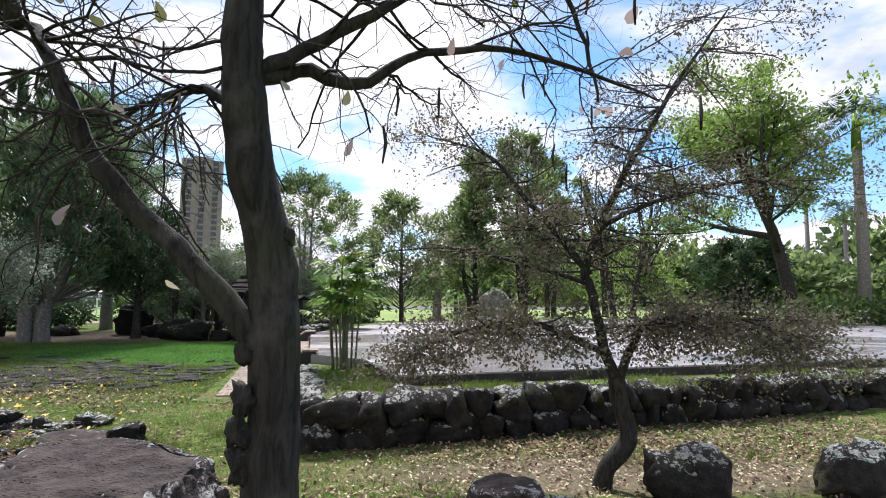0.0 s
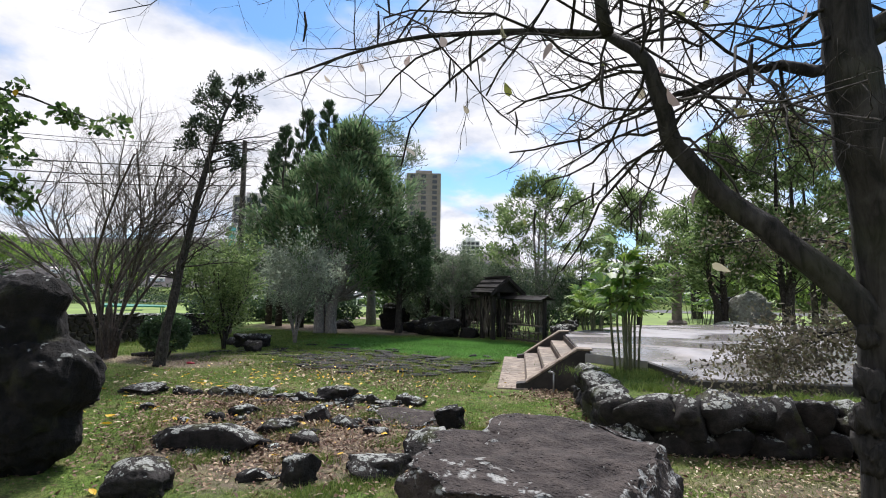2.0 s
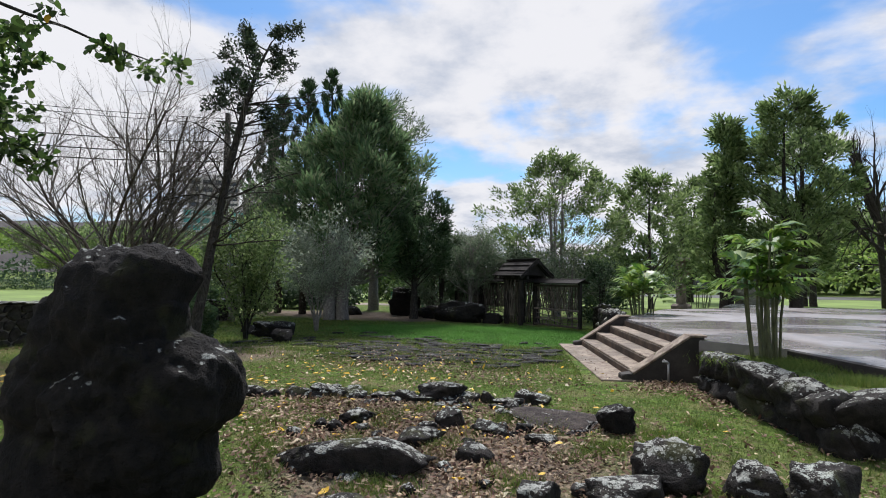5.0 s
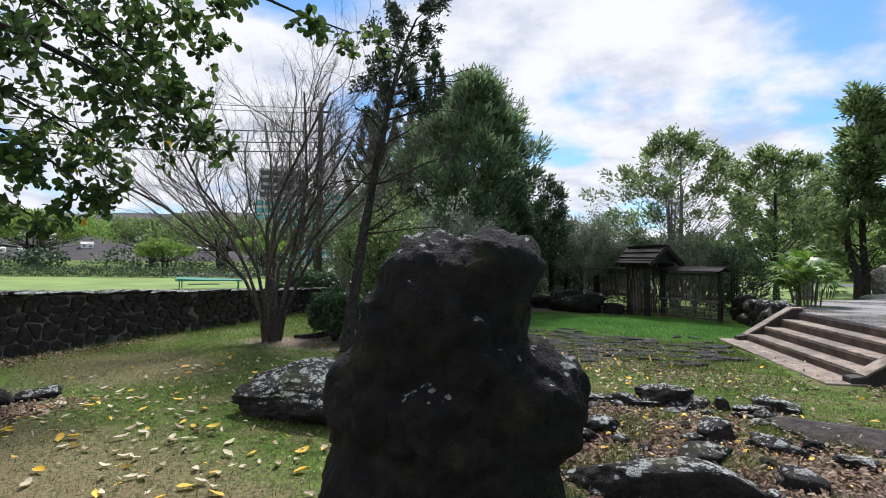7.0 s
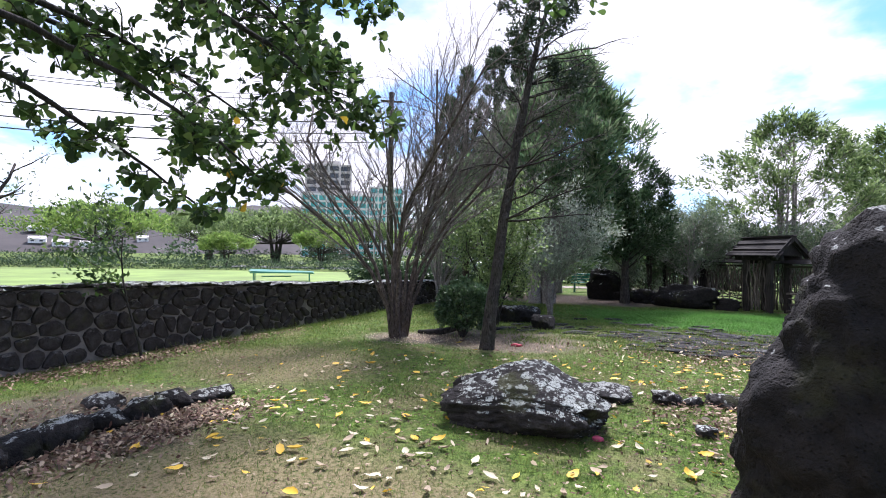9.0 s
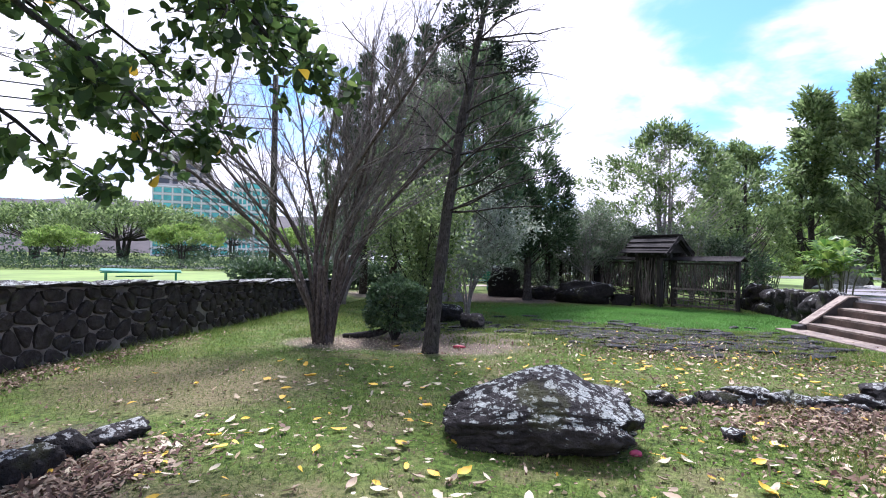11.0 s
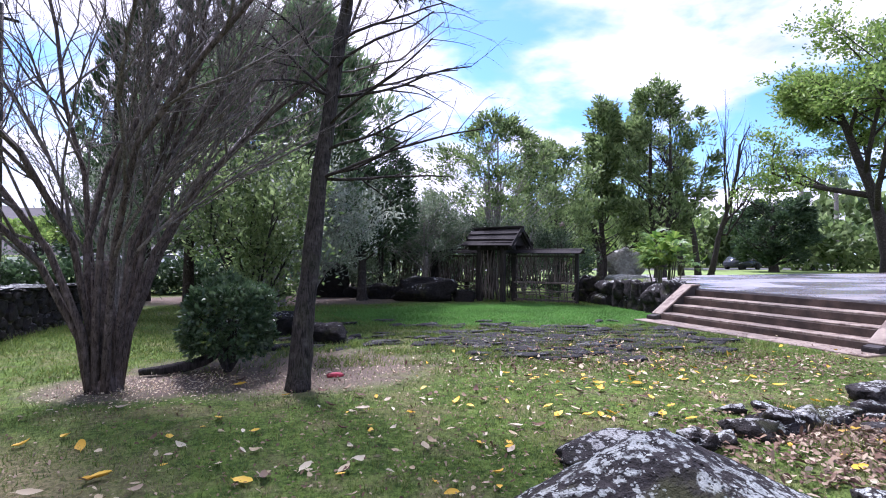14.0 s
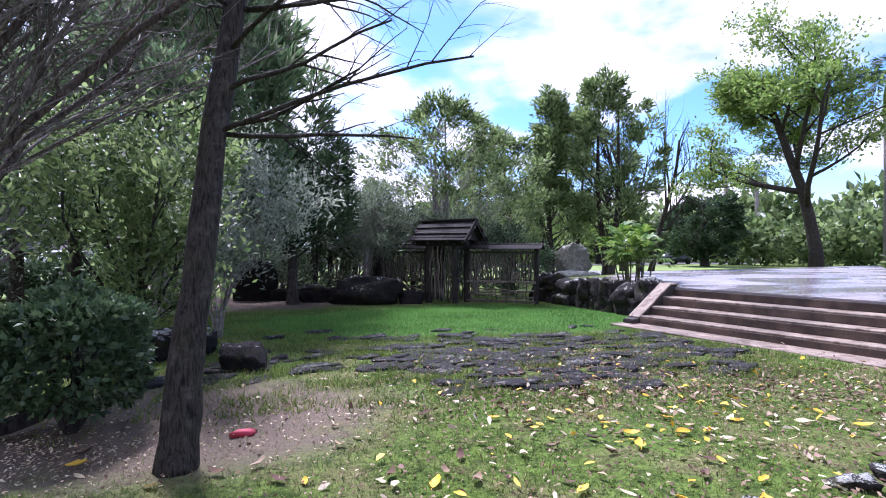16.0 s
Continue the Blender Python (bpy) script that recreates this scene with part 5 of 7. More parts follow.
def layered_tree():
    """Small garden tree in flat tiers, mostly twigs with brown leaves."""
    rng = random.Random(77)
    top = empty("layered_garden_tree", 1.45, 4.83, 0.04)
    top.scale = (0.94, 0.94, 0.94)
    o = Vector((1.62, 5.15, 0))

    def rel(pts):
        return [Vector(p) - o for p in pts]
    trunk = smooth_path(rel([(1.56, 5.17, -0.1), (1.60, 5.15, 0.2), (1.80, 5.10, 0.50), (1.73, 5.12, 0.85), (1.70, 5.12, 1.09)]), [0.10, 0.085, 0.085, 0.08, 0.085], 0.004, 5, rng)
    a = smooth_path(rel([(1.70, 5.12, 1.05), (1.58, 5.16, 1.45), (1.50, 5.2, 1.9), (1.44, 5.2, 2.2), (1.71, 5.12, 2.91), (2.25, 4.95, 3.95), (2.75, 4.8, 4.7)]), [0.06, 0.05, 0.045, 0.042, 0.035, 0.022, 0.006], 0.01, 5, rng)
    b = smooth_path(rel([(1.46, 5.2, 2.1), (1.2, 5.25, 2.45), (0.9, 5.32, 2.83), (0.44, 5.4, 3.37), (-0.2, 5.5, 3.6)]), [0.04, 0.034, 0.028, 0.018, 0.006], 0.01, 5, rng)
    c = smooth_path(rel([(1.72, 5.12, 1.08), (1.85, 5.1, 1.4), (1.98, 5.0, 1.62), (2.6, 4.9, 1.72), (3.3, 4.7, 1.50)]), [0.05, 0.04, 0.032, 0.02, 0.006], 0.01, 5, rng)
    d = smooth_path(rel([(1.62, 5.14, 1.3), (1.25, 5.15, 1.48), (0.75, 5.1, 1.62), (0.2, 5.05, 1.52), (-0.35, 5.0, 1.30)]), [0.04, 0.03, 0.022, 0.014, 0.005], 0.01, 5, rng)
    e = smooth_path(rel([(1.9, 5.05, 1.6), (2.5, 5.3, 1.66), (3.4, 5.4, 1.60), (4.0, 5.3, 1.25)]), [0.03, 0.024, 0.015, 0.005], 0.01, 5, rng)
    f = smooth_path(rel([(1.60, 5.1, 2.6), (2.3, 5.3, 2.9), (3.2, 5.4, 3.1), (4.0, 5.4, 3.0)]), [0.028, 0.022, 0.014, 0.004], 0.01, 5, rng)
    g = smooth_path(rel([(1.5, 5.2, 2.0), (0.9, 5.6, 2.2), (0.1, 5.8, 2.4), (-0.7, 5.9, 2.35)]), [0.028, 0.02, 0.013, 0.004], 0.01, 5, rng)
    part_mesh("trunk", tubes("trunk", [trunk], M_BARK), top)
    for limb in (a, b, c, d, e, f, g):
        part_mesh("limb", tubes("limb", [limb], M_BARK), top)
    flat = {"wander": 0.14, "lift": -0.015, "kids": (5, 4), "ratio": 0.5, "angle": (25, 70), "first": 0.15, "levels": 2, "taper": 0.4}
    twigs, low, high = [], [], []
    for limb, count, lo, tips, ln in ((d, 40, 6, low, 0.62), (c, 32, 9, low, 0.75), (e, 32, 3, low, 0.8), (a, 60, 14, high, 0.85), (b, 34, 5, high, 0.85), (f, 40, 4, high, 0.9), (g, 20, 3, high, 0.7)):
        for i in range(count):
            p, r = limb[rng.randrange(lo, len(limb))]
            an = rng.uniform(0, 6.28)
            grow(p, (math.cos(an), math.sin(an), rng.uniform(-0.30, 0.08) if tips is low else rng.uniform(-0.12, 0.35)), rng.uniform(0.5, 1.1) * ln, min(0.011, r * 0.6), 0, flat, rng, twigs, tips)
    part_mesh("twigwork", tubes("twigwork", twigs, M_BARK_DARK), top)["kind"] = "stuff"
    part_mesh("lower_tier", quads_mesh("lower_tier", foliage(low, 4, 0.09, 0.045, 0.024, 6, 0.3, 0.1, 0.5), M_LEAF_BROWN), top)
    part_mesh("upper_tier", quads_mesh("upper_tier", foliage(high, 2, 0.09, 0.045, 0.022, 7, 0.3, 0.1, 0.5), M_LEAF_BROWN), top)
    tagged(top, "small crooked garden tree with flat tiers of brown leaves", "tree")


layered_tree()


# ---- broad-leaved tree whose branches hang over the walk ----
def overhang_tree():
    rng = random.Random(9)
    top = empty("broadleaf_tree", -14.0, -2.2, 0)
    o = Vector((-14.0, -2.2, 0))

    def rel(pts):
        return [Vector(p) - o for p in pts]
    trunk = smooth_path(rel([(-14.0, -2.2, -0.1), (-13.9, -2.0, 1.6), (-13.5, -1.2, 3.2), (-12.8, 0.2, 4.4)]), [0.2, 0.17, 0.13, 0.09], 0.01, 5, rng)
    ends = [((-12.9, 0.0, 4.3), (-12.0, 2.0, 4.9), (-10.8, 3.6, 4.85), (-9.2, 4.9, 4.3)), ((-12.9, 0.0, 4.3), (-12.7, 2.8, 4.3), (-12.4, 4.5, 3.9), (-12.0, 5.2, 3.3)),
            ((-13.5, -1.2, 3.2), (-13.4, 1.4, 3.7), (-13.2, 3.2, 3.3), (-12.7, 4.2, 2.5)), ((-12.9, 0.0, 4.3), (-12.4, 2.2, 5.0), (-12.1, 4.0, 5.2), (-11.9, 5.2, 4.9)),
            ((-13.5, -1.0, 3.4), (-13.7, 1.2, 3.5), (-13.9, 2.8, 3.0), (-13.6, 4.0, 2.2)), ((-12.9, 0.0, 4.3), (-12.9, 2.8, 4.9), (-12.9, 4.4, 4.7), (-12.7, 5.3, 4.1)),
            ((-13.4, -0.8, 3.5), (-13.6, 1.6, 4.0), (-13.7, 3.4, 3.9), (-13.3, 4.7, 3.3)), ((-13.4, -0.8, 3.5), (-14.2, 1.6, 4.1), (-14.5, 3.6, 4.1), (-14.4, 5.0, 3.6)),
            ((-12.9, 0.0, 4.3), (-13.4, 2.4, 5.3), (-13.6, 4.2, 5.4), (-13.4, 5.4, 5.0))]
    part_mesh("trunk", tubes("trunk", [trunk], M_BARK), top)
    spec = {"wander": 0.16, "lift": -0.06, "kids": (3, 2), "ratio": 0.6, "angle": (30, 70), "first": 0.2, "levels": 2, "taper": 0.5}
    twigs, tips = [], []
    for pts in ends:
        limb = smooth_path(rel(pts), [0.06, 0.04, 0.025, 0.007], 0.015, 6, rng)
        part_mesh("limb", tubes("limb", [limb], M_BARK), top)
        high = pts is ends[0]
        low = pts is ends[2] or pts is ends[4]
        for i in range(7 if high else 13 if low else 21):
            p, r = limb[rng.randrange(9 if high else 6, len(limb))]
            an = rng.uniform(0, 6.28)
            grow(p, (math.cos(an), math.sin(an), rng.uniform(-0.2, 0.3) if high else rng.uniform(-0.3, 0.35) if low else rng.uniform(-0.6, 0.3)), rng.uniform(0.25, 0.4) if high else rng.uniform(0.3, 0.6) if low else rng.uniform(0.4, 0.8), min(0.011, r * 0.6), 0, spec, rng, twigs, tips)
    part_mesh("twigwork", tubes("twigwork", twigs, M_BARK_DARK), top)["kind"] = "stuff"
    part_mesh("crown", quads_mesh("crown", foliage(tips[::2], 5, 0.03, 0.14, 0.085, 9, 0.35, 0.0, 1.0, True), M_LEAF_BROAD, 8), top)
    part_mesh("yellow_leaves", quads_mesh("yellow_leaves", foliage(rng.sample(tips, 22), 1, 0.05, 0.13, 0.085, 10, 0.2, 0.6, 1.0, True), M_YELLOW, 8), top)
    tagged(top, "broad-leaved tree with hanging green and few yellow leaves", "tree")


overhang_tree()


# ---- lady palms ----
def lady_palm(x, y, z, height, spread, canes, seed, label):
    rng = random.Random(seed)
    rs = np.random.RandomState(seed)
    top = empty("lady_palm", x, y, z)
    blades = []
    for i in range(canes):
        an, r = rng.uniform(0, 6.28), spread * math.sqrt(rng.random())
        h = height * rng.uniform(0.45, 0.9)
        b = Vector((math.cos(an) * r * 0.65, math.sin(an) * r * 0.65, -0.04))
        t = Vector((math.cos(an) * r, math.sin(an) * r, h))
        stalk = smooth_path([b, b.lerp(t, 0.5) + Vector((rng.uniform(-0.04, 0.04), 0, 0)), t], [0.02, 0.018, 0.014], 0.004, 3, rng)
        part_mesh("cane", tubes("cane", [stalk], M_CANE), top)
        for fan in range(rng.randrange(6, 9)):
            fa, el = rng.uniform(0, 6.28), rng.uniform(-0.15, 1.1)
            d = Vector((math.cos(fa) * math.cos(el), math.sin(fa) * math.cos(el), math.sin(el)))
            hub = t + Vector((0, 0, rng.uniform(-0.45, 0.1) * min(1, h))) + d * rng.uniform(0.15, 0.3)
            s = d.cross(Vector((0, 0, 1))).normalized()
            u = s.cross(d)
            nb = rng.randrange(7, 10)
            for b_ in range(nb):
                q = (b_ / (nb - 1) - 0.5) * 2.0
                w = (d * math.cos(q) + s * math.sin(q)).normalized()
                ln = rng.uniform(0.28, 0.44) * (1 - 0.2 * abs(q))
                side = w.cross(u).normalized() * 0.032
                m, e = hub + w * ln * 0.55 + u * 0.02, hub + w * ln - Vector((0, 0, ln * 0.25))
                blades.append([list(hub), list(m + side), list(e), list(m - side)])
    part_mesh("fronds", quads_mesh("fronds", np.array(blades), M_LEAF_PALM), top)
    tagged(top, label, "palm")


M_CANE = plain_material("palm_cane", (0.10, 0.11, 0.05), 0.7, vary=0.4)
lady_palm(-1.70, 8.45, 0.53, 2.05, 0.32, 12, 4, "clump of slender green lady palms on the raised bed")
lady_palm(-3.0, 15.5, 0.58, 1.45, 0.55, 16, 5, "dense yellow-green lady palm clump beside the steps")
lady_palm(0.73, 33.0, 0.0, 2.0, 0.8, 12, 6, "yellow-green lady palm clump near the stone lantern")


# ---- trees beyond ----
def spired_conifer(x, y, h, r, seed):
    """Pointed dark conifer whose branches sweep up at their ends."""
    rng = random.Random(seed)
    top = empty("spired_conifer", x, y, 0)
    part_mesh("trunk", tubes("trunk", [[(Vector((0, 0, -0.06)), 0.16), (Vector((0.05, 0, h * 0.5)), 0.10), (Vector((0, 0.04, h)), 0.015)]], M_BARK_DARK), top)
    limbs, tips = [], []
    for i in range(64):
        u = 0.14 + 0.84 * (i + rng.random()) / 64
        an = i * 2.4 + rng.uniform(-0.5, 0.5)
        ln = r * max(0.0, 1.0 - u) ** 0.8 * rng.uniform(0.45, 1.3) + 0.03
        a = Vector((0, 0, h * u))
        out = Vector((math.cos(an), math.sin(an), 0))
        path = [(a, 0.022), (a + out * ln * 0.5 + Vector((0, 0, 0.02 * ln)), 0.014), (a + out * ln * 0.85 + Vector((0, 0, 0.28 * ln)), 0.008), (a + out * ln + Vector((0, 0, 0.62 * ln)), 0.003)]
        limbs.append(path)
        for t in (0.35, 0.55, 0.7, 0.8, 0.9, 1.0):
            f = t * 2.999
            q = path[int(f)][0].lerp(path[int(f) + 1][0], f - int(f))
            tips.append((q, (out * (1.1 - t) + Vector((0, 0, 0.35 + t))).normalized()))
    for t in range(4):
        tips.append((Vector((0, 0, h * (0.93 + 0.015 * t))), Vector((0, 0, 1))))
    part_mesh("branchwork", tubes("branchwork", limbs, M_BARK_DARK), top)["kind"] = "stuff"
    part_mesh("crown", quads_mesh("crown", foliage(tips, 19, 0.05, 0.27, 0.045, seed, 0.85), M_LEAF_DARK), top)
    tagged(top, "pointed dark green conifer with upswept branches", "tree", "spired conifers")


for x, y, h, r, seed in ((-15.0, 19.0, 10.2, 1.9, 41), (-16.1, 18.9, 9.9, 1.8, 42), (-17.3, 18.9, 9.3, 1.8, 43), (-18.5, 19.6, 8.4, 1.8, 45)):
    spired_conifer(x, y, h, r, seed)
massed_tree("grey_gum_tree", -14.6, 22.5, 10.2, 3.5, 2.6, "egg", 110, 90, 0.6, 0.24, 0.05, 44, M_BARK_FINE, M_LEAF_GREY, 0.22, "thin-leaved grey tree behind the juniper", 0.6)
for x, y, h, f, r, form, n, seed in ((1.5, 29.2, 9.7, 2.2, 1.7, "column", 80, 51), (4.1, 27.9, 10.4, 2.6, 2.4, "egg", 95, 52), (7.6, 38.0, 11.5, 2.4, 2.4, "egg", 80, 53), (1.0, 40.0, 8.5, 2.0, 2.2, "egg", 60, 54)):
    massed_tree("paperbark_tree", x, y, h, f, r, form, n, 110, 0.5, 0.28, 0.11, seed, M_BARK_DARK, M_LEAF_OLIVE, 0.17, "tall dark-limbed green tree beyond the terrace", 0.5, group="trees beyond the terrace", shell=0.3, stems=2)
tree("bare_park_tree", 11.9, 37.0, 12.8, 3.9, 3.2, 0.22, dict(SPEC_BROAD, kids=(9, 7, 5), wander=0.16), 55, M_BARK_DARK, None, label="leafless spreading tree with fine twigs beyond the terrace", stems=3, limbs=30)
tree("park_tree", 19.7, 29.8, 15.0, 6.2, 5.6, 0.42, dict(SPEC_BROAD, kids=(9, 6, 4), first=0.36, angle=(30, 66), wander=0.07, lift=0.06), 58, M_BARK_DARK, M_LEAF_LIGHT, per=60, spread=0.42, length=0.25, width=0.13, flat=0.6, limbs=40, label="large spreading green park tree with dark limbs")
massed_tree("round_tree", 27.0, 47.5, 7.0, 1.4, 3.4, "dome", 70, 170, 0.8, 0.4, 0.2, 57, M_BARK_DARK, M_LEAF_DARK, 0.4, "dense dark round tree near the car park", 0.3, flat=0.5)
for x, y, h, r, seed in ((23, 60, 7, 6, 58), (35, 75, 8, 8, 59), (12, 70, 7, 7, 60)):
    tree("rain_tree", x, y, h, r, r, 0.4, SPEC_UMBRELLA, seed, M_BARK, M_LEAF_LIGHT, per=12, spread=0.6, length=0.5, width=0.22, flat=0.4, label="umbrella-shaped rain tree with flat crown", group="rain trees")
for x, y, h, r, seed in ((-74, 62, 8.4, 11.5, 61), (-48.7, 45, 4.2, 3.6, 62), (-63, 72, 7.0, 6.0, 63), (-92, 44, 8.4, 10, 64), (-104, 72, 9.5, 12, 65), (-38, 50, 4.2, 3.6, 66), (-30, 56, 4.6, 4.0, 67), (-56, 38, 3.6, 3.2, 68)):
    massed_tree("rain_tree", x, y, h, h * 0.62, r, "umbrella", 80, 120, r * 0.16, 0.10 * r ** 0.7, 0.05 * r ** 0.7, seed, M_BARK_DARK, M_LEAF_LIGHT if seed % 2 == 0 else M_LEAF_OLIVE, 0.03 * r, "umbrella-shaped rain tree beyond the field", 0.6, group="rain trees", shell=0.15, flat=0.45, stems=3)

def royal_palm(x, y, h, seed):
    rng = random.Random(seed)
    top = empty("royal_palm", x, y, 0)
    part_mesh("trunk", tubes("trunk", [[(Vector((0, 0, -0.1)), 0.32), (Vector((0.03, 0, h * 0.4)), 0.27), (Vector((0, 0.05, h * 0.78)), 0.22)]], M_BARK_FINE), top)
    part_mesh("crownshaft", tubes("crownshaft", [[(Vector((0, 0.05, h * 0.77)), 0.25), (Vector((0, 0.05, h * 0.85)), 0.22), (Vector((0, 0.05, h * 0.93)), 0.1)]], M_LEAF_LIGHT), top)
    hub = Vector((0, 0.05, h * 0.92))
    for i in range(15):
        an, el = rng.uniform(0, 6.28), rng.uniform(-0.1, 1.2)
        d = Vector((math.cos(an) * math.cos(el), math.sin(an) * math.cos(el), math.sin(el)))
        ln = h * 0.32
        pts = [hub + d * ln * t + Vector((0, 0, -ln * 0.75 * t * t)) for t in (0, 0.25, 0.5, 0.75, 1)]
        leaf = []
        for s in range(40):
            t = 0.12 + 0.88 * s / 40
            f = t * 4
            j = min(3, int(f))
            p = pts[j].lerp(pts[j + 1], f - j)
            along = (pts[j + 1] - pts[j]).normalized()
            side = along.cross(Vector((0, 0, 1))).normalized()
            for sg in (-1, 1):
                w = (side * sg * 0.8 + along * 0.5 + Vector((0, 0, rng.uniform(-0.8, 0.3)))).normalized()
                l2 = 0.75 * (1 - 0.5 * t)
                leaf.append([list(p), list(p + w * l2 * 0.5 + along * 0.05), list(p + w * l2), list(p + w * l2 * 0.5 - along * 0.05)])
        part_mesh("frond", quads_mesh("frond", np.array(leaf), M_LEAF_DARK), top)
    tagged(top, "tall royal palm with grey trunk and arching fronds", "palm", "royal palms")


for x, y, h, seed in ((21.4, 26.8, 12.2, 1), (25.5, 27.5, 12.0, 2), (43, 62, 15, 3), (46, 60, 13, 4)):
    royal_palm(x, y, h, seed)


# ---- far woods, hills and buildings ----
def far_woods(name, points, seed, mat, label):
    rs = np.random.RandomState(seed)
    faces = []
    for x, y, h, r in points:
        n = 700
        d = unit(rs.normal(size=(n, 3)))
        c = d * rs.uniform(0.5, 1.0, (n, 1)) * np.array([r, r, h * 0.5]) * (1 + 0.3 * np.sin(d[:, :1] * 5 + x) * np.cos(d[:, 2:] * 4 + y)) + np.array([x, y, h * 0.52])
        c[:, 2] = np.maximum(c[:, 2], 0.0)
        faces.append(leaf_cards(c, d + rs.normal(size=(n, 3)), h * 0.16, h * 0.09, rs))
    ob = new(name, quads_mesh(name, np.concatenate(faces), mat))
    tagged(ob, label, "trees", kind="stuff")


_r = random.Random(5)
far_woods("far_trees", [(_r.uniform(78, 110) * math.sin(a), _r.uniform(78, 110) * math.cos(a), _r.choice((2.0, 3.0, 4.0, 5.5, 6.5)) * (0.5 if a < -0.55 else 1.0), _r.uniform(3, 7)) for a in [radians(-95 + 150 * i / 60) for i in range(61)]], 3, M_LEAF_DARK, "far belt of mixed green park trees")
far_woods("hedge", [(-22 - i * 1.8, 47 - i * 1.0, 1.0, 1.3) for i in range(32)], 4, M_LEAF_DARK, "long dark hedge beyond the field")
far_woods("low_hedge", [(-23.5 + i * 0.62, 20.2 + i * 0.2, 1.15, 0.75) for i in range(13)], 14, M_LEAF_DARK, "low dark hedge behind the juniper")
far_woods("undergrowth", [(-19 + i * 1.5, 30 + _r.uniform(-1, 2), _r.uniform(1.2, 2.4), 1.3) for i in range(6)] + [(15 + i * 1.6, 21.0 + i * 0.3, 1.7, 1.4) for i in range(9)] + [(-6 + i * 1.6, 27 + _r.uniform(0, 3), _r.uniform(1.5, 3), 1.3) for i in range(2)], 6, M_LEAF_BROAD, "green shrubs behind the garden")
far_woods("parkside_trees", [(8 + i * 5.5, 78 - 0.2 * i * i, _r.uniform(7, 11), 5) for i in range(11)] + [(34 + i * 3, 52 - i * 2.6, _r.uniform(4, 6), 3.5) for i in range(7)], 7, M_LEAF_OLIVE, "dark trees along the park road")


def hill(name, profile, label):
    """A long ridge: rows of bearing in degrees left of ahead, distance and height."""
    verts, faces = [], []
    for i, (a, dist, h) in enumerate(profile):
        s, c = -math.sin(radians(a)), math.cos(radians(a))
        verts += [(s * dist * 0.75, c * dist * 0.75, -1.5), (s * dist, c * dist, h), (s * dist * 1.4, c * dist * 1.4, h * 0.8)]
    for i in range(len(profile) - 1):
        for j in range(2):
            q = i * 3 + j
            faces.append((q, q + 3, q + 4, q + 1))
    ob = new(name, mesh_from(name, verts, faces, M_HILL))
    tagged(ob, label, "hill", kind="structure")


hill("backdrop_hill", [(95 - i * 3.5, 900, 70 + 9 * math.sin(i * 0.55) + 8 * noise.noise(Vector((i * 1.3, 0, 0)))) for i in range(24)], "low brown hill beyond the park")

field = new("field", mesh_from("field", [(-19, 3, 0.02), (-19, 20, 0.02), (-22, 42, 0.02), (-95, 10, 0.02), (-90, -25, 0.02), (-19, -15, 0.02)], [(0, 1, 2, 3, 4, 5)], M_FIELD))
tagged(field, "bright sunlit playing field behind the wall", "field", kind="structure")


def tower(name, x, y, w, d, h, turn, storeys, bays, wall, glass, label, fill=0.78):
    top = empty(name, x, y, 0, turn)
    part("wall", box(w, d, h, 0.1, pose(0, 0, h / 2)), wall, top)
    part("roof", box(w * 0.5, d * 0.6, 2.5, 0.1, pose(0, 0, h + 1.25)), wall, top)
    pane = box(w / bays * fill, 0.3, h / storeys * 0.62, 0.02)
    me = bpy.data.meshes.new("window")
    pane.to_mesh(me)
    pane.free()
    me.materials.append(glass)
    me2 = me.copy()
    me2.transform(Matrix.Diagonal((d / w, 1, 1, 1)))
    for i in range(bays):
        for j in range(storeys):
            ob = part_mesh("window", me, top)
            ob.matrix_basis = pose(-w / 2 + w / bays * (i + 0.5), -d / 2 - 0.05, h / storeys * (j + 0.5))
            if i < max(2, bays // 2):
                b2 = max(2, bays // 2)
                ob = part_mesh("window", me2, top)
                ob.matrix_basis = pose(w / 2 + 0.05, -d / 2 + d / b2 * (i + 0.5), h / storeys * (j + 0.5), 0, 0, 90)
    for i in range(bays + 1):
        part("fin", box(w / bays * 0.14, 0.7, h, 0.02, pose(-w / 2 + w / bays * i, -d / 2 - 0.2, h / 2)), M_WHITE if glass is M_TEALGLASS else wall, top)
    for j in range(storeys + 1):
        part("floor_band", box(w + 0.3, 0.5, 0.5, 0.02, pose(0, -d / 2 - 0.1, h / storeys * j)), M_WHITE if glass is M_TEALGLASS else wall, top)
    tagged(top, label, "building")


tower("tower_block", -130, 275, 19, 14, 68, 25, 22, 3, M_BROWNWALL, M_DARKGLASS, "tall grey-brown concrete tower block", 0.42)
tower("tower_block", -106, 290, 10, 9, 30, 25, 12, 4, M_WHITE, M_DARKGLASS, "pale concrete tower block in the distance")
tower("apartment_building", -154.0, 205.0, 15, 16, 32.5, 40, 10, 4, M_GREYWALL, M_TEALGLASS, "taller wing of the teal glass apartment building")
tower("apartment_building", -169, 192, 36, 16, 28.5, 40, 9, 10, M_GREYWALL, M_TEALGLASS, "apartment building with teal glass front")
tower("tower_block", -182, 197, 21, 16, 44, 40, 13, 4, M_GREYWALL, M_DARKGLASS, "tall grey-brown concrete tower block")


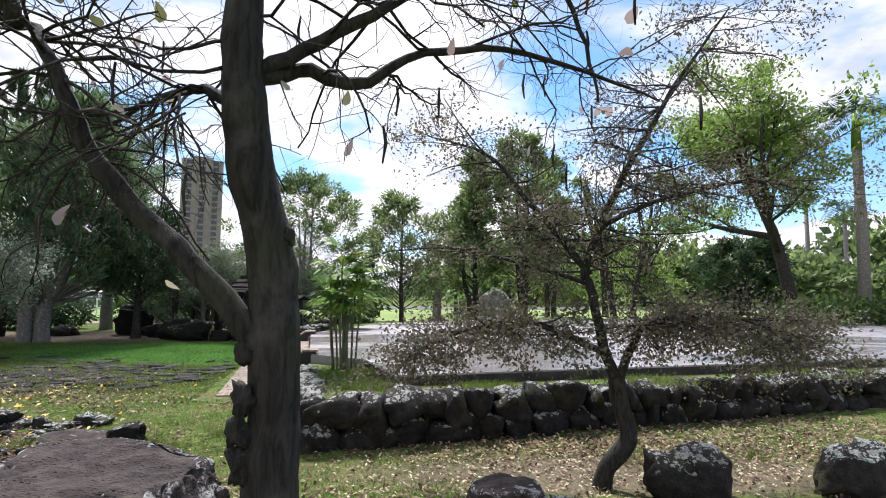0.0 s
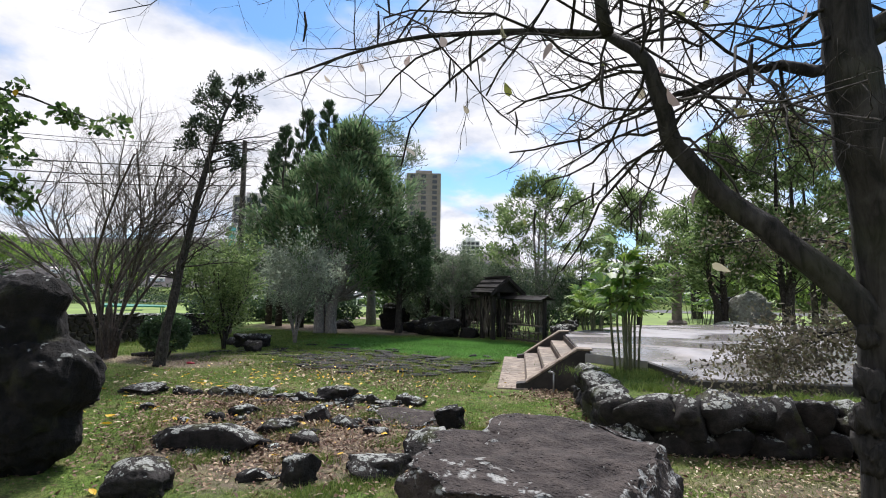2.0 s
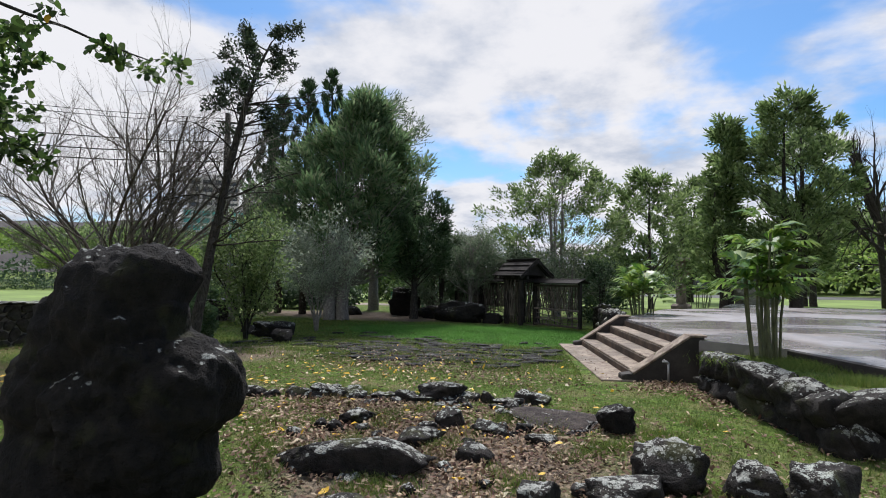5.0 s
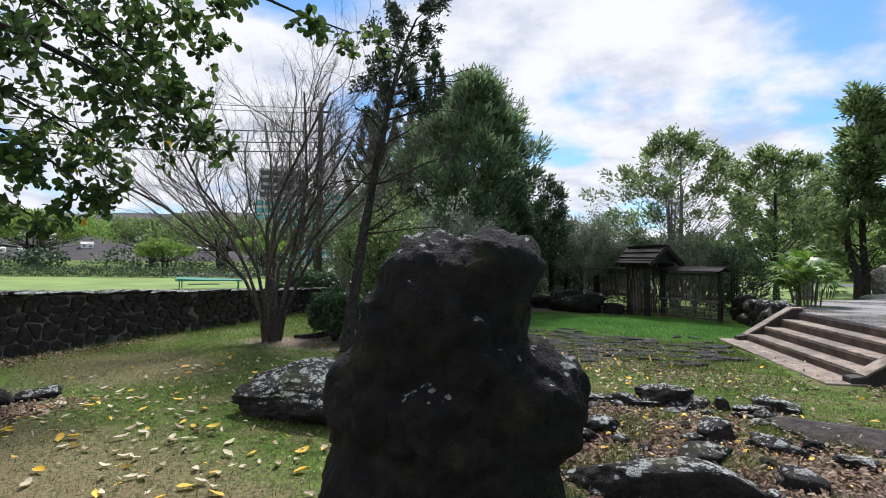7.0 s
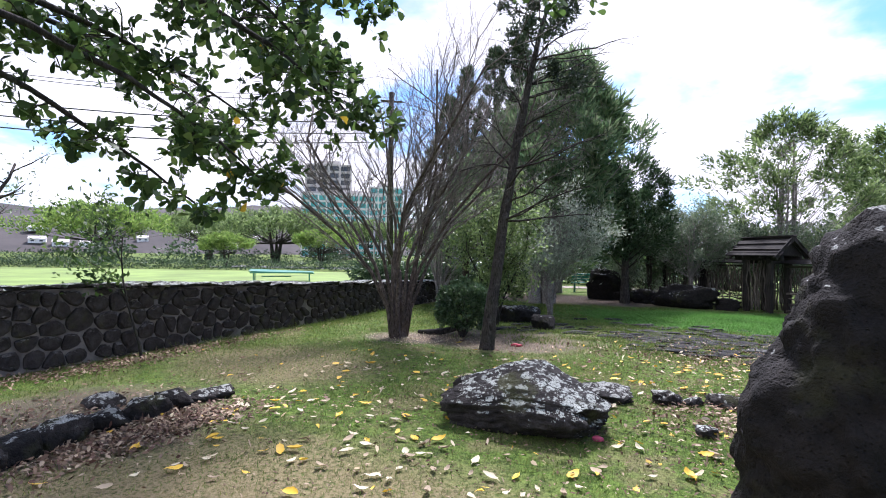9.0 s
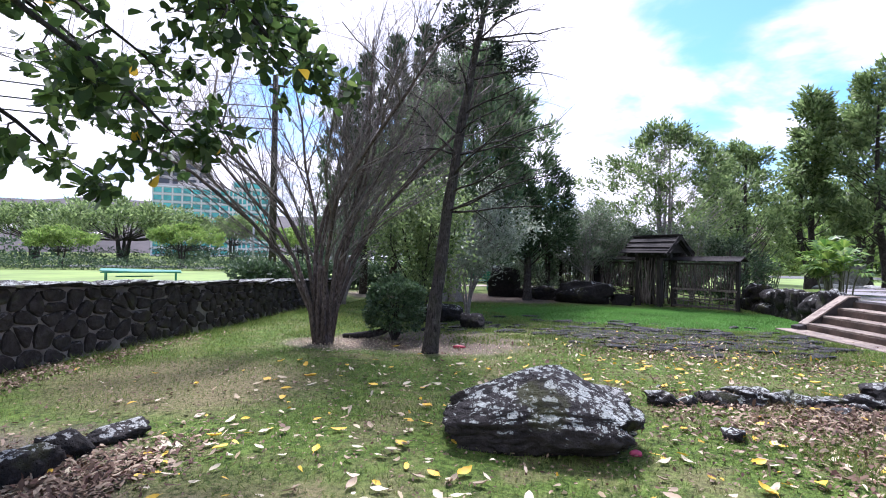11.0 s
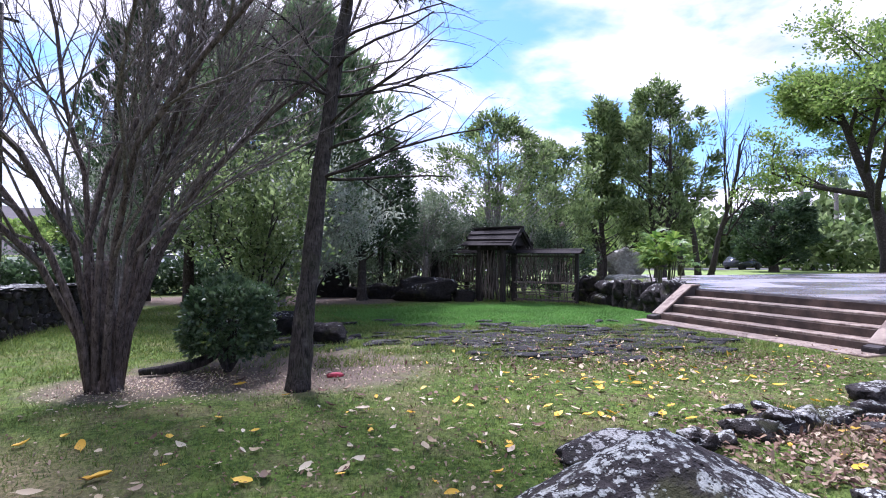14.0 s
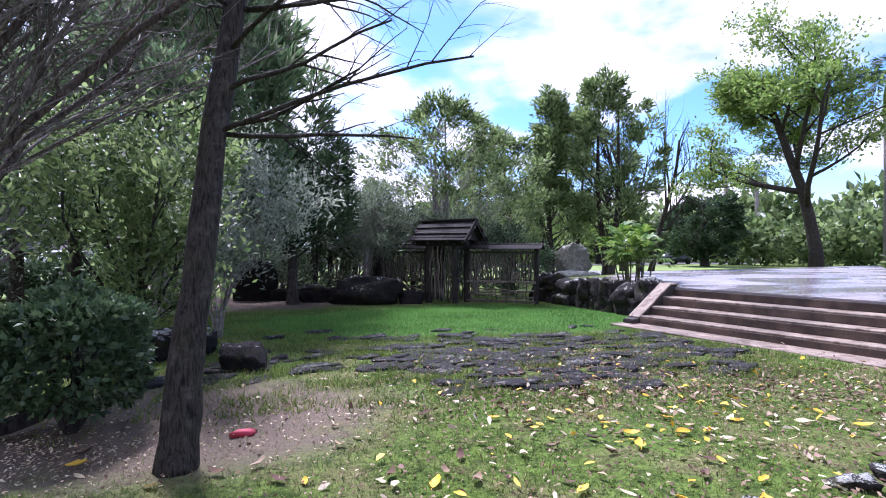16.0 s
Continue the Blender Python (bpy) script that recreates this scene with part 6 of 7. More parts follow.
def far_house(x, y, z, w, turn):
    top = empty("house", x, y, z, turn)
    part("wall", box(w, w * 0.7, 5.0, 0.05, pose(0, 0, 2.5)), M_WHITE, top)
    part("roof", prism([(-w * 0.42, 0.0), (w * 0.42, 0.0), (0.0, 3.0)], -w * 0.52, w * 0.52), M_GREYWALL, top).matrix_basis = pose(0, 0, 5.0, 90, 0, 90)
    for i in (-1, 1):
        part("window", box(w * 0.2, 0.2, 1.6, 0.02, pose(i * w * 0.25, -w * 0.35, 2.8)), M_DARKGLASS, top)
    tagged(top, "small white house at the foot of the hill", "house", "houses on the hillside")


_h = random.Random(3)
for i in range(16):
    a, d = radians(_h.uniform(40, 78)), _h.uniform(700, 770)
    far_house(-math.sin(a) * d, math.cos(a) * d, (d - 675) / 225 * 68 - 3, _h.uniform(10, 16), _h.uniform(20, 90))


# ---- fallen limb, bush litter, small things on the lawn ----
log = new("fallen_limb", tubes("fallen_limb", [smooth_path([(-13.25, 8.75, 0.06), (-12.95, 8.85, 0.07), (-12.65, 9.05, 0.12), (-12.42, 9.3, 0.30)], [0.035, 0.06, 0.065, 0.05], 0.004, 5)], M_BARK))
tagged(log, "curved dark fallen limb lying beside the bush", "log")


def leaf_mesh(length, width, seed, mat):
    """A curled fallen leaf with a midrib fold and a pointed end."""
    rng = random.Random(seed)
    n = 6
    curl, fold, twist = rng.uniform(0.2, 0.9), rng.uniform(0.1, 0.7), rng.uniform(-0.8, 0.8)
    verts, faces = [], []
    for i in range(n + 1):
        t = i / n
        w = width * 0.5 * math.sin(math.pi * min(1, t * 0.92 + 0.06)) ** 0.75 * rng.uniform(0.78, 1.12)
        x = (t - 0.5) * length
        z = 0.012 + curl * length * (t - 0.5) ** 2
        for q in (-1, 0, 1):
            verts.append((x, q * w, z + abs(q) * w * fold + q * w * twist * (t - 0.3)))
    for i in range(n):
        for j in range(2):
            a = i * 3 + j
            faces.append((a, a + 3, a + 4, a + 1))
    verts += [(-0.5 * length - 0.03, 0.004, 0.02), (-0.5 * length, 0.004, verts[1][2]), (-0.5 * length, -0.004, verts[1][2])]
    m = len(verts)
    faces.append((m - 3, m - 2, m - 1))
    return mesh_from("fallen_leaf", verts, faces, mat)


YELLOW = [leaf_mesh(0.135, 0.075, 200 + i, M_YELLOW) for i in range(7)]
CREAM = [leaf_mesh(0.12, 0.062, 220 + i, M_CREAM) for i in range(8)]
BROWN = [leaf_mesh(0.12, 0.06, 240 + i, M_LITTER) for i in range(5)]


def scatter_leaves():
    """Leaves near the walk lie singly; those farther off are joined by colour."""
    rng = random.Random(17)
    made, rest = 0, {"yellow": [], "cream": [], "brown": []}
    zones = [(-7.7, 4.9, 0.8, 0.7, 55), (-10.6, 3.6, 1.9, 1.4, 160), (-9.0, 3.2, 1.5, 0.8, 45), (-12.0, 3.2, 0.9, 0.9, 40), (-12.3, 3.0, 0.4, 0.7, 14), (-8.2, 2.6, 1.5, 1.0, 20), (-11.6, 5.6, 1.8, 1.2, 80), (-8.2, 6.3, 2.2, 1.3, 110),
             (-6.2, 5.0, 1.6, 1.3, 45), (-9.6, 6.6, 2.0, 1.2, 40), (-5.6, 7.8, 1.4, 1.2, 25), (-7.0, 5.7, 0.8, 0.8, 20), (-8.8, 7.9, 1.8, 0.9, 80), (-6.2, 7.4, 1.2, 0.9, 50)]
    for cx, cy, sx, sy, n in zones:
        for i in range(n):
            x, y = rng.gauss(cx, sx * 0.75), rng.gauss(cy, sy * 0.75)
            if math.hypot(x + 6.96, y - 2.8) < 0.75 or math.hypot(x + 9.47, y - 4.62) < 0.9 or x < -15.4:
                continue
            kind = rng.random()
            pool, what, hue = (YELLOW, "yellow", "bright yellow fallen leaf lying on the turf") if kind < 0.27 else (CREAM, "cream", "pale cream fallen leaf curled on the turf") if kind < 0.70 else (BROWN, "brown", "brown dry fallen leaf curled on the turf")
            me = pool[rng.randrange(len(pool))]
            m = pose(x, y, ground_z(x, y) + 0.012, rng.uniform(-16, 16), rng.uniform(-16, 16) + (180 if rng.random() < 0.2 else 0), rng.uniform(0, 360)) @ Matrix.Scale(rng.uniform(0.5, 1.05), 4)
            if y < 5.6 and made < 300:
                ob = new("fallen_leaf", me)
                ob.matrix_world = m
                tagged(ob, hue, "leaf", "fallen " + what + " leaves")
                made += 1
            else:
                rest[what].append((me, m))
    for what, leaves in rest.items():
        verts, faces = [], []
        for me, m in leaves:
            o = len(verts)
            verts += [m @ v.co for v in me.vertices]
            faces += [tuple(o + k for k in f.vertices) for f in me.polygons]
        ob = new(what + "_leaf_scatter", mesh_from(what + "_leaf_scatter", verts, faces, leaves[0][0].materials[0]))
        tagged(ob, what + " fallen leaves strewn over the farther lawn", "leaves", kind="stuff")


scatter_leaves()


def litter(name, zones, seed, mat, size, label, lift=0.01):
    rs = np.random.RandomState(seed)
    faces = []
    for cx, cy, sx, sy, n in zones:
        c = np.stack([rs.normal(cx, sx * 0.6, n), rs.normal(cy, sy * 0.6, n), np.zeros(n)], 1)
        c[:, 2] = [ground_z(x, y) + lift for x, y in c[:, :2]]
        c[:, 2] += rs.uniform(0, 0.025, n)
        a = rs.normal(size=(n, 3))
        a[:, 2] *= 0.3
        a = unit(a)
        side = unit(np.cross(a, np.array([0, 0, 1.0]) + rs.normal(size=(n, 3)) * 0.4))
        ln, wd = size * rs.uniform(0.5, 1.3, (n, 1)), size * 0.5 * rs.uniform(0.5, 1.2, (n, 1))
        up = np.array([0, 0, 1.0]) * size * rs.uniform(0, 0.3, (n, 1))
        bend = rs.uniform(-0.25, 0.25, (n, 1)) * wd

        def at(t, w):
            return c + a * ln * t + side * (wd * w + bend * np.sin(t * 3)) + up * (abs(w) * 1.6 + 0.5 * t * t)
        faces.append(np.stack([at(0, 0), at(0.35, 0.42), at(0.7, 0.45), at(1.0, 0.04), at(0.68, -0.45), at(0.3, -0.4)], 1))
    ob = new(name, quads_mesh(name, np.concatenate(faces), mat, 6))
    tagged(ob, label, "leaves", kind="stuff")


litter("leaf_litter", [(-5.0, 4.8, 2.0, 1.3, 6500), (-6.0, 6.2, 1.6, 0.5, 1500), (-6.3, 4.5, 1.2, 1.0, 1500), (2.0, 6.3, 3.5, 0.7, 4500), (1.5, 4.8, 3.5, 1.2, 1500), (5.0, 7.3, 3.0, 0.8, 2500), (-12.25, 2.6, 0.36, 1.0, 2400), (-13.4, 2.2, 0.8, 1.4, 700), (-1.0, 3.8, 1.5, 1.0, 900), (-3.0, 8.4, 0.6, 0.4, 350),
                        (-15.35, 4.0, 0.35, 1.6, 1500), (-15.6, 6.4, 0.25, 1.5, 600), (-7.2, 10.4, 2.6, 1.1, 700), (-7.2, 8.9, 2.2, 0.5, 900), (-5.5, 8.4, 1.2, 0.6, 350)], 8, M_LITTER, 0.06, "dry brown and reddish leaf litter between the rocks")
litter("pale_litter", [(2.0, 5.6, 2.6, 0.8, 1600), (0.5, 4.4, 1.6, 0.8, 500), (4.5, 6.6, 1.8, 0.7, 800)], 43, M_CREAM, 0.045, "pale dry leaf scraps below the low wall")
litter("ridge_litter", [(-7.0, 5.85, 1.0, 0.45, 1500), (-7.6, 5.3, 0.8, 0.6, 350)], 41, M_LITTER, 0.065, "reddish brown leaf litter heaped before the low rocks")
litter("petal_litter", [(-13.1, 8.1, 0.8, 0.6, 900), (-12.4, 8.4, 0.9, 0.5, 600), (-11.0, 8.6, 1.5, 0.9, 300)], 9, M_CREAM, 0.03, "small pale dry petals under the bare tree")
litter("lawn_litter", [(-9.5, 5.0, 5.0, 3.5, 7500), (-7.0, 8.5, 4.0, 2.5, 6000), (-8.5, 12.5, 4.0, 2.0, 700)], 10, M_LITTER, 0.035, "scattered scraps of dry leaf on the lawn")


litter("far_cream_leaves", [(-8.0, 8.5, 3.2, 2.2, 190), (-11.0, 5.0, 2.5, 2.0, 90), (-6.0, 6.5, 1.8, 1.5, 120)], 11, M_CREAM, 0.075, "pale fallen leaves strewn over the lawn", 0.02)
litter("far_yellow_leaves", [(-7.0, 8.8, 2.4, 1.3, 90), (-11.0, 4.5, 2.5, 2.0, 30), (-5.6, 5.6, 1.8, 1.5, 80)], 12, M_YELLOW, 0.085, "yellow fallen leaves strewn over the lawn", 0.02)


def paved(x, y):
    """Under the steps, the terrace or the low walls."""
    return (8.45 < y < 13.2 and x > -4.12 - 0.19 * (y - 8.56)) or (y >= 13.2 and x > -4.1) or (x > -2.0 and y > 6.3) or (y > 7.4 and x > -2.4)


def sunken_stones():
    rng = random.Random(23)
    pool = [rock_mesh("sunken_stone", 1, 1, 1, 300 + i, M_SUNKEN, rough=0.45, sub=3, top=0.6) for i in range(6)]
    for i in range(300):
        x, y = rng.gauss(-7.6, 2.3), rng.gauss(10.9, 1.0)
        if paved(x + 0.3, y) or (x < -9.3 and y < 10.2) or y < 9.0:
            continue
        ob = new("sunken_stone", pool[rng.randrange(6)])
        w = rng.uniform(0.09, 0.25)
        ob.matrix_world = pose(x, y, ground_z(x, y) - 0.05, rng.uniform(-3, 3), rng.uniform(-3, 3), rng.uniform(-40, 40)) @ Matrix.Diagonal((w * 1.3, w * 0.85, rng.uniform(0.08, 0.13), 1))
        tagged(ob, "flat dark stone sunk level with the turf", "stone", "sunken stones")


sunken_stones()


def blades(name, count, seed, box_, high, mat, keep, label, wide=0.006):
    """Single grass blades over a rectangle, thinned by keep(x, y)."""
    rs = np.random.RandomState(seed)
    x0, x1, y0, y1 = box_
    x, y = rs.uniform(x0, x1, count), rs.uniform(y0, y1, count)
    ok = np.array([rs_ < keep(a, b) for a, b, rs_ in zip(x, y, rs.rand(count))])
    x, y = x[ok], y[ok]
    z = np.array([ground_z(a, b) for a, b in zip(x, y)]) - 0.004
    n = len(x)
    base = np.stack([x, y, z], 1)
    an = rs.uniform(0, 6.28, n)
    side = np.stack([np.cos(an), np.sin(an), np.zeros(n)], 1) * wide * 0.5 * rs.uniform(0.6, 1.4, (n, 1))
    h = high * rs.uniform(0.4, 1.2, (n, 1))
    tip = base + np.concatenate([rs.normal(size=(n, 2)) * h * 0.55, h], 1)
    ob = new(name, quads_mesh(name, np.stack([base - side, base + side, tip], 1), mat, 3))
    tagged(ob, label, "grass", kind="stuff")


def oval(x, y, cx, cy, rx, ry):
    return ((x - cx) / rx) ** 2 + ((y - cy) / ry) ** 2


def lawn_keep(x, y):
    v = 0.5 + 0.9 * noise.noise(Vector((x * 0.9, y * 0.9, 3.0)))
    for cx, cy, rx, ry in ((-11.7, 9.0, 1.8, 1.2), (-13.5, 19.2, 6.0, 2.2), (-5.2, 4.6, 1.7, 1.4), (-13.2, 8.3, 0.9, 0.7), (-13.2, 2.6, 1.3, 1.3)):
        if oval(x, y, cx, cy, rx, ry) < 1:
            v *= 0.15
    if paved(x, y) or oval(x, y, -7.2, 14.9, 4.4, 2.3) < 1:
        return 0.0
    if oval(x, y, -7.6, 10.9, 4.6, 1.9) < 1:
        v *= 0.45
    if oval(x, y, -9.4, 1.9, 3.6, 1.5) < 1 or oval(x, y, -13.4, 5.0, 1.8, 1.3) < 1:
        v *= 0.40
    return v


blades("turf", 330000, 5, (-16.3, 0.5, 1.2, 8.5), 0.045, M_GRASS, lawn_keep, "short green turf blades")
blades("turf_far", 200000, 6, (-16.3, -3.9, 8.5, 17.5), 0.055, M_GRASS, lawn_keep, "short green turf blades", 0.012)
blades("dry_turf", 80000, 7, (-16.0, 4.5, 1.2, 7.5), 0.03, M_GRASS_DRY, lambda x, y: 0.45 - 0.9 * noise.noise(Vector((x * 0.9, y * 0.9, 3.0))) if not paved(x, y) else 0, "short dry straw-coloured turf blades")


blades("new_lawn", 90000, 13, (-12.5, -3.9, 12.0, 17.9), 0.05, M_GRASS_FRESH, lambda x, y: 0.0 if paved(x, y) else max(0.0, 1.6 - oval(x, y, -7.2, 14.9, 4.6, 2.4)), "fresh bright green lawn before the gate", 0.010)


blades("stone_turf", 45000, 14, (-12.0, -3.9, 9.0, 12.6), 0.075, M_GRASS, lambda x, y: 0.0 if paved(x, y) else max(0.0, 0.35 + 1.6 * noise.noise(Vector((x * 1.6, y * 2.6, 5.0)))), "grass growing between the sunken stones", 0.012)


def tuft_keep(x, y):
    return max(0.0, noise.noise(Vector((x * 2.2, y * 2.2, 9.0))) * 2.2 - 0.55)


blades("mossy_tufts", 90000, 18, (-7.6, -2.6, 3.2, 7.0), 0.085, M_GRASS, lambda x, y: max(0.0, noise.noise(Vector((x * 1.7, y * 1.7, 21.0))) * 2.6 - 0.15), "green grass patches among the rocks", 0.008)
blades("rough_tufts", 30000, 8, (-7.4, -2.4, 3.2, 6.8), 0.10, M_GRASS_DRY, tuft_keep, "rough dry grass tufts among the rocks", 0.007)
blades("green_tufts", 26000, 9, (-2.6, 6.0, 5.2, 6.2), 0.09, M_GRASS, tuft_keep, "green grass tufts below the low wall", 0.008)
blades("wall_grass", 14000, 10, (-16.6, -14.6, 3.0, 13.0), 0.14, M_GRASS, lambda x, y: 0.9 * max(0, 1 - abs(x + 15.9 + (y - 4.6) * 0.06 - 0.3) / 0.3) if y > 5.5 else 0.1, "longer grass along the foot of the wall", 0.009)


def bed_grass():
    rs = np.random.RandomState(12)
    pts = []
    for cx, cy, r, n in ((-1.35, 8.1, 0.75, 5000), (-1.1, 7.0, 0.4, 2200), (0.5, 7.2, 0.5, 1200), (3.0, 7.8, 0.6, 1600), (6.0, 8.75, 0.7, 1600)):
        pts.append(np.stack([rs.normal(cx, r * 0.6, n), rs.normal(cy, r * 0.35, n), np.full(n, 0.525)], 1))
    base = np.concatenate(pts)
    n = len(base)
    an = rs.uniform(0, 6.28, n)
    side = np.stack([np.cos(an), np.sin(an), np.zeros(n)], 1) * 0.004
    h = 0.09 * rs.uniform(0.4, 1.3, (n, 1))
    tip = base + np.concatenate([rs.normal(size=(n, 2)) * h * 0.6, h], 1)
    ob = new("bed_grass", quads_mesh("bed_grass", np.stack([base - side, base + side, tip], 1), M_GRASS, 3))
    tagged(ob, "green grass growing on the raised bed", "grass", kind="stuff")


bed_grass()


# ---- field furniture, poles and wires ----
def field_shelter(x, y, turn):
    top = empty("practice_frame", x, y, 0, turn)
    for px in (-1.5, 1.5):
        for py in (-0.5, 0.5):
            part("post", box(0.06, 0.06, 0.5, 0.01, pose(px, py, 0.25)), M_GREENPAINT, top)
    for py in (-0.5, 0.5):
        part("rail", box(3.4, 0.07, 0.07, 0.012, pose(0, py, 0.5)), M_GREENPAINT, top)
    part("top_panel", box(3.5, 1.0, 0.035, 0.012, pose(0, 0, 0.56, 5, 2, 0)), M_GREENPAINT, top)
    part("bench_seat", box(1.6, 0.3, 0.05, 0.015, pose(-0.3, 0, 0.28)), M_GREENPAINT, top)
    tagged(top, "green painted low metal shelter on the field", "bench")


field_shelter(-30.2, 21.4, 44)


def pole(name, x, y, h, r, mat, label, lamp=False):
    top = empty(name, x, y, 0)
    part_mesh("shaft", tubes("shaft", [[(Vector((0, 0, -0.1)), r), (Vector((0, 0, h * 0.5)), r * 0.85), (Vector((0, 0, h)), r * 0.7)]], mat), top)
    if lamp:
        part("lamp_head", box(0.5, 0.2, 0.1, 0.03, pose(0.2, 0, h)), M_METAL, top)
    else:
        part("crossarm", box(1.2, 0.1, 0.1, 0.02, pose(0, 0, h - 0.5, 0, 0, 40)), M_BARK_DARK, top)
    tagged(top, label, "pole")


pole("utility_pole", -24.4, 23.7, 10.6, 0.2, M_BARK_DARK, "dark wooden utility pole carrying wires")
pole("utility_pole", -48.0, -6.0, 11.5, 0.2, M_BARK_DARK, "dark wooden utility pole carrying wires")
pole("lamp_pole", -26.35, 24.9, 3.5, 0.07, M_METAL, "slim grey metal pole with a small lamp", True)
for i, (z, off) in enumerate(((10.3, 0.0), (10.1, 0.6), (9.0, 0.2), (8.4, 0.3), (7.9, 0.3))):
    a, b = Vector((-24.4 + off, 23.7 + off, z)), Vector((-48.0 + off, -6.0 + off, z + 0.7))
    pts = [(a.lerp(b, t / 12) - Vector((0, 0, 1.4 * 4 * (t / 12) * (1 - t / 12))), 0.016 if i < 2 else 0.028) for t in range(13)]
    w = new("overhead_wire", tubes("overhead_wire", [pts], M_CABLE, 4))
    tagged(w, "black overhead wire sagging between two poles", "wire", "overhead wires")


def car(x, y, turn, paint, label):
    top = empty("car", x, y, -0.03, turn)
    bm = bmesh.new()
    side = [(-2.1, 0.35), (2.15, 0.35), (2.2, 0.75), (1.3, 0.95), (0.55, 1.45), (-1.3, 1.48), (-2.0, 1.0), (-2.15, 0.7)]
    a = [bm.verts.new((px, -0.85, pz)) for px, pz in side]
    b = [bm.verts.new((px, 0.85, pz)) for px, pz in side]
    bm.faces.new(a)
    bm.faces.new(list(reversed(b)))
    for i in range(len(side)):
        bm.faces.new((a[i], b[i], b[(i + 1) % 8], a[(i + 1) % 8]))
    bmesh.ops.recalc_face_normals(bm, faces=bm.faces[:])
    bmesh.ops.bevel(bm, geom=bm.edges[:], offset=0.08, segments=2, affect="EDGES")
    part("body", bm, paint, top, smooth=True)
    for sy in (-0.86, 0.86):
        part("side_window", box(1.9, 0.03, 0.36, 0.01, pose(-0.35, sy, 1.18)), M_DARKGLASS, top)
        for px in (-1.35, 1.35):
            bm = bmesh.new()
            bmesh.ops.create_cone(bm, cap_ends=True, segments=18, radius1=0.33, radius2=0.33, depth=0.22, matrix=pose(px, sy, 0.33, 90, 0, 0))
            part("wheel", bm, M_RUBBER, top)
    part("windscreen", box(0.03, 1.4, 0.6, 0.01, pose(0.98, 0, 1.22, 0, -56, 0)), M_DARKGLASS, top)
    tagged(top, label, "car", "parked cars")


car(37.8, 54.9, 20, M_WHITE, "white parked car beyond the terrace")
car(31.0, 57.0, 15, M_DARKGLASS, "dark parked car beyond the terrace")
for i, (x, y, c) in enumerate(((-26.5, 46.0, M_WHITE), (-21.0, 47.0, M_DARKGLASS), (-16.5, 47.5, M_WHITE), (-11.0, 49.0, M_METAL), (-30.5, 45.5, M_METAL), (5.0, 62.0, M_DARKGLASS))):
    car(x, y, 10, c, "parked car on the far road" if c is not M_WHITE else "white parked car on the far road")
road = new("road", mesh_from("road", [(-60, 38, 0.0), (-10, 48.5, 0.0), (45, 58, 0.0), (45, 66, 0.0), (-12, 56, 0.0), (-62, 45, 0.0)], [(0, 1, 2, 3, 4, 5)], M_ASPHALT))
tagged(road, "grey asphalt road beyond the park", "road", kind="structure")
lawn = new("far_lawn", mesh_from("far_lawn", [(-24, 31, 0.012), (-8, 29, 0.012), (2, 31.5, 0.012), (30, 44, 0.012), (45, 57, 0.012), (-10, 47, 0.012), (-40, 40, 0.012)], [(0, 1, 2, 3, 4, 5, 6)], M_FIELD))
tagged(lawn, "sunlit grass verge beyond the garden", "lawn", kind="structure")
path = new("pavement", mesh_from("pavement", [(-18.5, 25.5, 0.016), (-10.5, 26.5, 0.016), (-10.5, 28.0, 0.016), (-18.5, 27.2, 0.016)], [(0, 1, 2, 3)], M_CONCRETE))
tagged(path, "pale concrete path behind the garden", "path", kind="structure")
low_fence = empty("railing", -22.0, 33.0, 0, 8)
for i in range(15):
    part("post", box(0.07, 0.07, 1.1, 0.01, pose(i * 0.95, 0, 0.5)), M_WHITE, low_fence)
for z in (0.45, 1.0):
    part("rail", box(13.4, 0.05, 0.08, 0.01, pose(6.65, 0, z)), M_WHITE, low_fence)
tagged(low_fence, "white railing beside the far path", "railing")

for x, y, r, name, lab, mat in ((-11.09, 8.58, 0.10, "red_flower", "fallen red flower head on bare soil", M_RED), (-8.75, 4.45, 0.05, "pink_flower", "fallen pink flower beside the boulder", M_PINK)):
    ob = new(name, rock_mesh(name, r, r * 0.6, 0.05, 9, mat, rough=0.5, sub=2))
    ob.matrix_world = pose(x, y, ground_z(x, y))
    tagged(ob, lab, "flower")


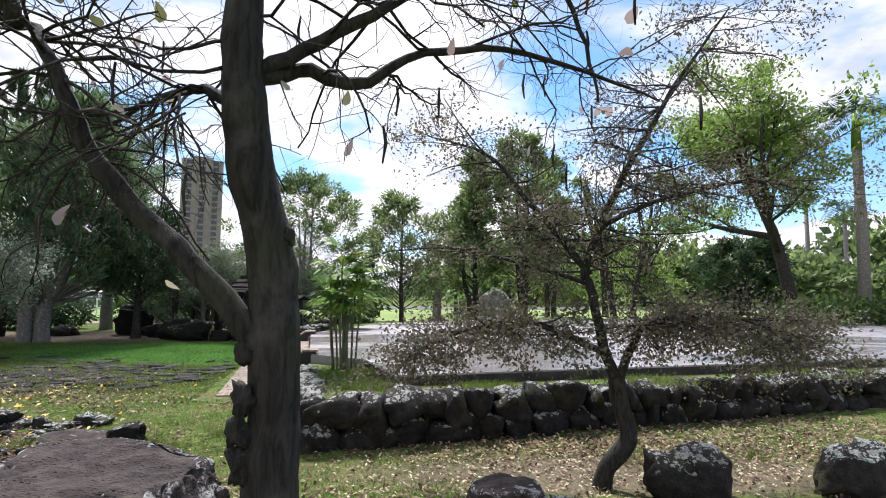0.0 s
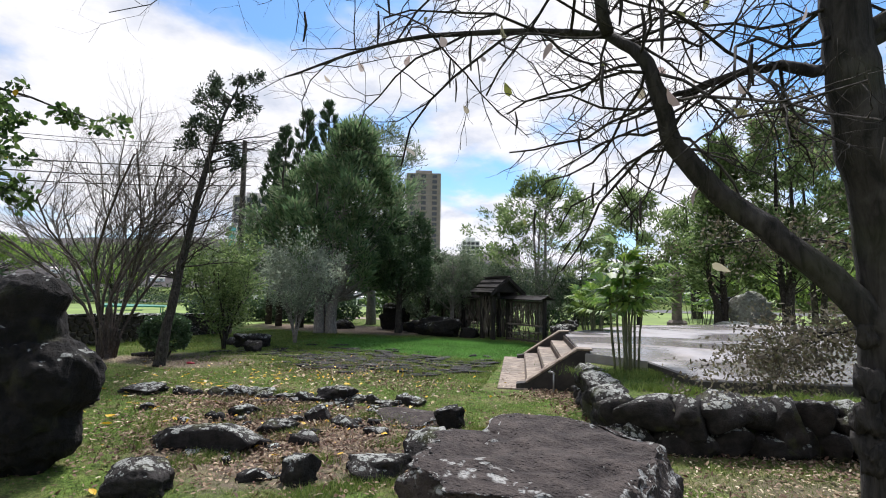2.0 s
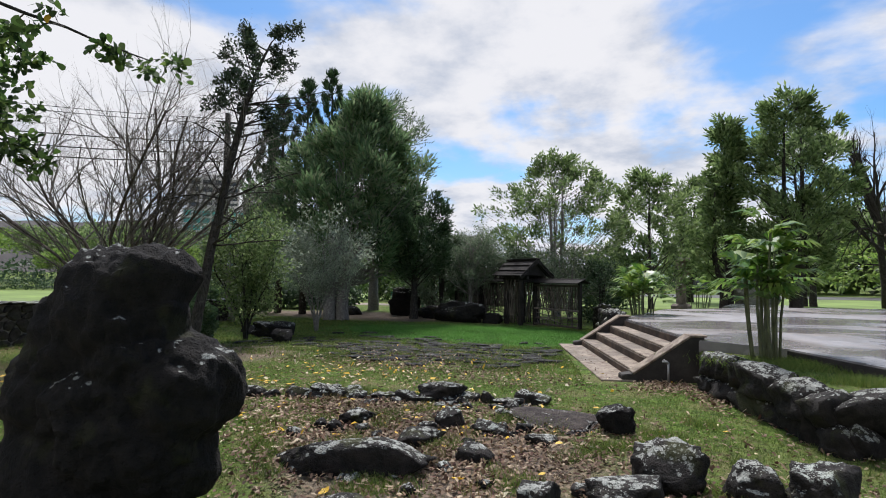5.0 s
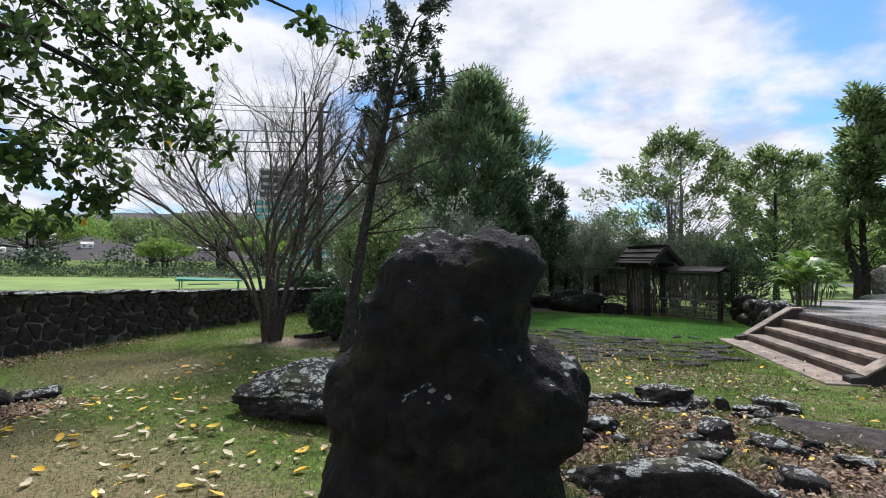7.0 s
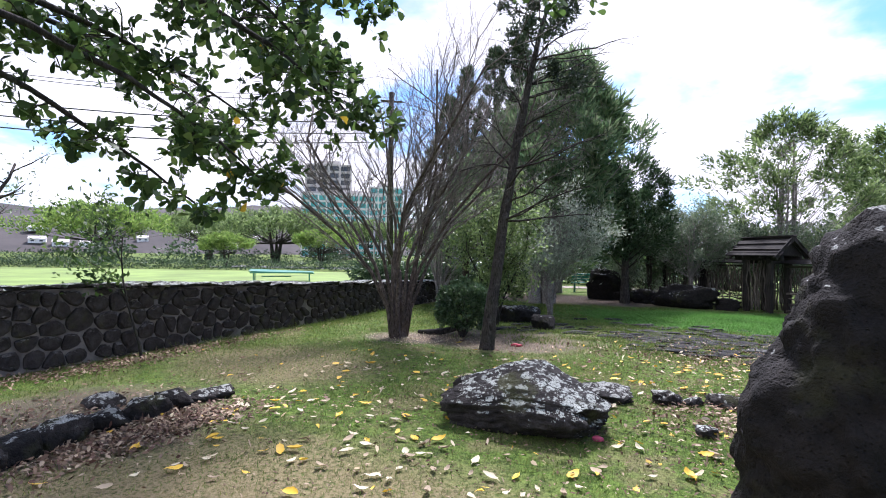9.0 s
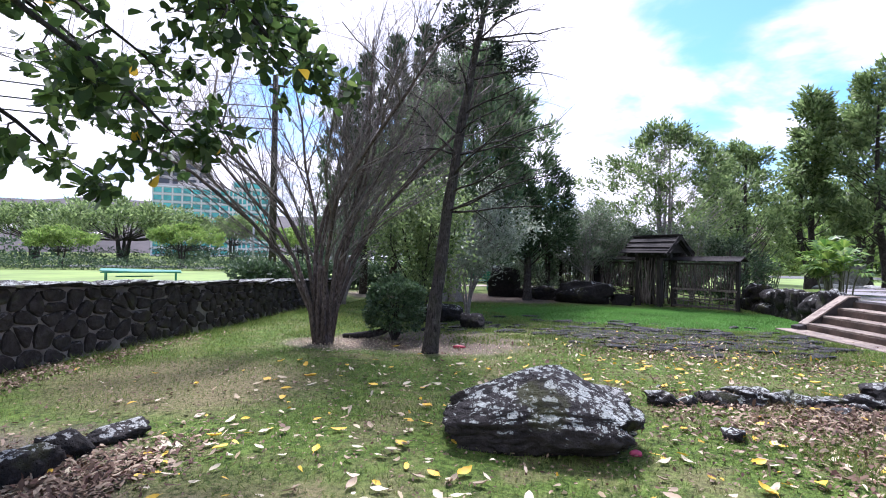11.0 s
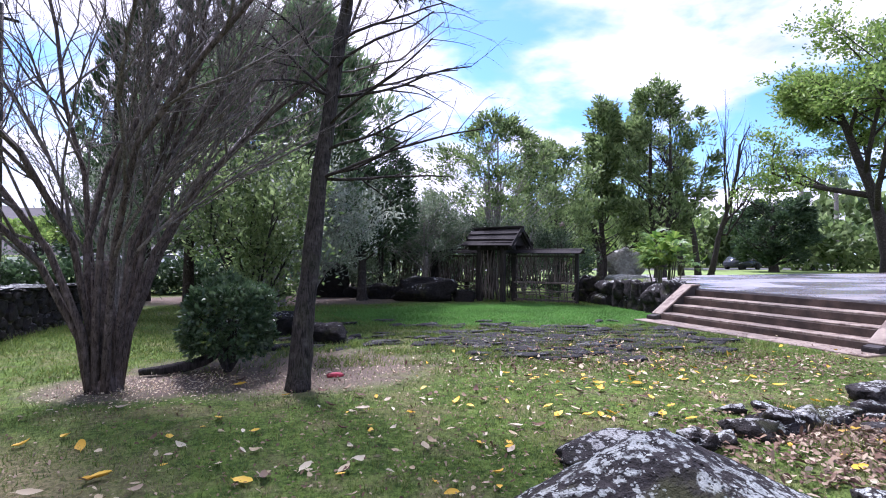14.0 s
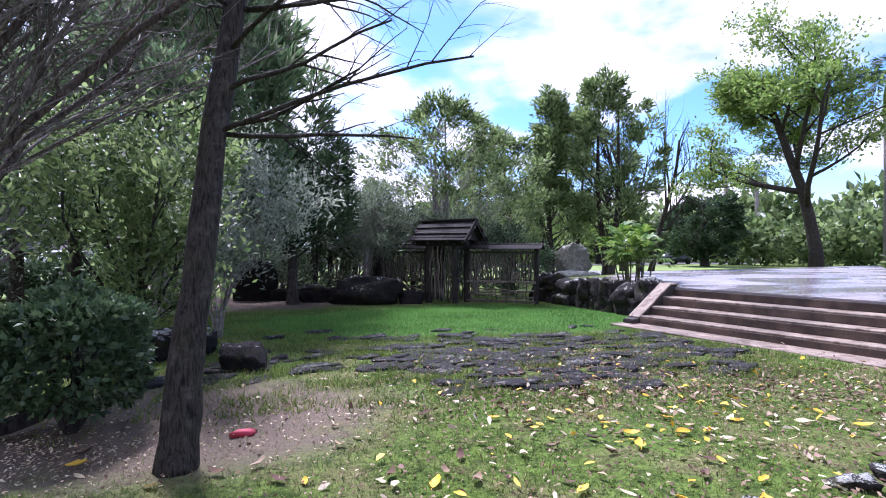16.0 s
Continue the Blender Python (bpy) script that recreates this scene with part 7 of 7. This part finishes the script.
sign = empty("sign_post", -25.2, 26.0, 0, 25)
part("post", box(0.05, 0.05, 1.2, 0.006, pose(0, 0, 0.6)), M_METAL, sign)
part("board", box(0.42, 0.03, 0.34, 0.008, pose(0, -0.03, 1.05)), M_WHITE, sign, "blank white board")
tagged(sign, "small white sign board on a metal post", "sign")


def standpipe(x, y):
    """Short pale garden pipe with an elbow and a tap."""
    top = empty("standpipe", x, y, ground_z(x, y))
    part_mesh("riser", tubes("riser", [[(Vector((0, 0, -0.05)), 0.017), (Vector((0, 0, 0.18)), 0.017), (Vector((0, 0, 0.34)), 0.017)]], M_METAL, 8), top)
    part_mesh("elbow", tubes("elbow", [[(Vector((0, 0, 0.33)), 0.021), (Vector((-0.02, 0, 0.36)), 0.021), (Vector((-0.09, 0, 0.36)), 0.019)]], M_METAL, 8), top)
    part("tap_handle", box(0.012, 0.07, 0.014, 0.004, pose(-0.06, 0, 0.39)), M_METAL, top)
    tagged(top, "short pale metal standpipe beside the concrete steps", "pipe")


standpipe(-2.92, 8.95)
litter("step_litter", [(-2.9, 8.8, 0.35, 0.3, 420), (-2.45, 7.9, 0.25, 0.6, 260)], 31, M_LITTER, 0.07, "reddish dry leaves heaped beside the steps")


def park_bench(x, y, turn):
    top = empty("park_bench", x, y, 0, turn)
    for px in (-0.75, 0.0, 0.75):
        part("leg", box(0.06, 0.42, 0.42, 0.01, pose(px, 0, 0.20)), M_GREENPAINT, top)
        part("back_post", box(0.05, 0.05, 0.45, 0.01, pose(px, 0.22, 0.60, -8, 0, 0)), M_GREENPAINT, top)
    for i in range(4):
        part("seat_slat", box(1.8, 0.085, 0.03, 0.008, pose(0, -0.16 + 0.105 * i, 0.43)), M_GREENPAINT, top)
    for z in (0.55, 0.67, 0.79):
        part("back_slat", box(1.8, 0.03, 0.085, 0.008, pose(0, 0.20 + (z - 0.55) * 0.13, z, -8, 0, 0)), M_GREENPAINT, top)
    tagged(top, "green painted slatted bench on the grass behind the garden", "bench")


park_bench(-13.3, 23.6, 10)
